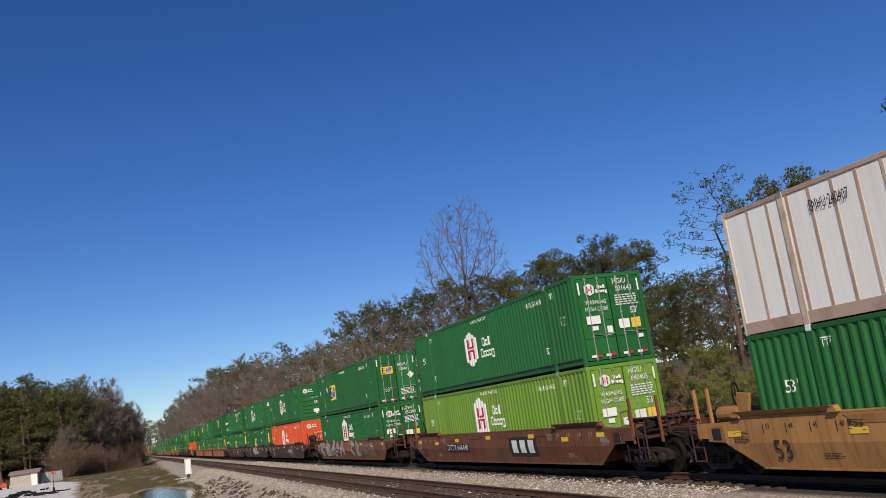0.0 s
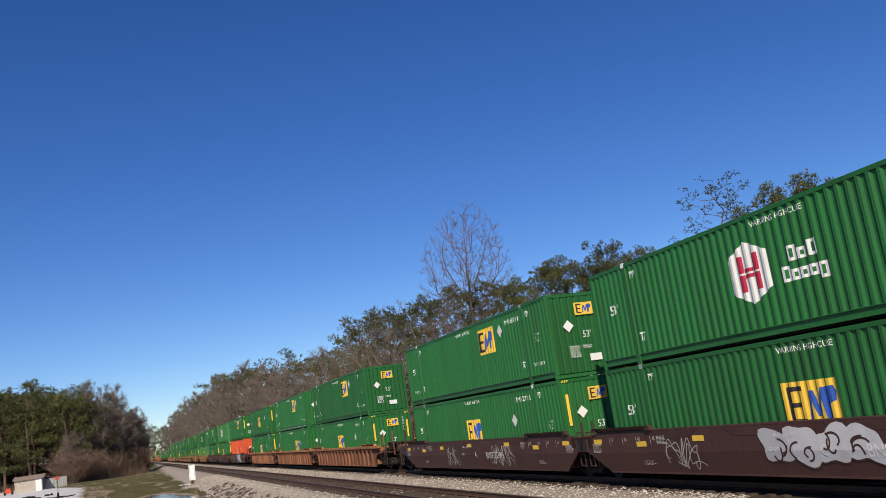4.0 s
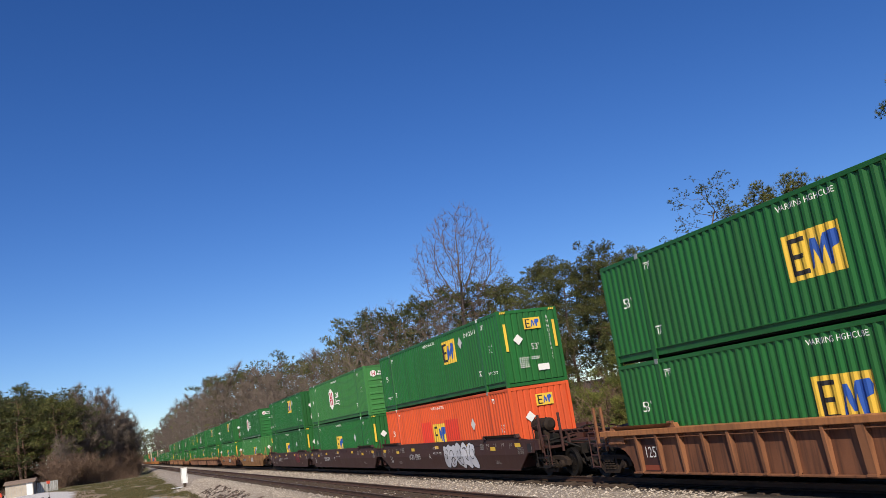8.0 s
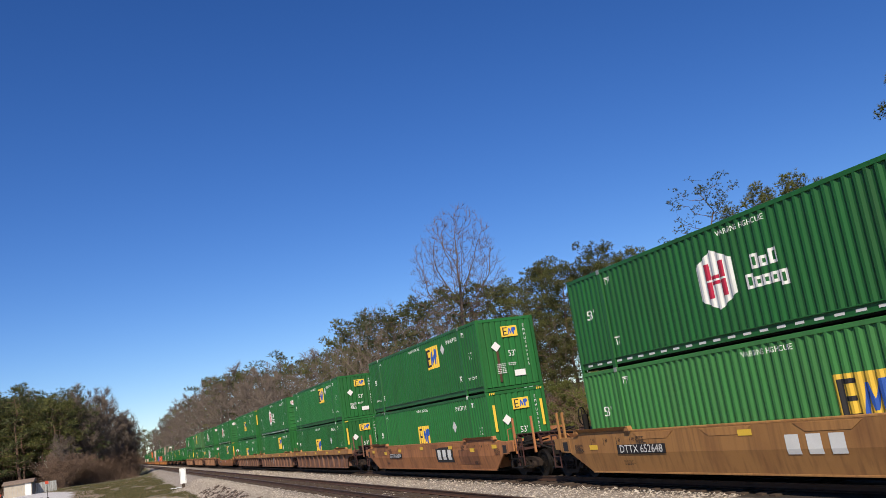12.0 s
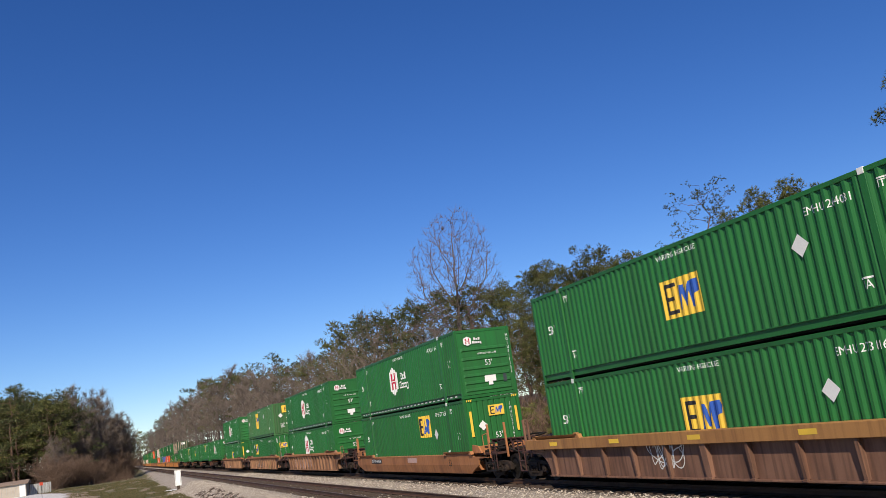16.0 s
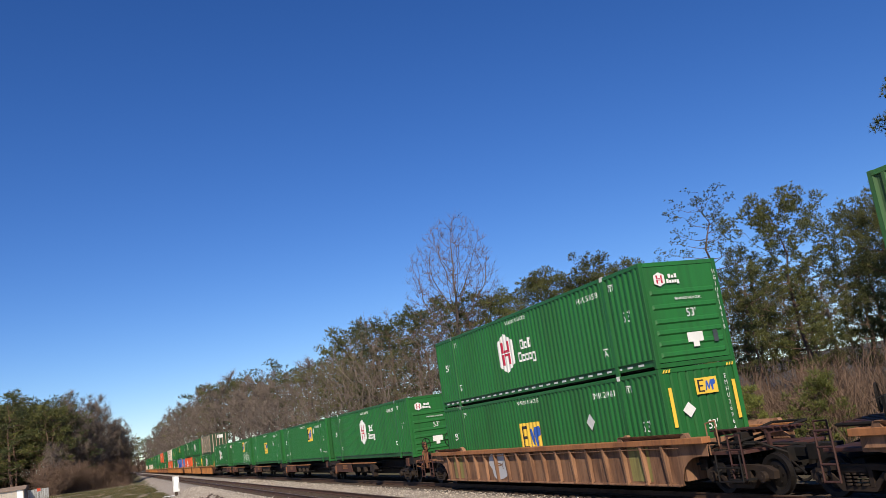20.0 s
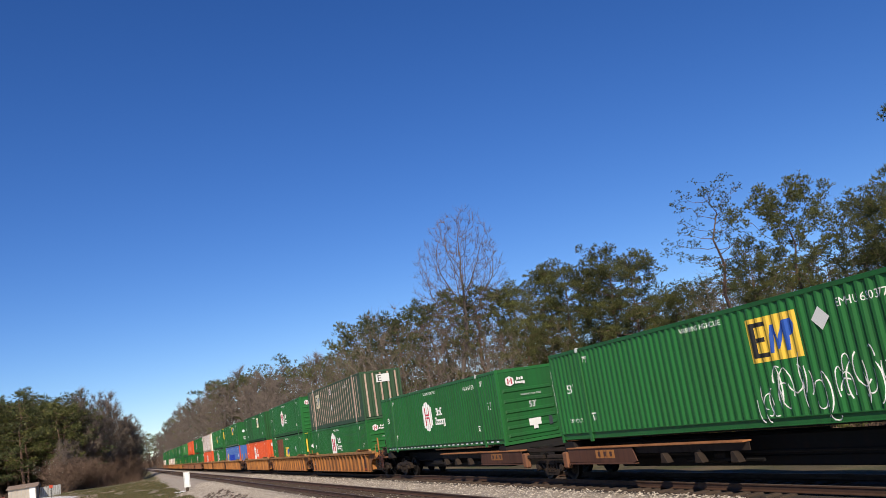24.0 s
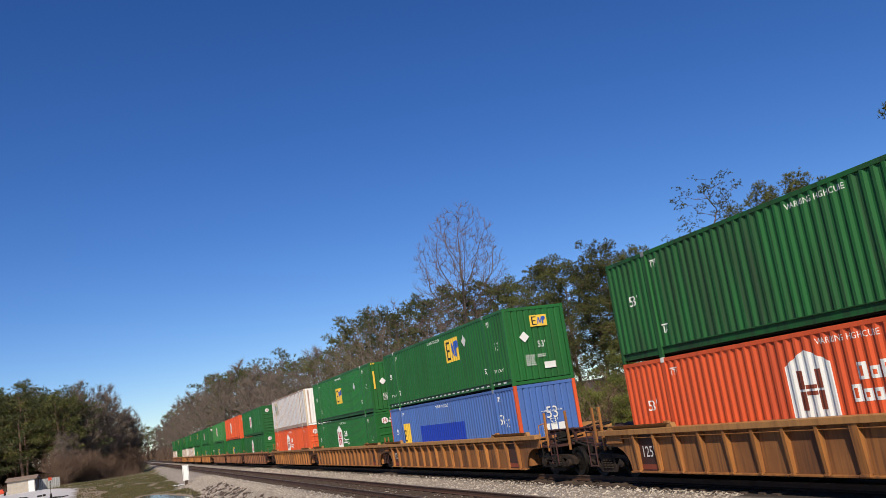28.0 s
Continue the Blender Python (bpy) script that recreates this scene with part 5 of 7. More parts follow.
tracks = []
for name, y in (("track_1", NEAR_Y), ("track_2", TRAIN_Y)):
    t = tagged(new(name), "railway track on wooden sleepers in pale ballast", "track", kind="structure")
    t.location = (0, y, 0)
    for k in (-0.7535, 0.7535):
        child("rail", kept("rail", rail_mesh), t, (0, k, 0), "rusty steel rail with a worn head")
    tracks.append(t)


def stones():
    rnd = random.Random(5)
    v, f = [], []
    shape = [(1, 0, 0.1), (0.3, 0.9, 0), (-0.8, 0.5, 0.15), (-0.7, -0.6, 0), (0.4, -0.9, 0.1), (0.1, 0.1, 0.75), (-0.1, 0, -0.5)]
    tri = [(0, 1, 5), (1, 2, 5), (2, 3, 5), (3, 4, 5), (4, 0, 5)]
    for k in range(52000):
        x = -17 - 82 * rnd.random() ** 1.35
        y = rnd.uniform(4.4, 13.6) if k % 3 else rnd.uniform(4.6, 8.0)
        if y < 6.0 and rnd.random() < (6 - y) / 2.0:
            continue
        if pool(x, y) > 0.03:
            continue
        if min(abs(y - NEAR_Y - 0.75), abs(y - NEAR_Y + 0.75)) < 0.09:
            continue
        s = rnd.uniform(0.02, 0.048) * (1.0 + max(0, -x - 40) * 0.004) * (1.6 if rnd.random() < 0.12 else 1.0)
        a = rnd.uniform(0, math.tau)
        ca, sa, t = math.cos(a), math.sin(a), rnd.uniform(0.5, 1.1)
        z = land(x, y)
        i = len(v)
        v += [(x + s * (p * ca - q * sa), y + s * (p * sa + q * ca), z + s * t * r) for p, q, r in shape[:6]]
        f += [(a + i, b + i, c + i) for a, b, c in tri]
    return tagged(new("ballast", raw("ballast", v, f, STONE_VARIED)), "loose pale grey ballast stones beside the rails", "gravel", kind="stuff")


STONE_VARIED = leaf_material("ballast_stone", (0.17, 0.135, 0.105), (0.66, 0.58, 0.48))
stones()


def clods():
    """Lumps of dark earth and broken sticks washed over the gravel."""
    rnd = random.Random(15)
    v, f = [], []
    for k in range(1500):
        x, y = -76 + 44 * rnd.random(), rnd.uniform(4.7, 7.0)
        if noise.noise((x * 0.8, y * 1.4, 7)) < 0.02:
            continue
        z, a, s = land(x, y), rnd.uniform(0, math.tau), rnd.uniform(0.05, 0.17)
        i = len(v)
        long = rnd.uniform(1.0, 2.6)
        for q in range(6):
            t = a + q * math.tau / 6
            r = s * rnd.uniform(0.7, 1.2)
            v.append((x + r * long * math.cos(t), y + r * math.sin(t), z - 0.02))
        v.append((x, y, z + s * rnd.uniform(0.4, 0.9)))
        f += [(i + q, i + (q + 1) % 6, i + 6) for q in range(6)]
    return tagged(new("earth_clods", raw("earth_clods", v, f, EARTH)), "clods of dark wet earth scattered over gravel", "earth", kind="stuff")


EARTH = leaf_material("dark_wet_earth", (0.035, 0.022, 0.014), (0.12, 0.075, 0.045))
clods()


def tufts():
    """Short uneven winter grass."""
    rnd = random.Random(16)
    v, f = [], []
    for k in range(26000):
        x = -60 - 135 * rnd.random() ** 1.2
        y = yard_edge(x) + (5.2 - yard_edge(x)) * rnd.random()
        if noise.noise((x * 0.12, y * 0.5, 31)) > 0.18 or pool(x, y) > 0.12 or (y < yard_edge(x) + 2.5 and rnd.random() < 0.8):
            continue
        z = land(x, y)
        h = rnd.uniform(0.05, 0.17) * (1.6 if noise.noise((x * 0.2, y * 0.4, 20)) > 0.1 else 0.8)
        for q in range(3):
            a, w = rnd.uniform(0, math.tau), rnd.uniform(0.02, 0.05)
            i = len(v)
            v += [(x - w * math.cos(a), y - w * math.sin(a), z - 0.01), (x + w * math.cos(a), y + w * math.sin(a), z - 0.01), (x + rnd.gauss(0, 0.06), y + rnd.gauss(0, 0.06), z + h)]
            f.append((i, i + 1, i + 2))
            x, y = x + rnd.gauss(0, 0.1), y + rnd.gauss(0, 0.1)
    return tagged(new("grass", raw("grass", v, f, GRASS)), "short patchy olive and brown winter grass", "grass", kind="stuff")


tufts()


# ---------------------------------------------------------------- trees
def tube(v, f, p, q, r, s, n=5):
    p, q = Vector(p), Vector(q)
    d = (q - p)
    if d.length < 1e-5:
        return
    u = d.orthogonal().normalized()
    w = d.normalized().cross(u)
    i = len(v)
    for c, rad in ((p, r), (q, s)):
        for k in range(n):
            a = k * math.tau / n
            v.append(tuple(c + (u * math.cos(a) + w * math.sin(a)) * rad))
    for k in range(n):
        j = (k + 1) % n
        f.append((i + k, i + j, i + n + j, i + n + k))


def pine(seed, height, start, spreadr, tufts, material, blades=9, size=0.24, thin=0.013, limbs=34, pad=0.8, flat=0.55, upright=0.5, low=0.0, rising=0.35, stout=1.0, broad=0.80, first=3, dome=False):
    """Meshes of a pine: trunk with bent limbs, and a crown of needle tufts gathered in pads along the limbs."""
    rnd = random.Random(seed)
    v, f, pads = [], [], []
    bend = [(rnd.uniform(-0.35, 0.35), rnd.uniform(-0.35, 0.35)) for _ in range(9)]
    def axis(t):
        k = min(int(t * 8), 7)
        u = t * 8 - k
        return Vector(((bend[k][0] * (1 - u) + bend[k + 1][0] * u) * (0.3 + t), (bend[k][1] * (1 - u) + bend[k + 1][1] * u) * (0.3 + t), t * height))
    r0 = height * 0.013
    for k in range(16):
        a, b = k / 16, (k + 1) / 16
        tube(v, f, axis(a), axis(b), r0 * (1.02 - a), r0 * (1.02 - b), 8)
    for k in range(limbs):
        t = start + (0.97 - start) * (k + rnd.random()) / limbs
        h = (t - start) / (1 - start)
        reach = spreadr * (low + (1.25 - low) * math.sin(math.pi * min(1, 0.15 + broad * h)) ** 0.8) * rnd.uniform(0.55, 1.15) * (1 - 0.45 * h ** 3)
        if dome:
            reach = spreadr * 1.2 * math.sqrt(max(0.04, 1 - ((h - 0.38) / 0.64) ** 2)) * rnd.uniform(0.72, 1.08)
        a = k * 2.4 + rnd.uniform(-0.5, 0.5)
        p = axis(t)
        rise = rnd.uniform(-0.15, 0.35) + rising * h
        segs, last = 5, p
        for q in range(1, segs + 1):
            u = q / segs
            a += rnd.uniform(-0.28, 0.28)
            c = p + Vector((math.cos(a) * reach * u, math.sin(a) * reach * u, reach * rise * u * u + rnd.uniform(-0.06, 0.06) * (1 + u)))
            tube(v, f, last, c, stout * 0.055 * (1.15 - (q - 1) / segs) * (1.2 - h * 0.6), stout * 0.055 * (1.12 - u) * (1.2 - h * 0.6), 4)
            if q >= first:
                e = c + Vector((rnd.gauss(0, 0.5), rnd.gauss(0, 0.5), rnd.uniform(0.0, 0.5))) * pad
                tube(v, f, c, e, 0.025 * stout, 0.012 * stout, 3)
                pads.append((e, pad * rnd.uniform(0.55, 1.15) * (0.75 + 0.35 * u)))
            last = c
    for k in range(3):
        pads.append((axis(0.96) + Vector((rnd.gauss(0, 0.3), rnd.gauss(0, 0.3), rnd.uniform(0, 0.45))), pad * 0.6))
    trunk = raw("trunk", v, f, BARK_PINE)
    weight = [r * r for _, r in pads]
    v, f = [], []
    for c, r in rnd.choices(pads, weight, k=tufts):
        d = Vector((rnd.gauss(0, 1), rnd.gauss(0, 1), rnd.gauss(0.25, 1))).normalized()
        o = d * r * rnd.uniform(0.35, 1.0)
        c = c + Vector((o.x, o.y, o.z * flat))
        up = (d * 0.7 + Vector((rnd.gauss(0, 0.25), rnd.gauss(0, 0.25), upright))).normalized()
        for _ in range(blades):
            d = (up * rnd.uniform(0.3, 1.0) + Vector((rnd.gauss(0, 0.42), rnd.gauss(0, 0.42), rnd.gauss(0, 0.36)))).normalized()
            w = d.cross(Vector((rnd.gauss(0, 1), rnd.gauss(0, 1), rnd.gauss(0, 1)))).normalized() * thin
            e = c + d * size * rnd.uniform(0.6, 1.15)
            i = len(v)
            v += [tuple(c - w), tuple(c + w), tuple(e)]
            f.append((i, i + 1, i + 2))
    return trunk, raw("crown", v, f, material)


def grown_tree(seed, trunk, envelope, count, step=0.34, reach=3.2, kill=0.5, fine=0.009, lift=0.10, twigs=3, long=0.55, power=0.46, twig_paint=None):
    """Meshes of a leafless tree whose limbs have grown towards points scattered in an envelope.
    envelope: ellipsoids (x, y, z, across, height, share)."""
    gen = np.random.default_rng(seed)
    goal = []
    for x, y, z, a, h, share in envelope:
        d = gen.normal(size=(int(count * share), 3))
        d /= np.linalg.norm(d, axis=1)[:, None]
        d *= (gen.random(len(d)) ** 0.40)[:, None]
        taper = 1.0 - 0.35 * np.clip(d[:, 2], 0, 1)
        goal.append(np.stack([x + d[:, 0] * a * taper, y + d[:, 1] * a * taper, z + d[:, 2] * h], 1))
    goal = np.concatenate(goal)
    node, up = [np.array((0, 0, -0.4))], [-1]
    side = np.zeros(2)
    while node[-1][2] < trunk:
        side = side * 0.8 + gen.normal(size=2) * 0.018
        node.append(node[-1] + np.array((side[0], side[1], step)))
        up.append(len(node) - 2)
    pos = np.array(node)
    near, best = np.full(len(goal), -1), np.full(len(goal), 1e9)
    fresh = 0
    for _ in range(120):
        d = np.linalg.norm(goal[:, None, :] - pos[None, fresh:, :], axis=2)
        k = d.argmin(1)
        m = d[np.arange(len(goal)), k]
        hit = m < best
        best[hit], near[hit] = m[hit], k[hit] + fresh
        keep = best > kill
        goal, near, best = goal[keep], near[keep], best[keep]
        act = best < reach
        if not act.any():
            break
        way = {}
        for i in np.nonzero(act)[0]:
            g = goal[i] - pos[near[i]]
            way[near[i]] = way.get(near[i], 0) + g / np.linalg.norm(g)
        fresh = len(pos)
        add = []
        for i, g in way.items():
            g = g / (np.linalg.norm(g) + 1e-6) + np.array((0, 0, lift)) + gen.normal(size=3) * 0.08
            add.append(pos[i] + g / np.linalg.norm(g) * step)
            up.append(int(i))
        pos = np.concatenate([pos, np.array(add)])
    load = np.zeros(len(pos))
    kids = np.zeros(len(pos), int)
    for i in range(len(pos) - 1, 0, -1):
        load[i] += 1.0 if kids[i] == 0 else 0.0
        load[up[i]] += load[i]
        kids[up[i]] += 1
    rad = fine * np.maximum(load, 1) ** power
    rnd = random.Random(seed)
    v, f, tv, tf = [], [], [], []
    for i in range(1, len(pos)):
        j = up[i]
        thick = rad[i] > fine * 3.2
        tube(v if thick else tv, f if thick else tf, pos[j], pos[i], min(rad[j], rad[i] * 1.35), rad[i], 6 if thick else 3)
        if load[i] < 4:
            d = Vector(pos[i] - pos[j]).normalized() * 0.6 + Vector((0, 0, 0.55))
            spray(rnd, tv, tf, Vector(pos[i]), d, twigs if kids[i] == 0 else twigs // 2, long, fine)
    return raw("trunk", v, f, BARK_GREY), raw("crown", tv, tf, twig_paint or TWIG)


UPWARD = Vector((0, 0, 1))


def spray(rnd, tv, tf, p, d, n, long, fine):
    """Fine end twigs, each one a thin tapered blade."""
    for _ in range(n):
        e = (d + Vector((rnd.gauss(0, 0.55), rnd.gauss(0, 0.55), rnd.gauss(0.15, 0.45)))).normalized()
        w = e.cross(Vector((rnd.gauss(0, 1), rnd.gauss(0, 1), rnd.gauss(0, 1)))).normalized() * fine
        q = p + e * long * rnd.uniform(0.5, 1.2)
        i = len(tv)
        tv += [tuple(p - w), tuple(p + w), tuple(q)]
        tf.append((i, i + 1, i + 2))


def branch(rnd, wood, twig, p, d, length, r, lev, spec):
    segs = (7, 5, 4)[lev]
    v, f = wood if lev == 0 else twig
    for q in range(segs):
        u = q / segs
        d = (d + UPWARD * spec["rise"] + Vector((rnd.gauss(0, 0.13), rnd.gauss(0, 0.13), rnd.gauss(0, 0.08)))).normalized()
        e = p + d * length / segs
        tube(v, f, p, e, max(r * (1 - u * 0.85), spec["fine"]), max(r * (1 - (u + 1 / segs) * 0.85), spec["fine"] * 0.8), 5 if lev == 0 else 3)
        p = e
        if lev < spec["depth"] and q >= (1 if lev == 0 else 0):
            for _ in range(spec["subs"][lev]):
                side = d.cross(Vector((rnd.gauss(0, 1), rnd.gauss(0, 1), rnd.gauss(0, 1)))).normalized()
                branch(rnd, wood, twig, p, (d + side * rnd.uniform(0.6, 1.1)).normalized(), length * rnd.uniform(0.28, 0.5) * (1.15 - 0.6 * u), r * 0.42 * (1 - u * 0.6), lev + 1, spec)
        if lev == spec["depth"] or q == segs - 1:
            spray(rnd, twig[0], twig[1], p, d, spec["twigs"], spec["long"], spec["fine"])


def hardwood(seed, height, first, wide, limbs=18, subs=(2, 1), depth=1, twigs=4, long=0.9, fine=0.012, stem=0.010, rise=0.06, twig_paint=None):
    """Meshes of a leafless tree: a trunk with rising limbs, and a crown of twigs."""
    rnd = random.Random(seed)
    wood, twig = ([], []), ([], [])
    spec = {"fine": fine, "depth": depth, "subs": subs, "twigs": twigs, "long": long, "rise": rise}
    p, axis = Vector((0, 0, -0.4)), [Vector((0, 0, -0.4))]
    d, r0 = Vector((0, 0, 1)), height * stem
    for k in range(14):
        d = (d + Vector((rnd.gauss(0, 0.05), rnd.gauss(0, 0.05), 0.5))).normalized()
        e = p + d * height / 14
        tube(wood[0], wood[1], p, e, max(r0 * (1.05 - k / 14.5), fine), max(r0 * (1.05 - (k + 1) / 14.5), fine), 7)
        p = e
        axis.append(e)
    for k in range(limbs):
        h = (k + rnd.random()) / limbs
        t = (first + (0.97 - first) * h) * 14
        i = min(int(t), 13)
        at = axis[i].lerp(axis[i + 1], t - i)
        a = k * 2.4 + rnd.uniform(-0.6, 0.6)
        out = rnd.uniform(0.8, 1.5) * (1.0 - 0.35 * h)
        length = wide * height * 1.65 * (1 - h * 0.9) ** 0.6 * rnd.uniform(0.75, 1.12)
        branch(rnd, wood, twig, at, Vector((math.cos(a) * out, math.sin(a) * out, 0.75)).normalized(), length, r0 * (0.50 - 0.34 * h), 0, spec)
    spray(rnd, twig[0], twig[1], p, d, twigs * 2, long, fine)
    return raw("trunk", wood[0], wood[1], BARK_GREY), raw("crown", twig[0], twig[1], twig_paint or TWIG)


def shrub(seed, height, stems, wide, fine=0.014):
    rnd = random.Random(seed)
    wood, twig = ([], []), ([], [])
    spec = {"fine": fine, "depth": 1, "subs": (2, 1), "twigs": 3, "long": 0.7, "rise": 0.05}
    for k in range(stems):
        a = k * 2.4
        r = rnd.uniform(0.1, 0.5)
        out = rnd.uniform(0.15, wide)
        branch(rnd, wood, twig, Vector((math.cos(a) * r, math.sin(a) * r, -0.1)), Vector((math.cos(a) * out, math.sin(a) * out, 1)).normalized(), height * rnd.uniform(0.6, 1.0), 0.035, 0, spec)
    return raw("trunk", wood[0], wood[1], BRUSH), raw("crown", twig[0], twig[1], BRUSH)


PINES = [pine(1, 15, 0.36, 3.0, 5000, NEEDLES, 11, 0.25, 0.016, limbs=34, pad=0.66, flat=0.85, upright=0.8, first=2, dome=True), pine(2, 15, 0.22, 3.1, 5200, NEEDLES, 11, 0.25, 0.016, limbs=38, pad=0.66, flat=0.85, upright=0.8, first=2, dome=True), pine(3, 15, 0.32, 2.7, 4800, NEEDLES, 11, 0.25, 0.016, limbs=32, pad=0.66, flat=0.85, upright=0.8, first=2, dome=True)]
DARK_PINE = pine(8, 15, 0.12, 3.6, 5600, DARK_NEEDLES, 12, 0.21, 0.015, limbs=30, low=0.7)
TALL_PINE = pine(7, 15, 0.16, 2.7, 6800, NEEDLES, 11, 0.25, 0.016, limbs=46, pad=0.52, flat=1.3, upright=1.5, rising=0.9, first=2, stout=0.7, dome=True)
FAR_PINES = [pine(4, 18, 0.26, 3.6, 900, DARK_NEEDLES, 6, 0.6, 0.048, 30, 1.0, dome=True), pine(5, 18, 0.34, 3.2, 850, NEEDLES, 6, 0.6, 0.048, 28, 1.0, dome=True), pine(6, 18, 0.18, 3.8, 950, DARK_NEEDLES, 6, 0.6, 0.048, 32, 1.0, dome=True)]
SNAG = pine(11, 15, 0.52, 3.1, 1250, DARK_NEEDLES, 12, 0.15, 0.012, limbs=27, pad=0.46, flat=0.7, upright=0.9, rising=0.5, stout=0.5, broad=0.7, first=2)
YOUNG = [pine(12, 5, 0.05, 1.7, 1700, FRESH_NEEDLES, 10, 0.30, 0.014, limbs=26, pad=0.5, flat=0.8, upright=1.0, low=0.8), pine(13, 5, 0.05, 1.5, 1500, FRESH_NEEDLES, 10, 0.30, 0.014, limbs=22, pad=0.5, flat=0.8, upright=1.0, low=0.8)]
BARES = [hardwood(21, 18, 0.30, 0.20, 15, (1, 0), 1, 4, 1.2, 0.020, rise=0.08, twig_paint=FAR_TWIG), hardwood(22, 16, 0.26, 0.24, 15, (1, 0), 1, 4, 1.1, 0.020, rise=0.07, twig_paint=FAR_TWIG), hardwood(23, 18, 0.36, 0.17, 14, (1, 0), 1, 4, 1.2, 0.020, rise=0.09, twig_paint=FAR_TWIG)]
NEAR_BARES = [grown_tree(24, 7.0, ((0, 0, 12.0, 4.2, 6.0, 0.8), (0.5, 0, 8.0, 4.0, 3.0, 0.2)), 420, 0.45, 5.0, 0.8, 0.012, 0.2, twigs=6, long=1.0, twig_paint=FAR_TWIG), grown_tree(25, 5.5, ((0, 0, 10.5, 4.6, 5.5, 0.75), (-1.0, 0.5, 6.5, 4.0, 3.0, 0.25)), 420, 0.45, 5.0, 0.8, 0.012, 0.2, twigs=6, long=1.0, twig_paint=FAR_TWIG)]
SHRUBS = [shrub(41, 6, 9, 0.5), shrub(42, 6, 11, 0.75)]
BIG_BARE = grown_tree(38, 12.0, ((0, 0, 16.6, 4.9, 6.6, 0.80), (-1.6, 0.5, 11.0, 4.6, 3.6, 0.14), (1.5, 0, 9.0, 4.0, 2.0, 0.06)), 1500, kill=0.5, fine=0.0115, lift=0.22, twigs=6, long=0.8, power=0.49)


def plant(name, label, meshes, x, y, top, turn, wide=1.0, group="", lean=0.0):
    """A tree of that height at x, y."""
    t = tagged(new(name), label, "tree", group)
    high = max(max(v.co.z for v in meshes[1].vertices), 0.1) if meshes[1].name not in STORE else STORE[meshes[1].name]
    STORE[meshes[1].name] = high
    k = top / high
    t.location, t.scale = (x, y, land(x, y) - 0.1), (k * wide, k * wide, k)
    t.rotation_euler = (Matrix.Rotation(radians(lean), 3, (-0.93, 0.37, 0)) @ Matrix.Rotation(turn, 3, "Z")).to_euler()
    child(meshes[0].name.split(".")[0], meshes[0], t)
    child("crown", meshes[1], t)
    return t


rng = random.Random(77)
PINE_L = "tall pine with dark green needles at the wood's edge"
BARE_L = "leafless grey hardwood tree in the winter wood"
# the trees that stand out against the sky beyond the train: x, y, height
plant("bare_tree", "tall leafless tree with a broad crown of fine twigs", BIG_BARE, -75.4, 29.2, 22.8, 0.4, 1.05, lean=8.0)
for x, y, h, k, w in ((-57.9, 37, 14.2, 1, 1.2), (-54.6, 36.5, 12.6, 2, 1.2), (-61.5, 37.5, 13.2, 0, 1.15), (-65.3, 37, 14.2, 1, 1.15), (-69.0, 37, 14.9, 2, 1.2), (-75.9, 39, 14.6, 1, 1.0), (-81.6, 39, 15.2, 0, 1.1), (-87, 38, 14.6, 2, 1.1), (-50.5, 37, 8.6, 2, 1.2), (-62, 33, 8.5, 1, 1.2), (-92.5, 33, 15.6, 1, 1.1), (-103.5, 31, 17.0, 0, 1.0), (-109, 33, 16.8, 2, 1.1), (-116.5, 31, 18.0, 1, 1.0), (-126, 31, 16.3, 0, 1.0)):
    plant("pine_tree", PINE_L, (PINES if x > -85 else FAR_PINES)[k], x, y, h, rng.uniform(0, 6), w, group="pines behind the track")
plant("pine_tree", "thin half-dead pine with sparse needle tufts", SNAG, -42.6, 35.5, 14.6, 2.6, 1.15, group="pines behind the track")
plant("pine_tree", "dense pine with upright tufts beside the thin one", TALL_PINE, -35.7, 35, 12.7, 0.7, 1.2, group="pines behind the track")
plant("pine_tree", "dense pine with upright tufts beside the thin one", TALL_PINE, -31.0, 36.5, 10.4, 3.1, 1.0, group="pines behind the track")
plant("pine_tree", "tall dark pine near the track", DARK_PINE, -24.6, 33.5, 8.9, 4.0, 0.9, group="pines behind the track")
plant("pine_tree", "dense pine with upright tufts beside the thin one", TALL_PINE, -33.4, 38.0, 11.2, 5.0, 1.0, group="pines behind the track")
plant("pine_tree", "tall dark pine near the track", DARK_PINE, -20.9, 30, 13.4, 1.2, 0.8, group="pines behind the track")
for x, y, h, k, w in ((-43.6, 38.5, 11.0, 1, 0.75), (-28.0, 35.0, 9.2, 2, 1.2), (-46, 41, 8.0, 1, 1.2)):
    plant("pine_tree", PINE_L, PINES[k], x, y, h, rng.uniform(0, 6), w, group="pines behind the track")
for x, y, h in ((-33, 23, 3.9), (-35.4, 22.6, 3.2), (-40, 23.5, 3.6), (-43.5, 24, 3.6), (-46, 25, 4.2), (-30, 23, 3.2), (-26.6, 22.5, 3.3), (-28.3, 23.4, 2.6), (-48.5, 24, 3.4), (-37.3, 24, 4.2), (-52, 24, 3.8), (-42, 26.5, 5.0), (-31.6, 24.5, 4.4), (-24.4, 23.5, 3.4)):
    plant("young_pine", "bushy young pine on the bank behind the track", YOUNG[int(h * 10) % 2], x, y, h, rng.uniform(0, 6), group="young pines")


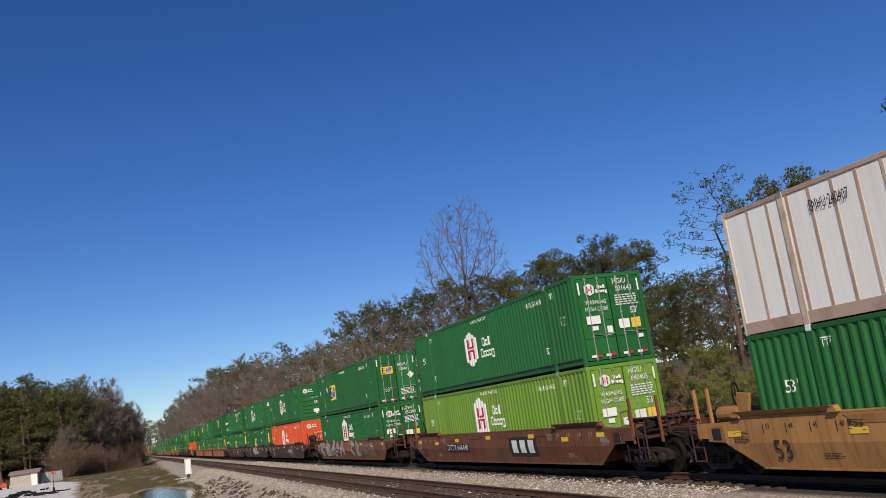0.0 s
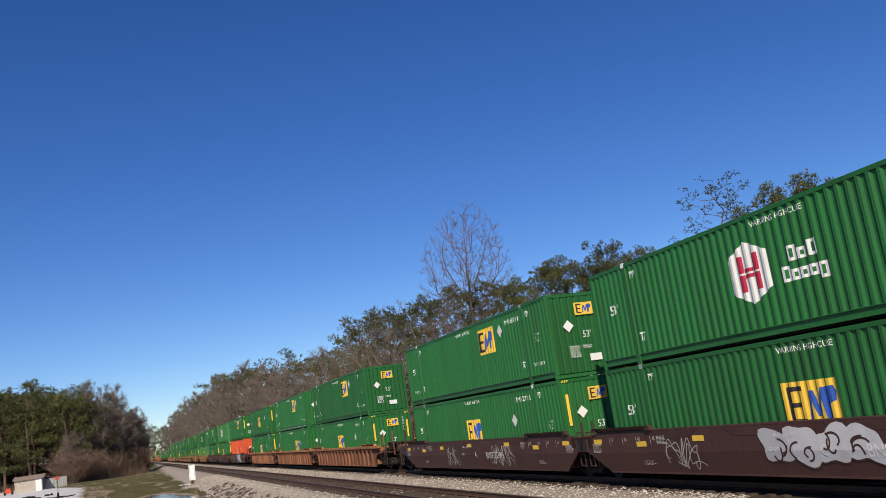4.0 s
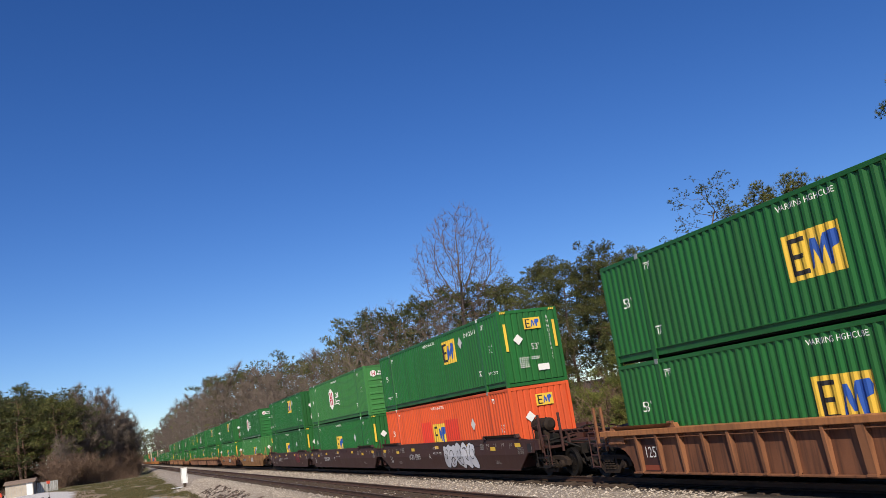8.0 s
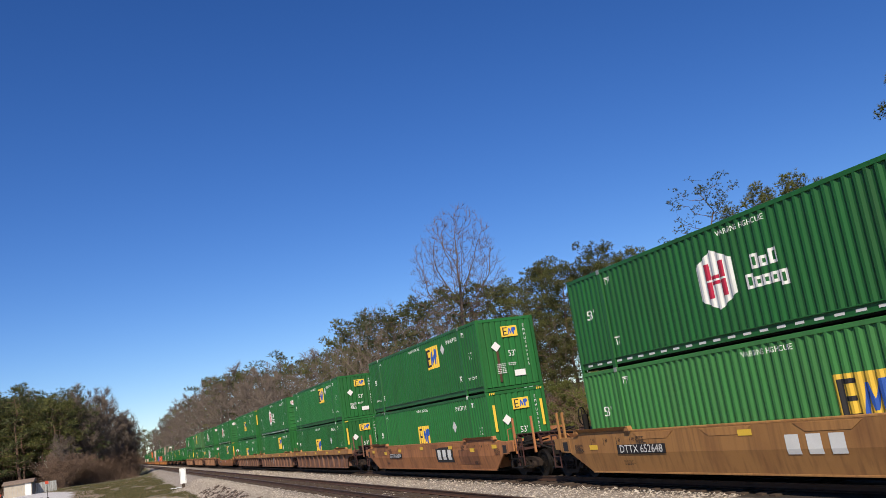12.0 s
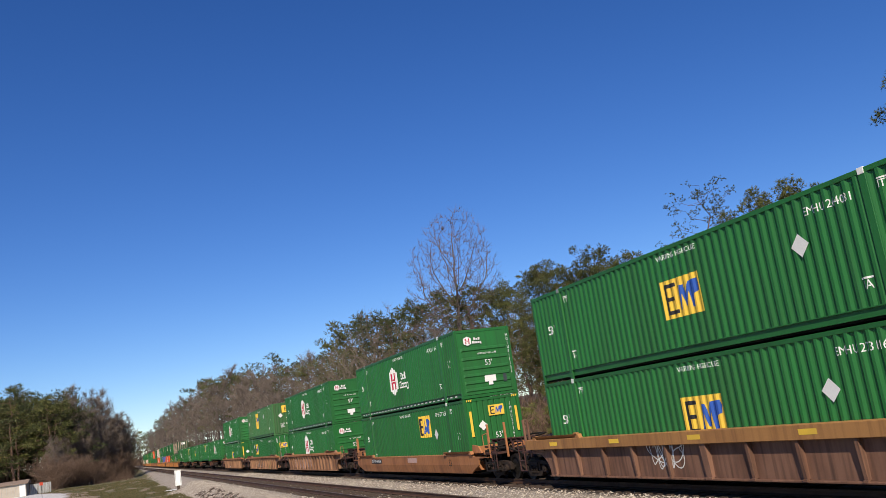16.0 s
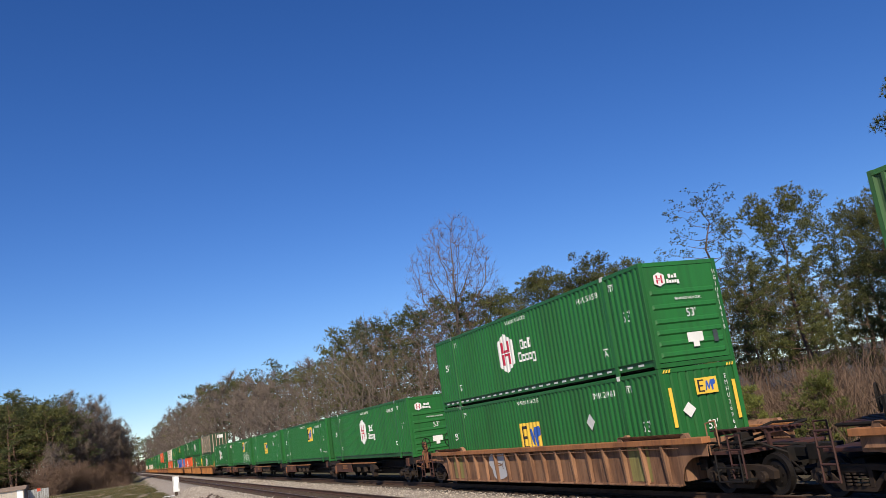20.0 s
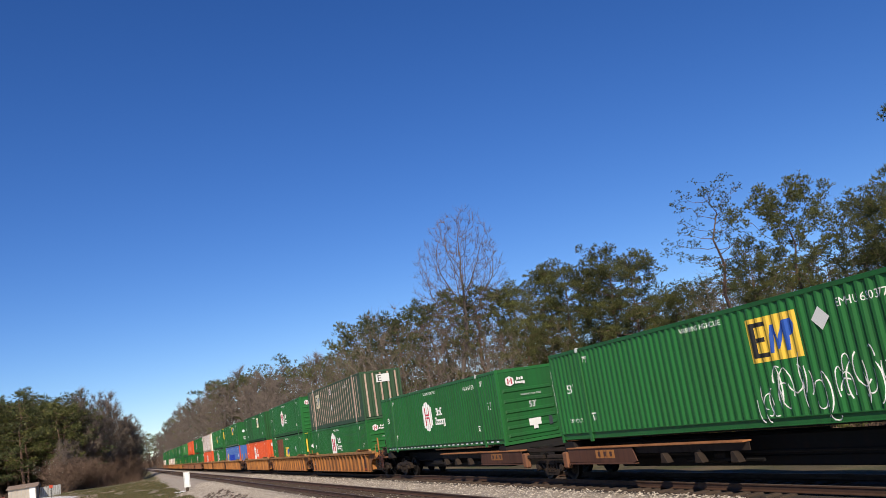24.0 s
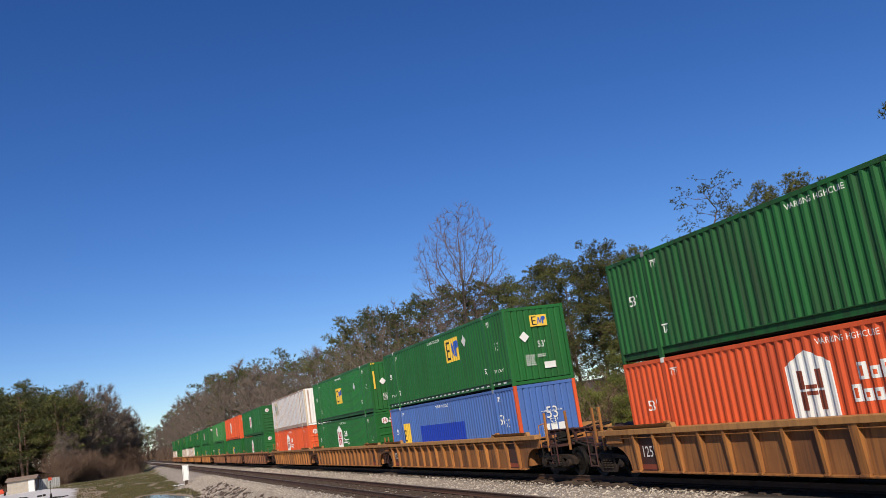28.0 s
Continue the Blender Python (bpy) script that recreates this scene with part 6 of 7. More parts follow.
for k in range(15):
    plant("bare_tree", BARE_L, NEAR_BARES[k % 2], -16 - 3.6 * k + rng.uniform(-1, 1), 41 + 9 * rng.random(), rng.uniform(7, 9.5) + 0.03 * k * 3.6, rng.uniform(0, 6), 1.2, group="bare trees of the wood")
for k in range(15):
    if k in (4, 5, 6):
        continue
    plant("pine_tree", PINE_L, FAR_PINES[k % 3], -14 - 4.4 * k + rng.uniform(-1, 1), 46 + 12 * rng.random(), rng.uniform(7.5, 10) + 0.04 * k * 4, rng.uniform(0, 6), 1.3, group="pines behind the track")


for k in range(16):
    plant("pine_tree", PINE_L, FAR_PINES[k % 3], -18 - 5.6 * k + rng.uniform(-2, 2), 62 + 14 * rng.random(), rng.uniform(10.5, 12.5), rng.uniform(0, 6), 1.5, group="pines behind the track")


def edge_y(x):
    return 27 + (x + 60) * 0.010 if x > -600 else 21.6


def crown_line(x):
    """Height of the wood's top along the far side of the line."""
    pts = ((-40, 8), (-66, 10), (-84, 15.0), (-99, 16.2), (-112, 15), (-125, 13.6), (-144, 14.8), (-167, 17.0), (-199, 20.5), (-240, 22.5), (-338, 26.5), (-420, 28.5), (-560, 26.0), (-700, 25))
    for (a, h), (b, g) in zip(pts, pts[1:]):
        if b <= x <= a:
            return h + (g - h) * (x - a) / (b - a)
    return 9 if x > -40 else 22


x = -62.0
while x > -640:
    step = 4.6 + max(0, -x - 80) * 0.036
    for row in range(3 if x > -270 else 2):
        h = crown_line(x) * rng.uniform(0.86, 1.16) * (1.0 - 0.15 * (row == 0))
        px, py = x + rng.uniform(-2, 2), edge_y(x) + row * 5 + rng.uniform(-1.2, 2.5)
        if row == 0 or rng.random() < (0.45 if x > -128 else 0.72):
            m = rng.choice(BARES if x < -130 else NEAR_BARES)
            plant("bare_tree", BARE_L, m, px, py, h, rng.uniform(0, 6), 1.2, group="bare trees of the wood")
        else:
            m = rng.choice(FAR_PINES)
            plant("pine_tree", PINE_L, m, px, py, h, rng.uniform(0, 6), 1.15, group="pines behind the track")
    x -= step

# the wood on the other side, by the yard
for k in range(62):
    x, y = -214 - 44 * rng.random(), -9.0 - 41 * rng.random()
    h = 24.6 + rng.uniform(-4.5, 0.8) - (2.5 if y > -13 else 0)
    plant("pine_tree", PINE_L, rng.choice(FAR_PINES), x, y, h, rng.uniform(0, 6), 1.3, group="wood beside the yard")
for k in range(54):
    u = rng.random()
    x = -208 - 40 * u + rng.uniform(-4, 4)
    y = -13 + 17.5 * u + rng.uniform(-2.5, 0.6)
    high = 12.5 if u < 0.3 else (22.0 if u < 0.68 else 22.0 - (u - 0.68) * 26)
    plant("bare_tree", BARE_L, rng.choice(BARES), x, y, high * rng.uniform(0.7, 1.0), rng.uniform(0, 6), 1.15, group="wood beside the yard")
for k in range(18):
    plant("bare_tree", BARE_L, rng.choice(BARES), -246 - 14 * rng.random(), -36 + 33 * rng.random(), 26.2 + rng.uniform(-2.5, 1.2), rng.uniform(0, 6), group="wood beside the yard")


SHRUB_L = "leafless brown bush with many thin stems"
for k in range(54):
    u = rng.random()
    x = -198 - 50 * u + rng.uniform(-4, 6)
    y = -13.5 + 17.5 * u + rng.uniform(-1.5, 1.5)
    plant("bush", SHRUB_L, rng.choice(SHRUBS), x, y, rng.uniform(4, 8.5) * (1.0 if u < 0.8 else 0.7), rng.uniform(0, 6), 1.25, group="bushes of the wood edge")
for k in range(38):
    x = -26 - 120 * (k / 38) ** 1.2 + rng.uniform(-1, 1)
    plant("bush", SHRUB_L, rng.choice(SHRUBS), x, edge_y(x) - 3.0 + rng.uniform(-1.5, 3), rng.uniform(2.4, 5.0) + max(0, -x - 60) * 0.02, rng.uniform(0, 6), 1.3, group="bushes of the wood edge")
for k in range(30):
    x = -255 - 330 * (k / 30) + rng.uniform(-4, 4)
    m = rng.choice(BARES + FAR_PINES[:2])
    pineish = m in FAR_PINES
    plant("pine_tree" if pineish else "bare_tree", PINE_L if pineish else BARE_L, m, x, 3.6 - 3.5 * rng.random() - 1.5 * (k % 3), rng.uniform(8.5, 12.5) + (-x - 255) * 0.014, rng.uniform(0, 6), 1.1, group="wood beside the yard")
for k in range(20):
    plant("pine_tree", PINE_L, rng.choice(FAR_PINES), -960 - 60 * rng.random(), -50 + 6 * k + rng.uniform(-2, 2), rng.uniform(29, 36), rng.uniform(0, 6), 1.4, group="far wood where the line ends")


for k in range(16):
    plant("pine_tree", PINE_L, FAR_PINES[2 * (k % 2)], -420 - 13 * k + rng.uniform(-4, 4), 3.5 - 9 * rng.random(), rng.uniform(13, 17) + 0.012 * 13 * k, rng.uniform(0, 6), 1.5, group="far wood where the line ends")


def thicket(name, label, spots, material, seed):
    """Dense dry stems and twigs under the trees."""
    rnd = random.Random(seed)
    v, f = [], []
    for x0, x1, y0, y1, n, h, w in spots:
        for _ in range(n):
            x = rnd.uniform(x0, x1)
            y = rnd.uniform(y0, y1) + (edge_y(x) - 27 if y0 > 20 else 0)
            z = land(x, y)
            hh = h * rnd.uniform(0.3, 1.1)
            p = Vector((x, y, z))
            d = Vector((rnd.gauss(0, 0.3), rnd.gauss(0, 0.3), 1)).normalized()
            for q in range(3):
                e = p + d * hh / 3
                s = Vector((rnd.gauss(0, 1), rnd.gauss(0, 0.3), 0)).normalized() * w * (1 - q * 0.28)
                i = len(v)
                v += [tuple(p - s), tuple(p + s), tuple(e + s * 0.7), tuple(e - s * 0.7)]
                f.append((i, i + 1, i + 2, i + 3))
                p, d = e, (d + Vector((rnd.gauss(0, 0.35), rnd.gauss(0, 0.35), 0.1))).normalized()
    return tagged(new(name, raw(name, v, f, material)), label, "brush", kind="stuff")


thicket("brush", "dense leafless brush under the trees", [(-70, -18, 23, 34, 9000, 3.0, 0.02), (-150, -60, 24, 36, 9000, 4.5, 0.03), (-330, -150, 24, 38, 9000, 6, 0.06), (-650, -330, 24, 38, 7000, 8, 0.10)], BRUSH, 3)
thicket("yard_brush", "leafless brush at the foot of the wood by the yard", [(-300, -205, -12, 3.0, 5000, 3.0, 0.03), (-250, -205, -45, -10, 4000, 2.2, 0.04), (-275, -236, -60, 1.0, 9000, 8.0, 0.10), (-420, -275, -10, 4.0, 5000, 6.0, 0.10), (-1010, -940, -60, 90, 2500, 16, 0.6)], BRUSH, 4)
# ---------------------------------------------------------------- beside the track
def sign_post():
    t = tagged(new("marker_post"), "white rectangular marker post standing in the gravel", "post")
    x, y = -95.6, 5.68
    t.location = (x, y, land(x, y) - 0.05)
    part("board", box(bmesh.new(), -0.05, 0.05, -0.31, 0.31, 0.45, 1.95), POST_WHITE, t)
    part("stake", box(bmesh.new(), -0.11, -0.055, -0.16, 0.16, 0.0, 1.2), TIE_WOOD, t)
    part("cap", box(bmesh.new(), -0.07, 0.07, -0.33, 0.33, 1.96, 2.02), POST_WHITE, t)
    for y in (-0.24, 0.24):
        part("edge_line", box(bmesh.new(), 0.05, 0.054, y - 0.02, y + 0.02, 0.5, 1.9), STEEL_GREY, t, "grey line")
    return t


sign_post()


def crumpled(x, y):
    """A rag lying in folds on the stones."""
    rnd = random.Random(8)
    bm = bmesh.new()
    bmesh.ops.create_grid(bm, x_segments=9, y_segments=6, size=0.5)
    for v in bm.verts:
        v.co = (v.co.x * 2.2 * rnd.uniform(0.9, 1.1), v.co.y * 1.2 + 0.1 * math.sin(v.co.x * 9), 0.05 + 0.12 * abs(noise.noise((v.co.x * 3, v.co.y * 4, 2))) + rnd.uniform(0, 0.05))
    t = tagged(new("rag", finish("rag", bm, POST_WHITE)), "crumpled white rag lying beside the marker post", "rag")
    t.location = (x, y, land(x, y))
    return t


crumpled(-97.2, 5.0)


def yard_things():
    """Things lying about in the gravel yard."""
    t = tagged(new("yard_pole"), "thin dark pole on a foot with an orange-red top", "pole")
    x, y = -110.0, -8.3
    t.location = (x, y, land(x, y))
    part("pole", rod(bmesh.new(), (0, 0, 0), (0, 0, 2.3), 0.025), DIRTY, t)
    part("foot", rod(bmesh.new(), (0, 0, 0), (0, 0, 0.75), 0.20, 10, 0.09), DIRTY, t)
    part("top", prism(bmesh.new(), [(-0.05, 2.2), (0.05, 2.2), (0.05, 2.55), (-0.05, 2.5)], -0.2, 0.16), RED_ITEM, t, "orange-red plate")
    t = tagged(new("garden_machine"), "orange-red machine parked beside the shed", "machine")
    x, y = -178, -21.6
    t.location = (x, y, land(x, y))
    part("body", finish_bm(box(bmesh.new(), -0.7, 0.7, -0.55, 0.55, 0.3, 0.85)), RED_ITEM, t)
    part("hood", box(bmesh.new(), -0.4, 0.5, -0.35, 0.35, 0.85, 1.15), RED_ITEM, t)
    for a in (-0.5, 0.5):
        for b in (-0.6, 0.6):
            part("wheel", rod(bmesh.new(), (a, b - 0.1, 0.28), (a, b + 0.1, 0.28), 0.28, 12), DIRTY, t)
    rnd = random.Random(4)
    for x, y, long, turn in ((-112, -11.5, 7.0, 0.5), (-118, -12.6, 9.0, 0.15), (-124, -14.5, 8.0, 0.75), (-108, -10.2, 5.0, 1.0), (-130, -14.2, 7.0, 0.3)):
        v, f = [], []
        p, a = Vector((0, 0, 0.12)), turn
        for k in range(9):
            a += rnd.gauss(0, 0.28)
            e = p + Vector((math.cos(a), math.sin(a), 0)) * long / 9
            e.z = 0.12 + 0.10 * abs(math.sin(k * 1.3))
            tube(v, f, p, e, 0.16 * (1 - k / 14), 0.16 * (1 - (k + 1) / 14), 7)
            p = e
        t = tagged(new("fallen_limb", raw("fallen_limb", v, f, DIRTY)), "dark fallen tree limb lying in the pale yard", "log", group="fallen limbs in the yard")
        t.location = (x, y, land(x, y) - 0.05)
    t = tagged(new("stone_block"), "dark block lying in the pale yard", "block")
    t.location = (-128, -11.0, land(-128, -11.0))
    part("lump", box(bmesh.new(), -0.25, 0.25, -0.3, 0.3, 0, 0.2), DIRTY, t)
    part("lump", box(bmesh.new(), -0.2, 0.2, 0.4, 0.7, 0, 0.25), DIRTY, t)


def finish_bm(bm):
    bmesh.ops.bevel(bm, geom=bm.edges[:], offset=0.05, segments=1, affect="EDGES", profile=0.5)
    return bm


yard_things()


def shed():
    t = tagged(new("shed"), "pale sheet metal shed with a brown roof", "shed")
    t.location = (-181, -18.0, land(-181, -18))
    part("wall", box(bmesh.new(), -3, 3, -2.6, 2.0, 0, 2.3), SHED_WALL, t)
    part("roof", prism(bmesh.new(), [(-3.3, 2.25), (3.4, 2.25), (3.4, 2.33), (0, 2.95), (-3.3, 2.33)], -2.9, 2.4), SHED_ROOF, t)
    part("door", box(bmesh.new(), 3.0, 3.06, 0.9, 1.9, 0, 2.2), POST_WHITE, t, "white metal door")
    for k in range(9):
        part("batten", box(bmesh.new(), 3.0, 3.03, -2.5 + k * 0.42, -2.46 + k * 0.42, 0, 2.5), STEEL_GREY, t)
    g = tagged(new("fence"), "weathered grey board fence beside the shed", "fence")
    g.location = (-181, -15.6, land(-181, -15.6))
    for k in range(12):
        part("board", box(bmesh.new(), -0.02, 0.02, k * 0.3, k * 0.3 + 0.26, 0, 1.9), STEEL_GREY, g)


shed()

LICHEN = paint("olive_green_old_paint", (0.25, 0.22, 0.075), (0.16, 0.12, 0.05), 0.7, 0.7, scale=2.0, streak=0.5, runs=0.6)
BRIGHT_SPRAY = paint("bright_silver_spray", (0.70, 0.70, 0.74), (0.45, 0.45, 0.5), 0.6, 0.5, scale=2.0, bump=0.05)
PINKISH = paint("faded_pink_spray", (0.50, 0.33, 0.29), (0.25, 0.12, 0.08), 0.5, 0.6, bump=0.05)
FRESH_RED = paint("fresh_red_paint", (0.72, 0.055, 0.03), (0.5, 0.05, 0.03), 0.3, 0.5, bump=0.05)
WHITE_WORN = paint("worn_white_spray", (0.62, 0.58, 0.55), (0.16, 0.09, 0.06), 0.9, 0.6, scale=4.0, streak=0.5, bump=0.05)
# ---------------------------------------------------------------- the train
SPEED = 21.22
MOVING = []


def ride(thing, s, z):
    MOVING.append((thing, s, z))


UP, DOWN, FLAT = 3.25, 0.35, 1.27
DARK_G = "dark green corrugated container with white emblem"
PANEL_G = "green corrugated container with yellow logo panel"


def hexa(s, z=UP, **k):
    ride(container(k.pop("label", DARK_G + (" and dashes" if k.get("dash") else "")), logo="hexagon", low=z == DOWN, **k), s, z)


def pan(s, z=UP, **k):
    k.setdefault("end", "waves")
    k.setdefault("where", 0.0 if z == DOWN else 2.55)
    ride(container(k.pop("label", PANEL_G + (" and yellow end strips" if k.get("yellow") else "")), logo="panel", low=z == DOWN, **k), s, z)


def car(s, *a, **k):
    ride(well_car(*a, **k), s, 0.0)


c = lambda front: front - 8.075
AMB = [("amber", x, z) for x, z in ((-8.6, 1.36), (-6.2, 1.26), (-3.6, 1.36), (-0.1, 1.42), (3.8, 1.40), (6.3, 1.26), (8.6, 1.36))]

# 1: tan single car
S = c(0.2)
car(S, "tan steel well car with black lettering", TAN, brake=2, marks=[("dark", -7.4, 0.72, "53", 0.62), ("amber", -8.9, 1.25), ("amber", -5.2, 1.25), ("amber", -1.2, 1.36)])
ride(container("white panelled container with cream and bare metal posts", WHITE_SIDE, None, "waves", extra=lambda thing, s, f: decal("serial", "whs", say("EMHU 240407", 0.34, -4.85, 2.36, 0.52), BLACK, thing, s, True, 0.016)), S, UP)
pan(S, DOWN, serial="EMHU 275267")
# 2 and 3: brown single cars
S = c(-23.45)
car(S, "brown steel well car with white lettering", BROWN, brake=True, marks=AMB + [("plate", -3.6, 1.05, "DTTX 646448", 0.42), ("bars", 2.2, 1.05, 3, 0.72, True), ("dark", -8.0, 0.75, "53", 0.55)])
hexa(S, end="doors", serial="HGIU 501643")
hexa(S, DOWN, body=LIME, end="doors", serial="HGIU 640405", label="lime green corrugated container with white emblem")
S = c(-47.45)
car(S, "rusty brown well car with spray-painted side", BROWN, brake=True, marks=AMB + [("blocks", -8.4, 0.98, 7.6, 1.12, WORN_SILVER, WHITE_WORN, 4), ("plate", -3.3, 0.98, "DTTX 646192", 0.42), ("mural", -0.9, 1.12, 25, 1.7, 0.75, TAN_BROWN, BLACK, 1), ("blocks", 0.9, 0.95, 2.6, 1.05, WORN_SILVER, BROWN, 2), ("scrawl", 3.4, 0.95, 3, 1.6, WORN_SILVER), ("scrawl", 5.2, 0.9, 5, 1.4, WORN_SILVER), ("dark", 7.3, 0.75, "53", 0.55)])
pan(S, end="doors", where=-3.05, serial="EMHU 685491")
hexa(S, DOWN, end="doors", where=-0.2, serial="HGWU 652300")
# 4 to 6: brown three-unit car
for k, f in enumerate((-71.2, -91.3, -110.6)):
    S = c(f)
    car(S - 0.25, "dark reddish brown articulated well car", DARK_BROWN, front=k == 0, rear=k == 2, brake=k == 0, marks=AMB + [("text", 2.55, 0.86, "BNSF 253696", 0.36), ("text", 0.55, 0.88, "BCA"[k], 0.34), ("text", -0.5, 1.36, "BNSF 253696 " + "BCA"[k], 0.12), ("text", -0.9, 1.06, "LD LMT", 0.12), ("scrawl", -7.0 + k * 2, 0.80, 10 + k, 1.3, STENCIL)] + ([("mural", -1.2, 0.95, 41, 3.2, 0.8, SILVER, DARK_BROWN, 4)] if k == 1 else [("scrawl", 2.2, 0.80, 17 + k, 2.0, STENCIL)]))
    if k == 0:
        hexa(S)
        hexa(S, DOWN, body=ORANGE, end="waves", where=-0.85, serial="HGIU 656912", label="orange corrugated container with white house emblem")
    elif k == 1:
        hexa(S)
        pan(S, DOWN, yellow=True, serial="EMHU 264121")
    else:
        pan(S, serial="EMHU 650311")
        pan(S, DOWN, yellow=True, serial="EMHU 277321")
# 7 to 9: rusty ribbed three-unit car
for k, f in enumerate((-135.5, -155.3, -175.0)):
    S = c(f)
    car(S + 0.4, "rusty brown articulated well car with ribbed sides", RUST_RIB, True, front=k == 0, rear=k == 2, brake=k == 0, marks=[("text", -7.42, 0.80, "125'", 0.42)] if k else [])
    pan(S, dash=k == 1, yellow=k == 2, where=2.55 if k < 2 else 0.05)
    pan(S, DOWN, yellow=k != 1, where=2.65 if k == 1 else 0.0, serial="" if k else "EMHU 2658")
# 10 to 12: dark brown three-unit car
for k, f in enumerate((-198.9, -218.6, -238.3)):
    S = c(f)
    car(S, "dark brown articulated well car with white lettering", DARK_BROWN, front=k == 0, rear=k == 2, brake=k == 0, marks=AMB + [("text", -3.45, 1.0, "UCRY 57019", 0.36), ("text", -1.16, 1.0, "ACB"[k], 0.36), ("text", -7.4, 0.76, "53", 0.46), ("text", -0.1, 1.16, "WELL LD LMT 118,200", 0.13), ("text", -0.3, 1.38, "UCRY 57019 " + "ACB"[k], 0.12)] + ([("mural", 0.8, 0.86, 31, 3.6, 0.98, BRIGHT_SPRAY, BLACK, 5)] if k == 0 else []) + ([("scrawl", 4.2, 0.95, 32, 1.6, RED)] if k == 2 else []))
    if k == 0:
        pan(S, yellow=True, serial="EMHU 275411")
        def repaint(thing, s, f):
            for q, (u, w, a, b) in enumerate(((-1.75, 1.55, 0.75, 0.5), (1.7, 1.6, 0.8, 0.45))):
                decal("repair_patch", ("red", q), rect(u, w, a, b), FRESH_RED, thing, s, label="brighter red repainted patch")
        pan(S, DOWN, body=ORANGE, extra=repaint, label="orange corrugated container with yellow logo panel")
    elif k == 1:
        hexa(S, body=LIGHT_GREEN, label="faded green corrugated container with white emblem")
        pan(S, DOWN, yellow=True)
    else:
        pan(S)
        pan(S, DOWN, yellow=True)
# 13, 14: single cars
S = c(-261.9)
car(S, "tan steel well car with white painted blocks", TAN, brake=True, marks=[("plate", -5.27, 1.12, "DTTX 652648", 0.36), ("bars", 0.45, 1.12, 3, 0.66), ("amber", -7.8, 1.2), ("amber", -0.9, 1.42), ("dark", 6.4, 0.95, "53", 0.4)])
hexa(S, dash=True, serial="HGIU 505295")
pan(S, DOWN, body=LIGHT_GREEN, where=2.6, label="faded green corrugated container with yellow logo panel")
S = c(-285.8)
car(S, "tan brown steel well car with white painted blocks", TAN_BROWN, brake=True, marks=AMB + [("plate", -4.4, 1.1, "DTTX 646054", 0.33), ("bars", 2.2, 1.1, 3, 0.68, True), ("patch", -7.0, 1.2, 0.8, 0.25, RUST_RIB), ("patch", 5.8, 0.8, 1.1, 0.3, RUST_RIB)])
def rusty_runs(thing, s, f):
    for q, (u, w, a, b) in enumerate(((-0.52, 0.95, 0.05, 0.62),)):
        decal("rust_run", ("run", q), rect(u, w, a, b), RAIL_RUST, thing, f, True, turn=FRONT, label="brown rust streak")


pan(S, serial="EMHU 649965", extra=rusty_runs)
pan(S, DOWN, yellow=True, serial="EMHU 269281")
# 15 to 17: older ribbed three-unit car
for k, f in enumerate((-309.8, -329.4, -349.1)):
    S = c(f)
    car(S, "rusty well car with a tan top chord", DULL_BROWN, True, front=k == 0, rear=k == 2, brake=k == 0, ribcount=11, chord=TAN, marks=[("scrawl", -2.4, 0.9, 40 + k, 1.4)] if k else [])
    if k == 1:
        hexa(S, dash=True, serial="HGIU 517022")
        pan(S, DOWN, serial="EMHU 273239", where=2.98, rise=2.0)
    else:
        pan(S, where=0.05 if k == 2 else 2.55, serial="EMHU 264031", yellow=k == 2)
        pan(S, DOWN, serial="EMHU 273116", yellow=k == 0)
DUSTY_BLUE = paint("faded_blue_spray", (0.16, 0.22, 0.27), (0.2, 0.15, 0.12), 0.5, 0.6, bump=0.05)
# 18: tan single, 19 to 21: ribbed single cars
S = c(-372.7)
car(S, "orange brown steel well car with faded marks", TAN_BROWN, brake=True, top=1.02, marks=[("plate", -5.2, 0.82, "DTTX 469828", 0.30), ("patch", 1.0, 0.84, 0.7, 0.11, PINKISH), ("dark", 6.2, 0.70, "53", 0.4)])
hexa(S, dash=True, serial="HGIU 511136")
pan(S, DOWN, serial="EMHU 277653", yellow=True, where=2.88, rise=2.0)
for k, f in enumerate((-396.3, -419.6, -443.5)):
    S = c(f)
    car(S, "rusty ribbed well car with spray paint between the ribs", WEATHERED, True, brake=True, marks=[[("mural", -6.0, 0.85, 50, 6.5, 0.85, PINKISH, WEATHERED, 7)], [("scrawl", -4.5, 0.85, 55, 4.5, SILVER), ("mural", -3.5, 0.85, 57, 4.0, 0.8, DUSTY_BLUE, SILVER, 4), ("patch", 4.6, 0.80, 1.0, 0.5, LICHEN)], [("patch", -7.0, 0.80, 0.5, 0.45, LICHEN), ("patch", 6.6, 0.80, 0.5, 0.45, LICHEN), ("mural", -3.6, 0.85, 68, 1.4, 0.9, SILVER, WEATHERED, 1)]][k])
    if k == 0:
        hexa(S, dash=True, serial="HGIU 509933")
        hexa(S, DOWN, serial="HGIU 681676")
    elif k == 1:
        pan(S, body=OLIVE, where=-1.33, label="dull green corrugated container with large yellow panel")
        pan(S, DOWN, end="doors", where=-3.35, rise=1.85, serial="EMHU 686512")
    else:
        hexa(S, dash=True, serial="HGIU 514518")
        pan(S, DOWN, serial="EMHU 269641", yellow=True)
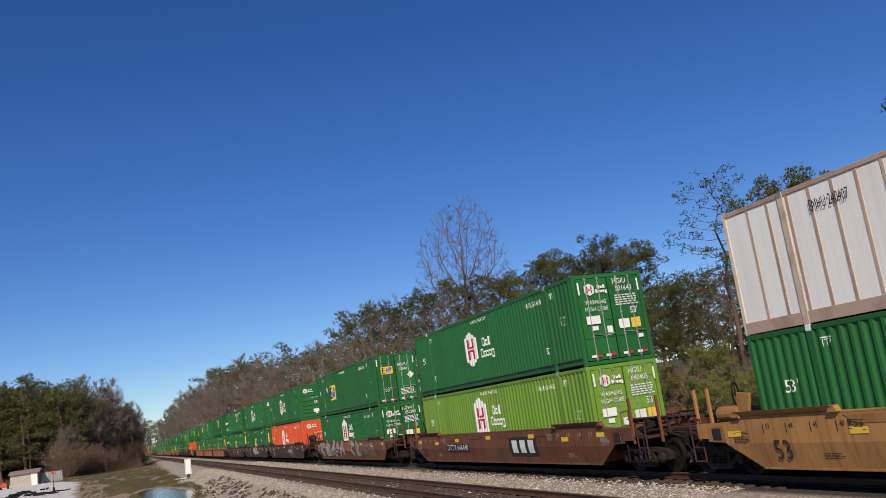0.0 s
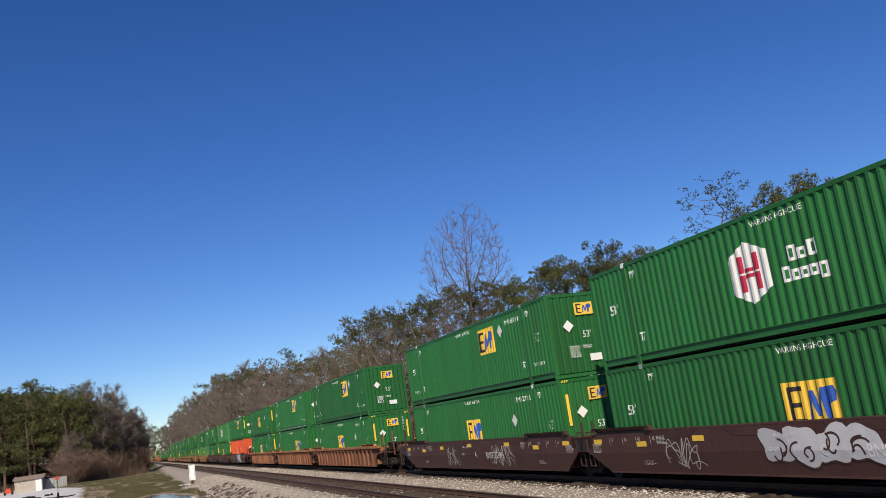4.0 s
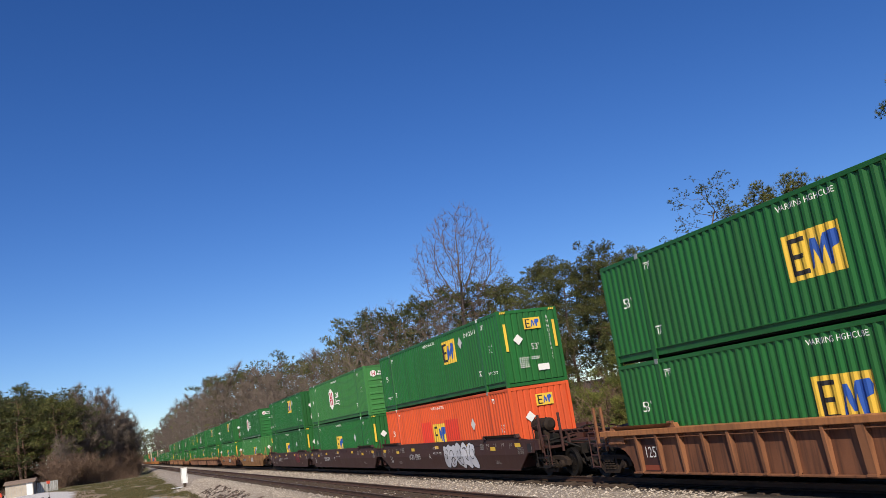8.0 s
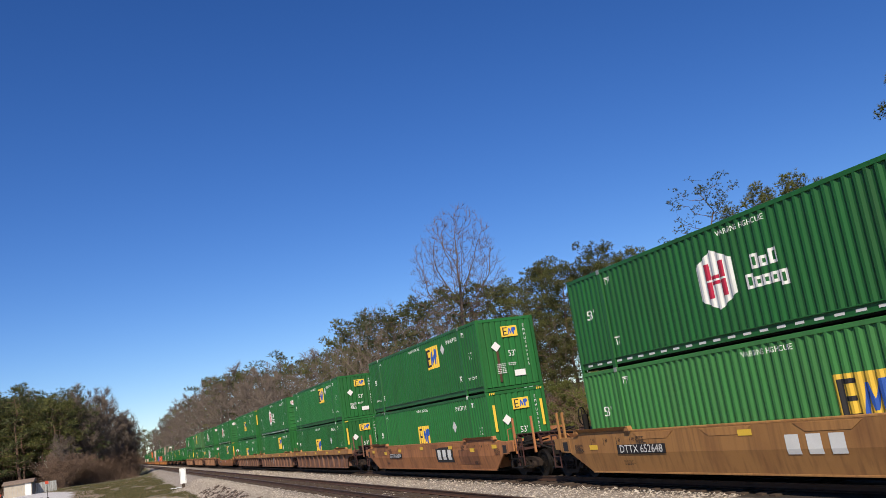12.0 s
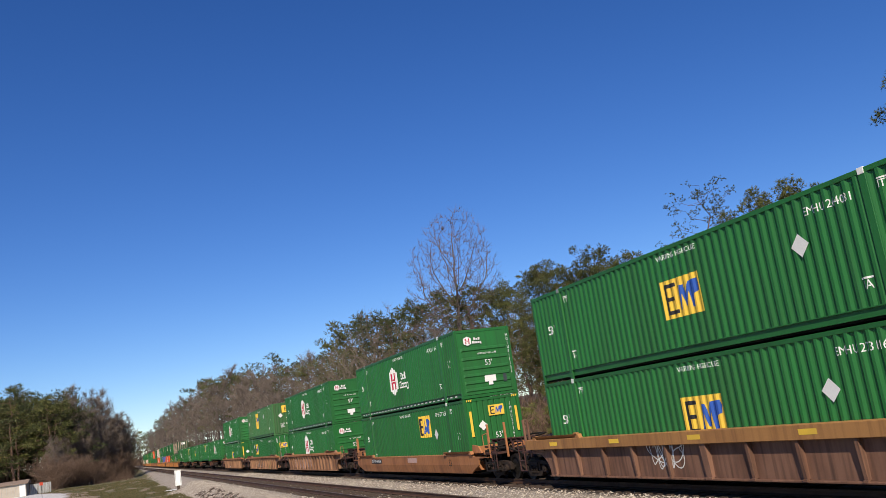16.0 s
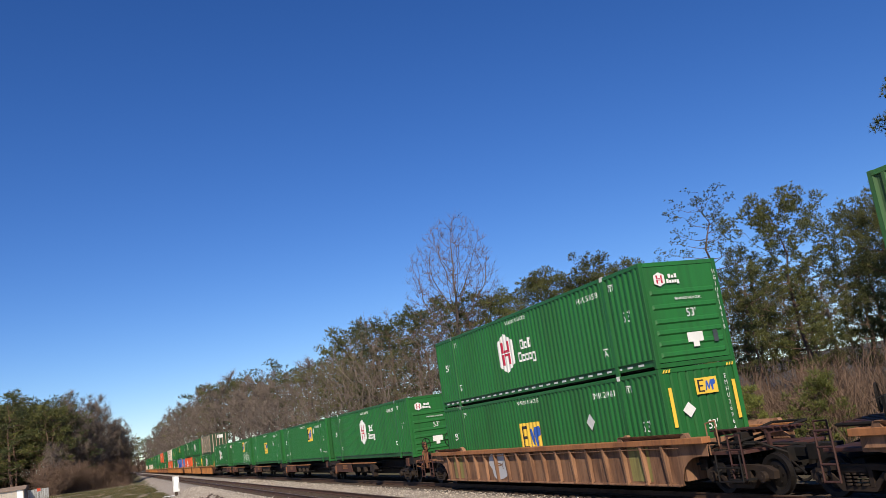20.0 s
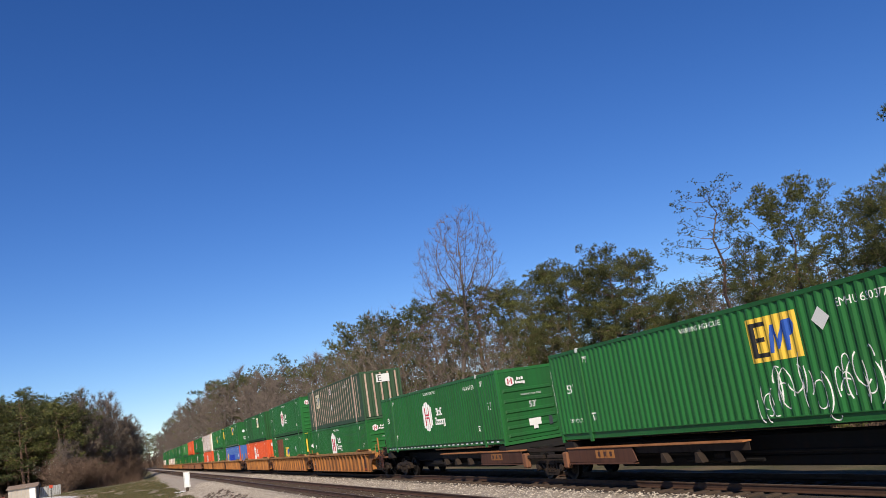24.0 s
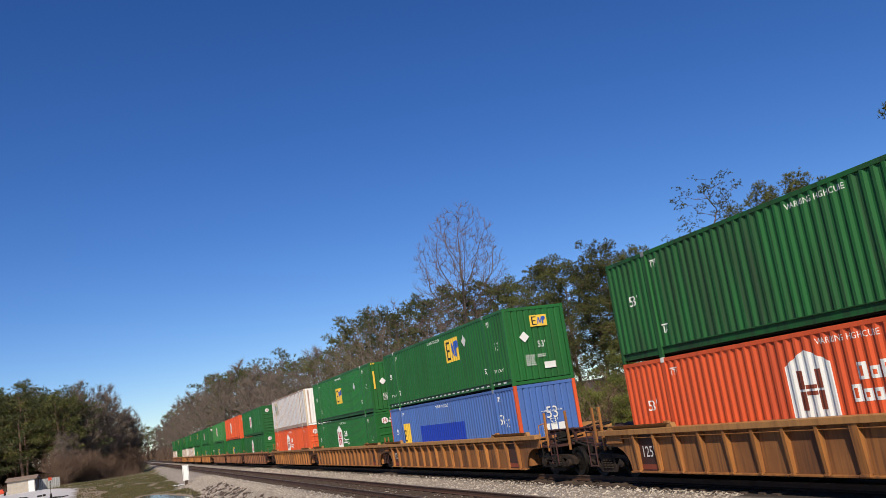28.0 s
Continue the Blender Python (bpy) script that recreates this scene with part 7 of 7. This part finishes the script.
# 22 to 26: spine cars with single containers
for k, f in enumerate((-464.7, -482.6, -500.5, -518.8, -539.6)):
    S = c(f)
    ride(spine_car("dark brown low spine car carrying one container", k == 0, k == 4, 9.6), S, 0.0)
    if k in (0, 4):
        hexa(S, FLAT, dash=k == 4, where=0.0, serial="HGIU 685521")
    else:
        def spray(thing, s, f):
            for q in range(15):
                decal("sprayed_line", ("f4", q), curls(70 + q, 1.9 + (q % 9) * 0.58 + 0.2 * (q // 9), 0.72 + 0.14 * (q % 3), 0.7, 1.5, 0.014), WHITE, thing, s, label="white sprayed scribble")
        pan(S, FLAT, serial="EMHU 650377", where=(0.05 if k == 2 else 2.55), extra=spray if k == 3 else None)
# 27 to 32: ribbed cars, yellow brown
for k, f in enumerate((-559.6, -579.4, -599.2, -622.9, -642.2, -662.0)):
    S = c(f)
    car(S, "yellow brown articulated well car with ribbed sides", GOLD_RIB, True, front=k % 3 == 0, rear=k % 3 == 2, brake=k % 3 == 0, marks=[("text", -7.42, 0.80, "125'", 0.42)])
    if k == 0:
        def small_signs(thing, s, f):
            decal("side_sign", "gsg", rect(-0.28, 2.38, 0.26, 0.20), WHITE, thing, s, True, 0.016, label="small white sign with red bars")
            for q in (2.46, 2.32):
                decal("sign_bar", ("gsb", q), rect(-0.28, q, 0.19, 0.035), MAROON, thing, s, True, 0.02)
            decal("diamond", "gsd", diamond(-0.28, 1.28, 0.24), WHITE, thing, s, True, 0.016)
            tagged(decal("serial", "gss", say("EMHU 243", 0.25, 4.05, 2.38), WHITE, thing, s, True, 0.016), kind="stuff")
        ride(container("weathered grey-green container with rusty posts", GREY_GREEN, "pale", "waves", where=-4.55, extra=small_signs), S, UP)
        hexa(S, DOWN)
    elif k == 1:
        def patch(thing, s, f):
            decal("repair_patch", "rp", rect(-3.55, 1.5, 1.55, 1.2), BROWN, thing, s, label="brown repainted patch")
        hexa(S)
        pan(S, DOWN, extra=patch, yellow=True, label="green container with brown patch and yellow panel")
    elif k == 2:
        ride(container("stained dark green container with a bleached logo panel", DIRTY_GREEN, "pale", "waves", where=2.7), S, UP)
        hexa(S, DOWN, body=ORANGE, end="waves", where=-0.55, label="orange corrugated container with white house emblem")
    elif k == 3:
        def blue_bits(thing, s, f):
            decal("blue_panel", "bp", rect(-0.34, 1.35, 3.0, 0.5), DEEP_BLUE, thing, s, label="deep blue painted panel")
            decal("logo_panel", "blp", rect(-5.4, 1.45, 0.55, 0.6), YELLOW, thing, s, label="yellow logo panel")
            decal("logo_black", "blb", panel_black(-5.4, 1.45, 0.8), BLACK, thing, s, lift=0.008)
            decal("lettering", "bf53", say("53", 0.62, 0.1, 1.75), WHITE, thing, f, True, turn=FRONT, label="white lettering")
            for q in (-0.22, 0.1, 0.42):
                decal("painted_block", ("bfb", q), rect(q, 1.2, 0.13, 0.17), WHITE, thing, f, True, turn=FRONT)
            decal("lettering", "b53", say("53", 0.55, 6.6, 1.7), WHITE, thing, s, label="white lettering")
        pan(S, dash=True, where=2.4)
        ride(container("blue corrugated container with orange corner posts", BLUE, None, "waves", extra=blue_bits), S, DOWN)
    elif k == 4:
        pan(S, where=0.05, yellow=True)
        hexa(S, DOWN)
    else:
        ride(container("white panelled container with bare metal posts", WHITE_SIDE, "pale", "waves", where=-5.5), S, UP)
        hexa(S, DOWN, body=ORANGE, label="orange corrugated container with white house emblem")
# the tail of the train, seen far off only
TAIL = ((-685.3, 0, "h", "h"), (-705.0, 0, "o", "p"), (-724.8, 0, "l", "p"), (-748.5, 1, "h", "p"), (-768.3, 1, "p", "p"), (-788.0, 1, "p", "w"), (-811.6, 1, "p", "w"), (-835.0, 0, "p", "p"), (-858.6, 0, "p", "w"))
for f, tone, a, b in TAIL:
    S = c(f)
    car(S, "well car with ribbed sides near the train's end", GOLD_RIB if tone else RUST_RIB, True, front=False, rear=False, near=False, ribcount=12)
    for z, kind in ((UP, a), (DOWN, b)):
        if kind in "hol":
            hexa(S, z, near=False, body={"h": GREEN, "o": ORANGE, "l": LIGHT_GREEN}[kind], label={"h": DARK_G, "o": "orange corrugated container with white emblem", "l": "faded green corrugated container with white emblem"}[kind])
        elif kind == "p":
            pan(S, z, near=False)
        else:
            ride(container("white panelled container with bare metal posts", WHITE_SIDE, None, "waves", near=False), S, z)

# sleepers
SLEEPER = finish("sleeper", box(bmesh.new(), -0.11, 0.11, -1.3, 1.3, -0.35, -0.175), TIE_WOOD, 0.01)
for t in tracks:
    for k in range(80):
        child("sleeper", SLEEPER, t, (-16 - k * 0.53 + 0.05 * math.sin(k * 2.3), 0.04 * math.sin(k * 1.7), 0.012 * math.sin(k * 3.1)))
    v, f = [], []
    for k in range(80, 700):
        x = -16 - k * 0.53
        i = len(v)
        v += [(x + a, b, z) for a in (-0.11, 0.11) for b in (-1.3, 1.3) for z in (-0.35, -0.175)]
        f += [tuple(i + j for j in q) for q in ((0, 1, 3, 2), (4, 6, 7, 5), (0, 4, 5, 1), (2, 3, 7, 6), (1, 5, 7, 3))]
    tagged(child("far_sleepers", raw("far_sleepers", v, f, TIE_WOOD), t), kind="stuff")


def motions():
    """The train rolls past at a steady pace, and its wheels turn."""
    for thing, s, z in MOVING:
        walk(thing, [(0.0, pose(s, TRAIN_Y, z)), (CLIP, pose(s + SPEED * CLIP, TRAIN_Y, z))])
    step = 1.0 / FPS
    first = {}
    for w, y in WHEELS:
        if y not in first:
            walk(w, [(k * step, pose(0, y, 0, 0, math.degrees(SPEED / WHEEL_R) * k * step, 0)) for k in range(int(CLIP * FPS) + 1)])
            first[y] = w
            continue
        w.rotation_mode = "QUATERNION"
        keys = w.animation_data_create()
        keys.action = first[y].animation_data.action
        keys.action_slot = first[y].animation_data.action_slot


motions()
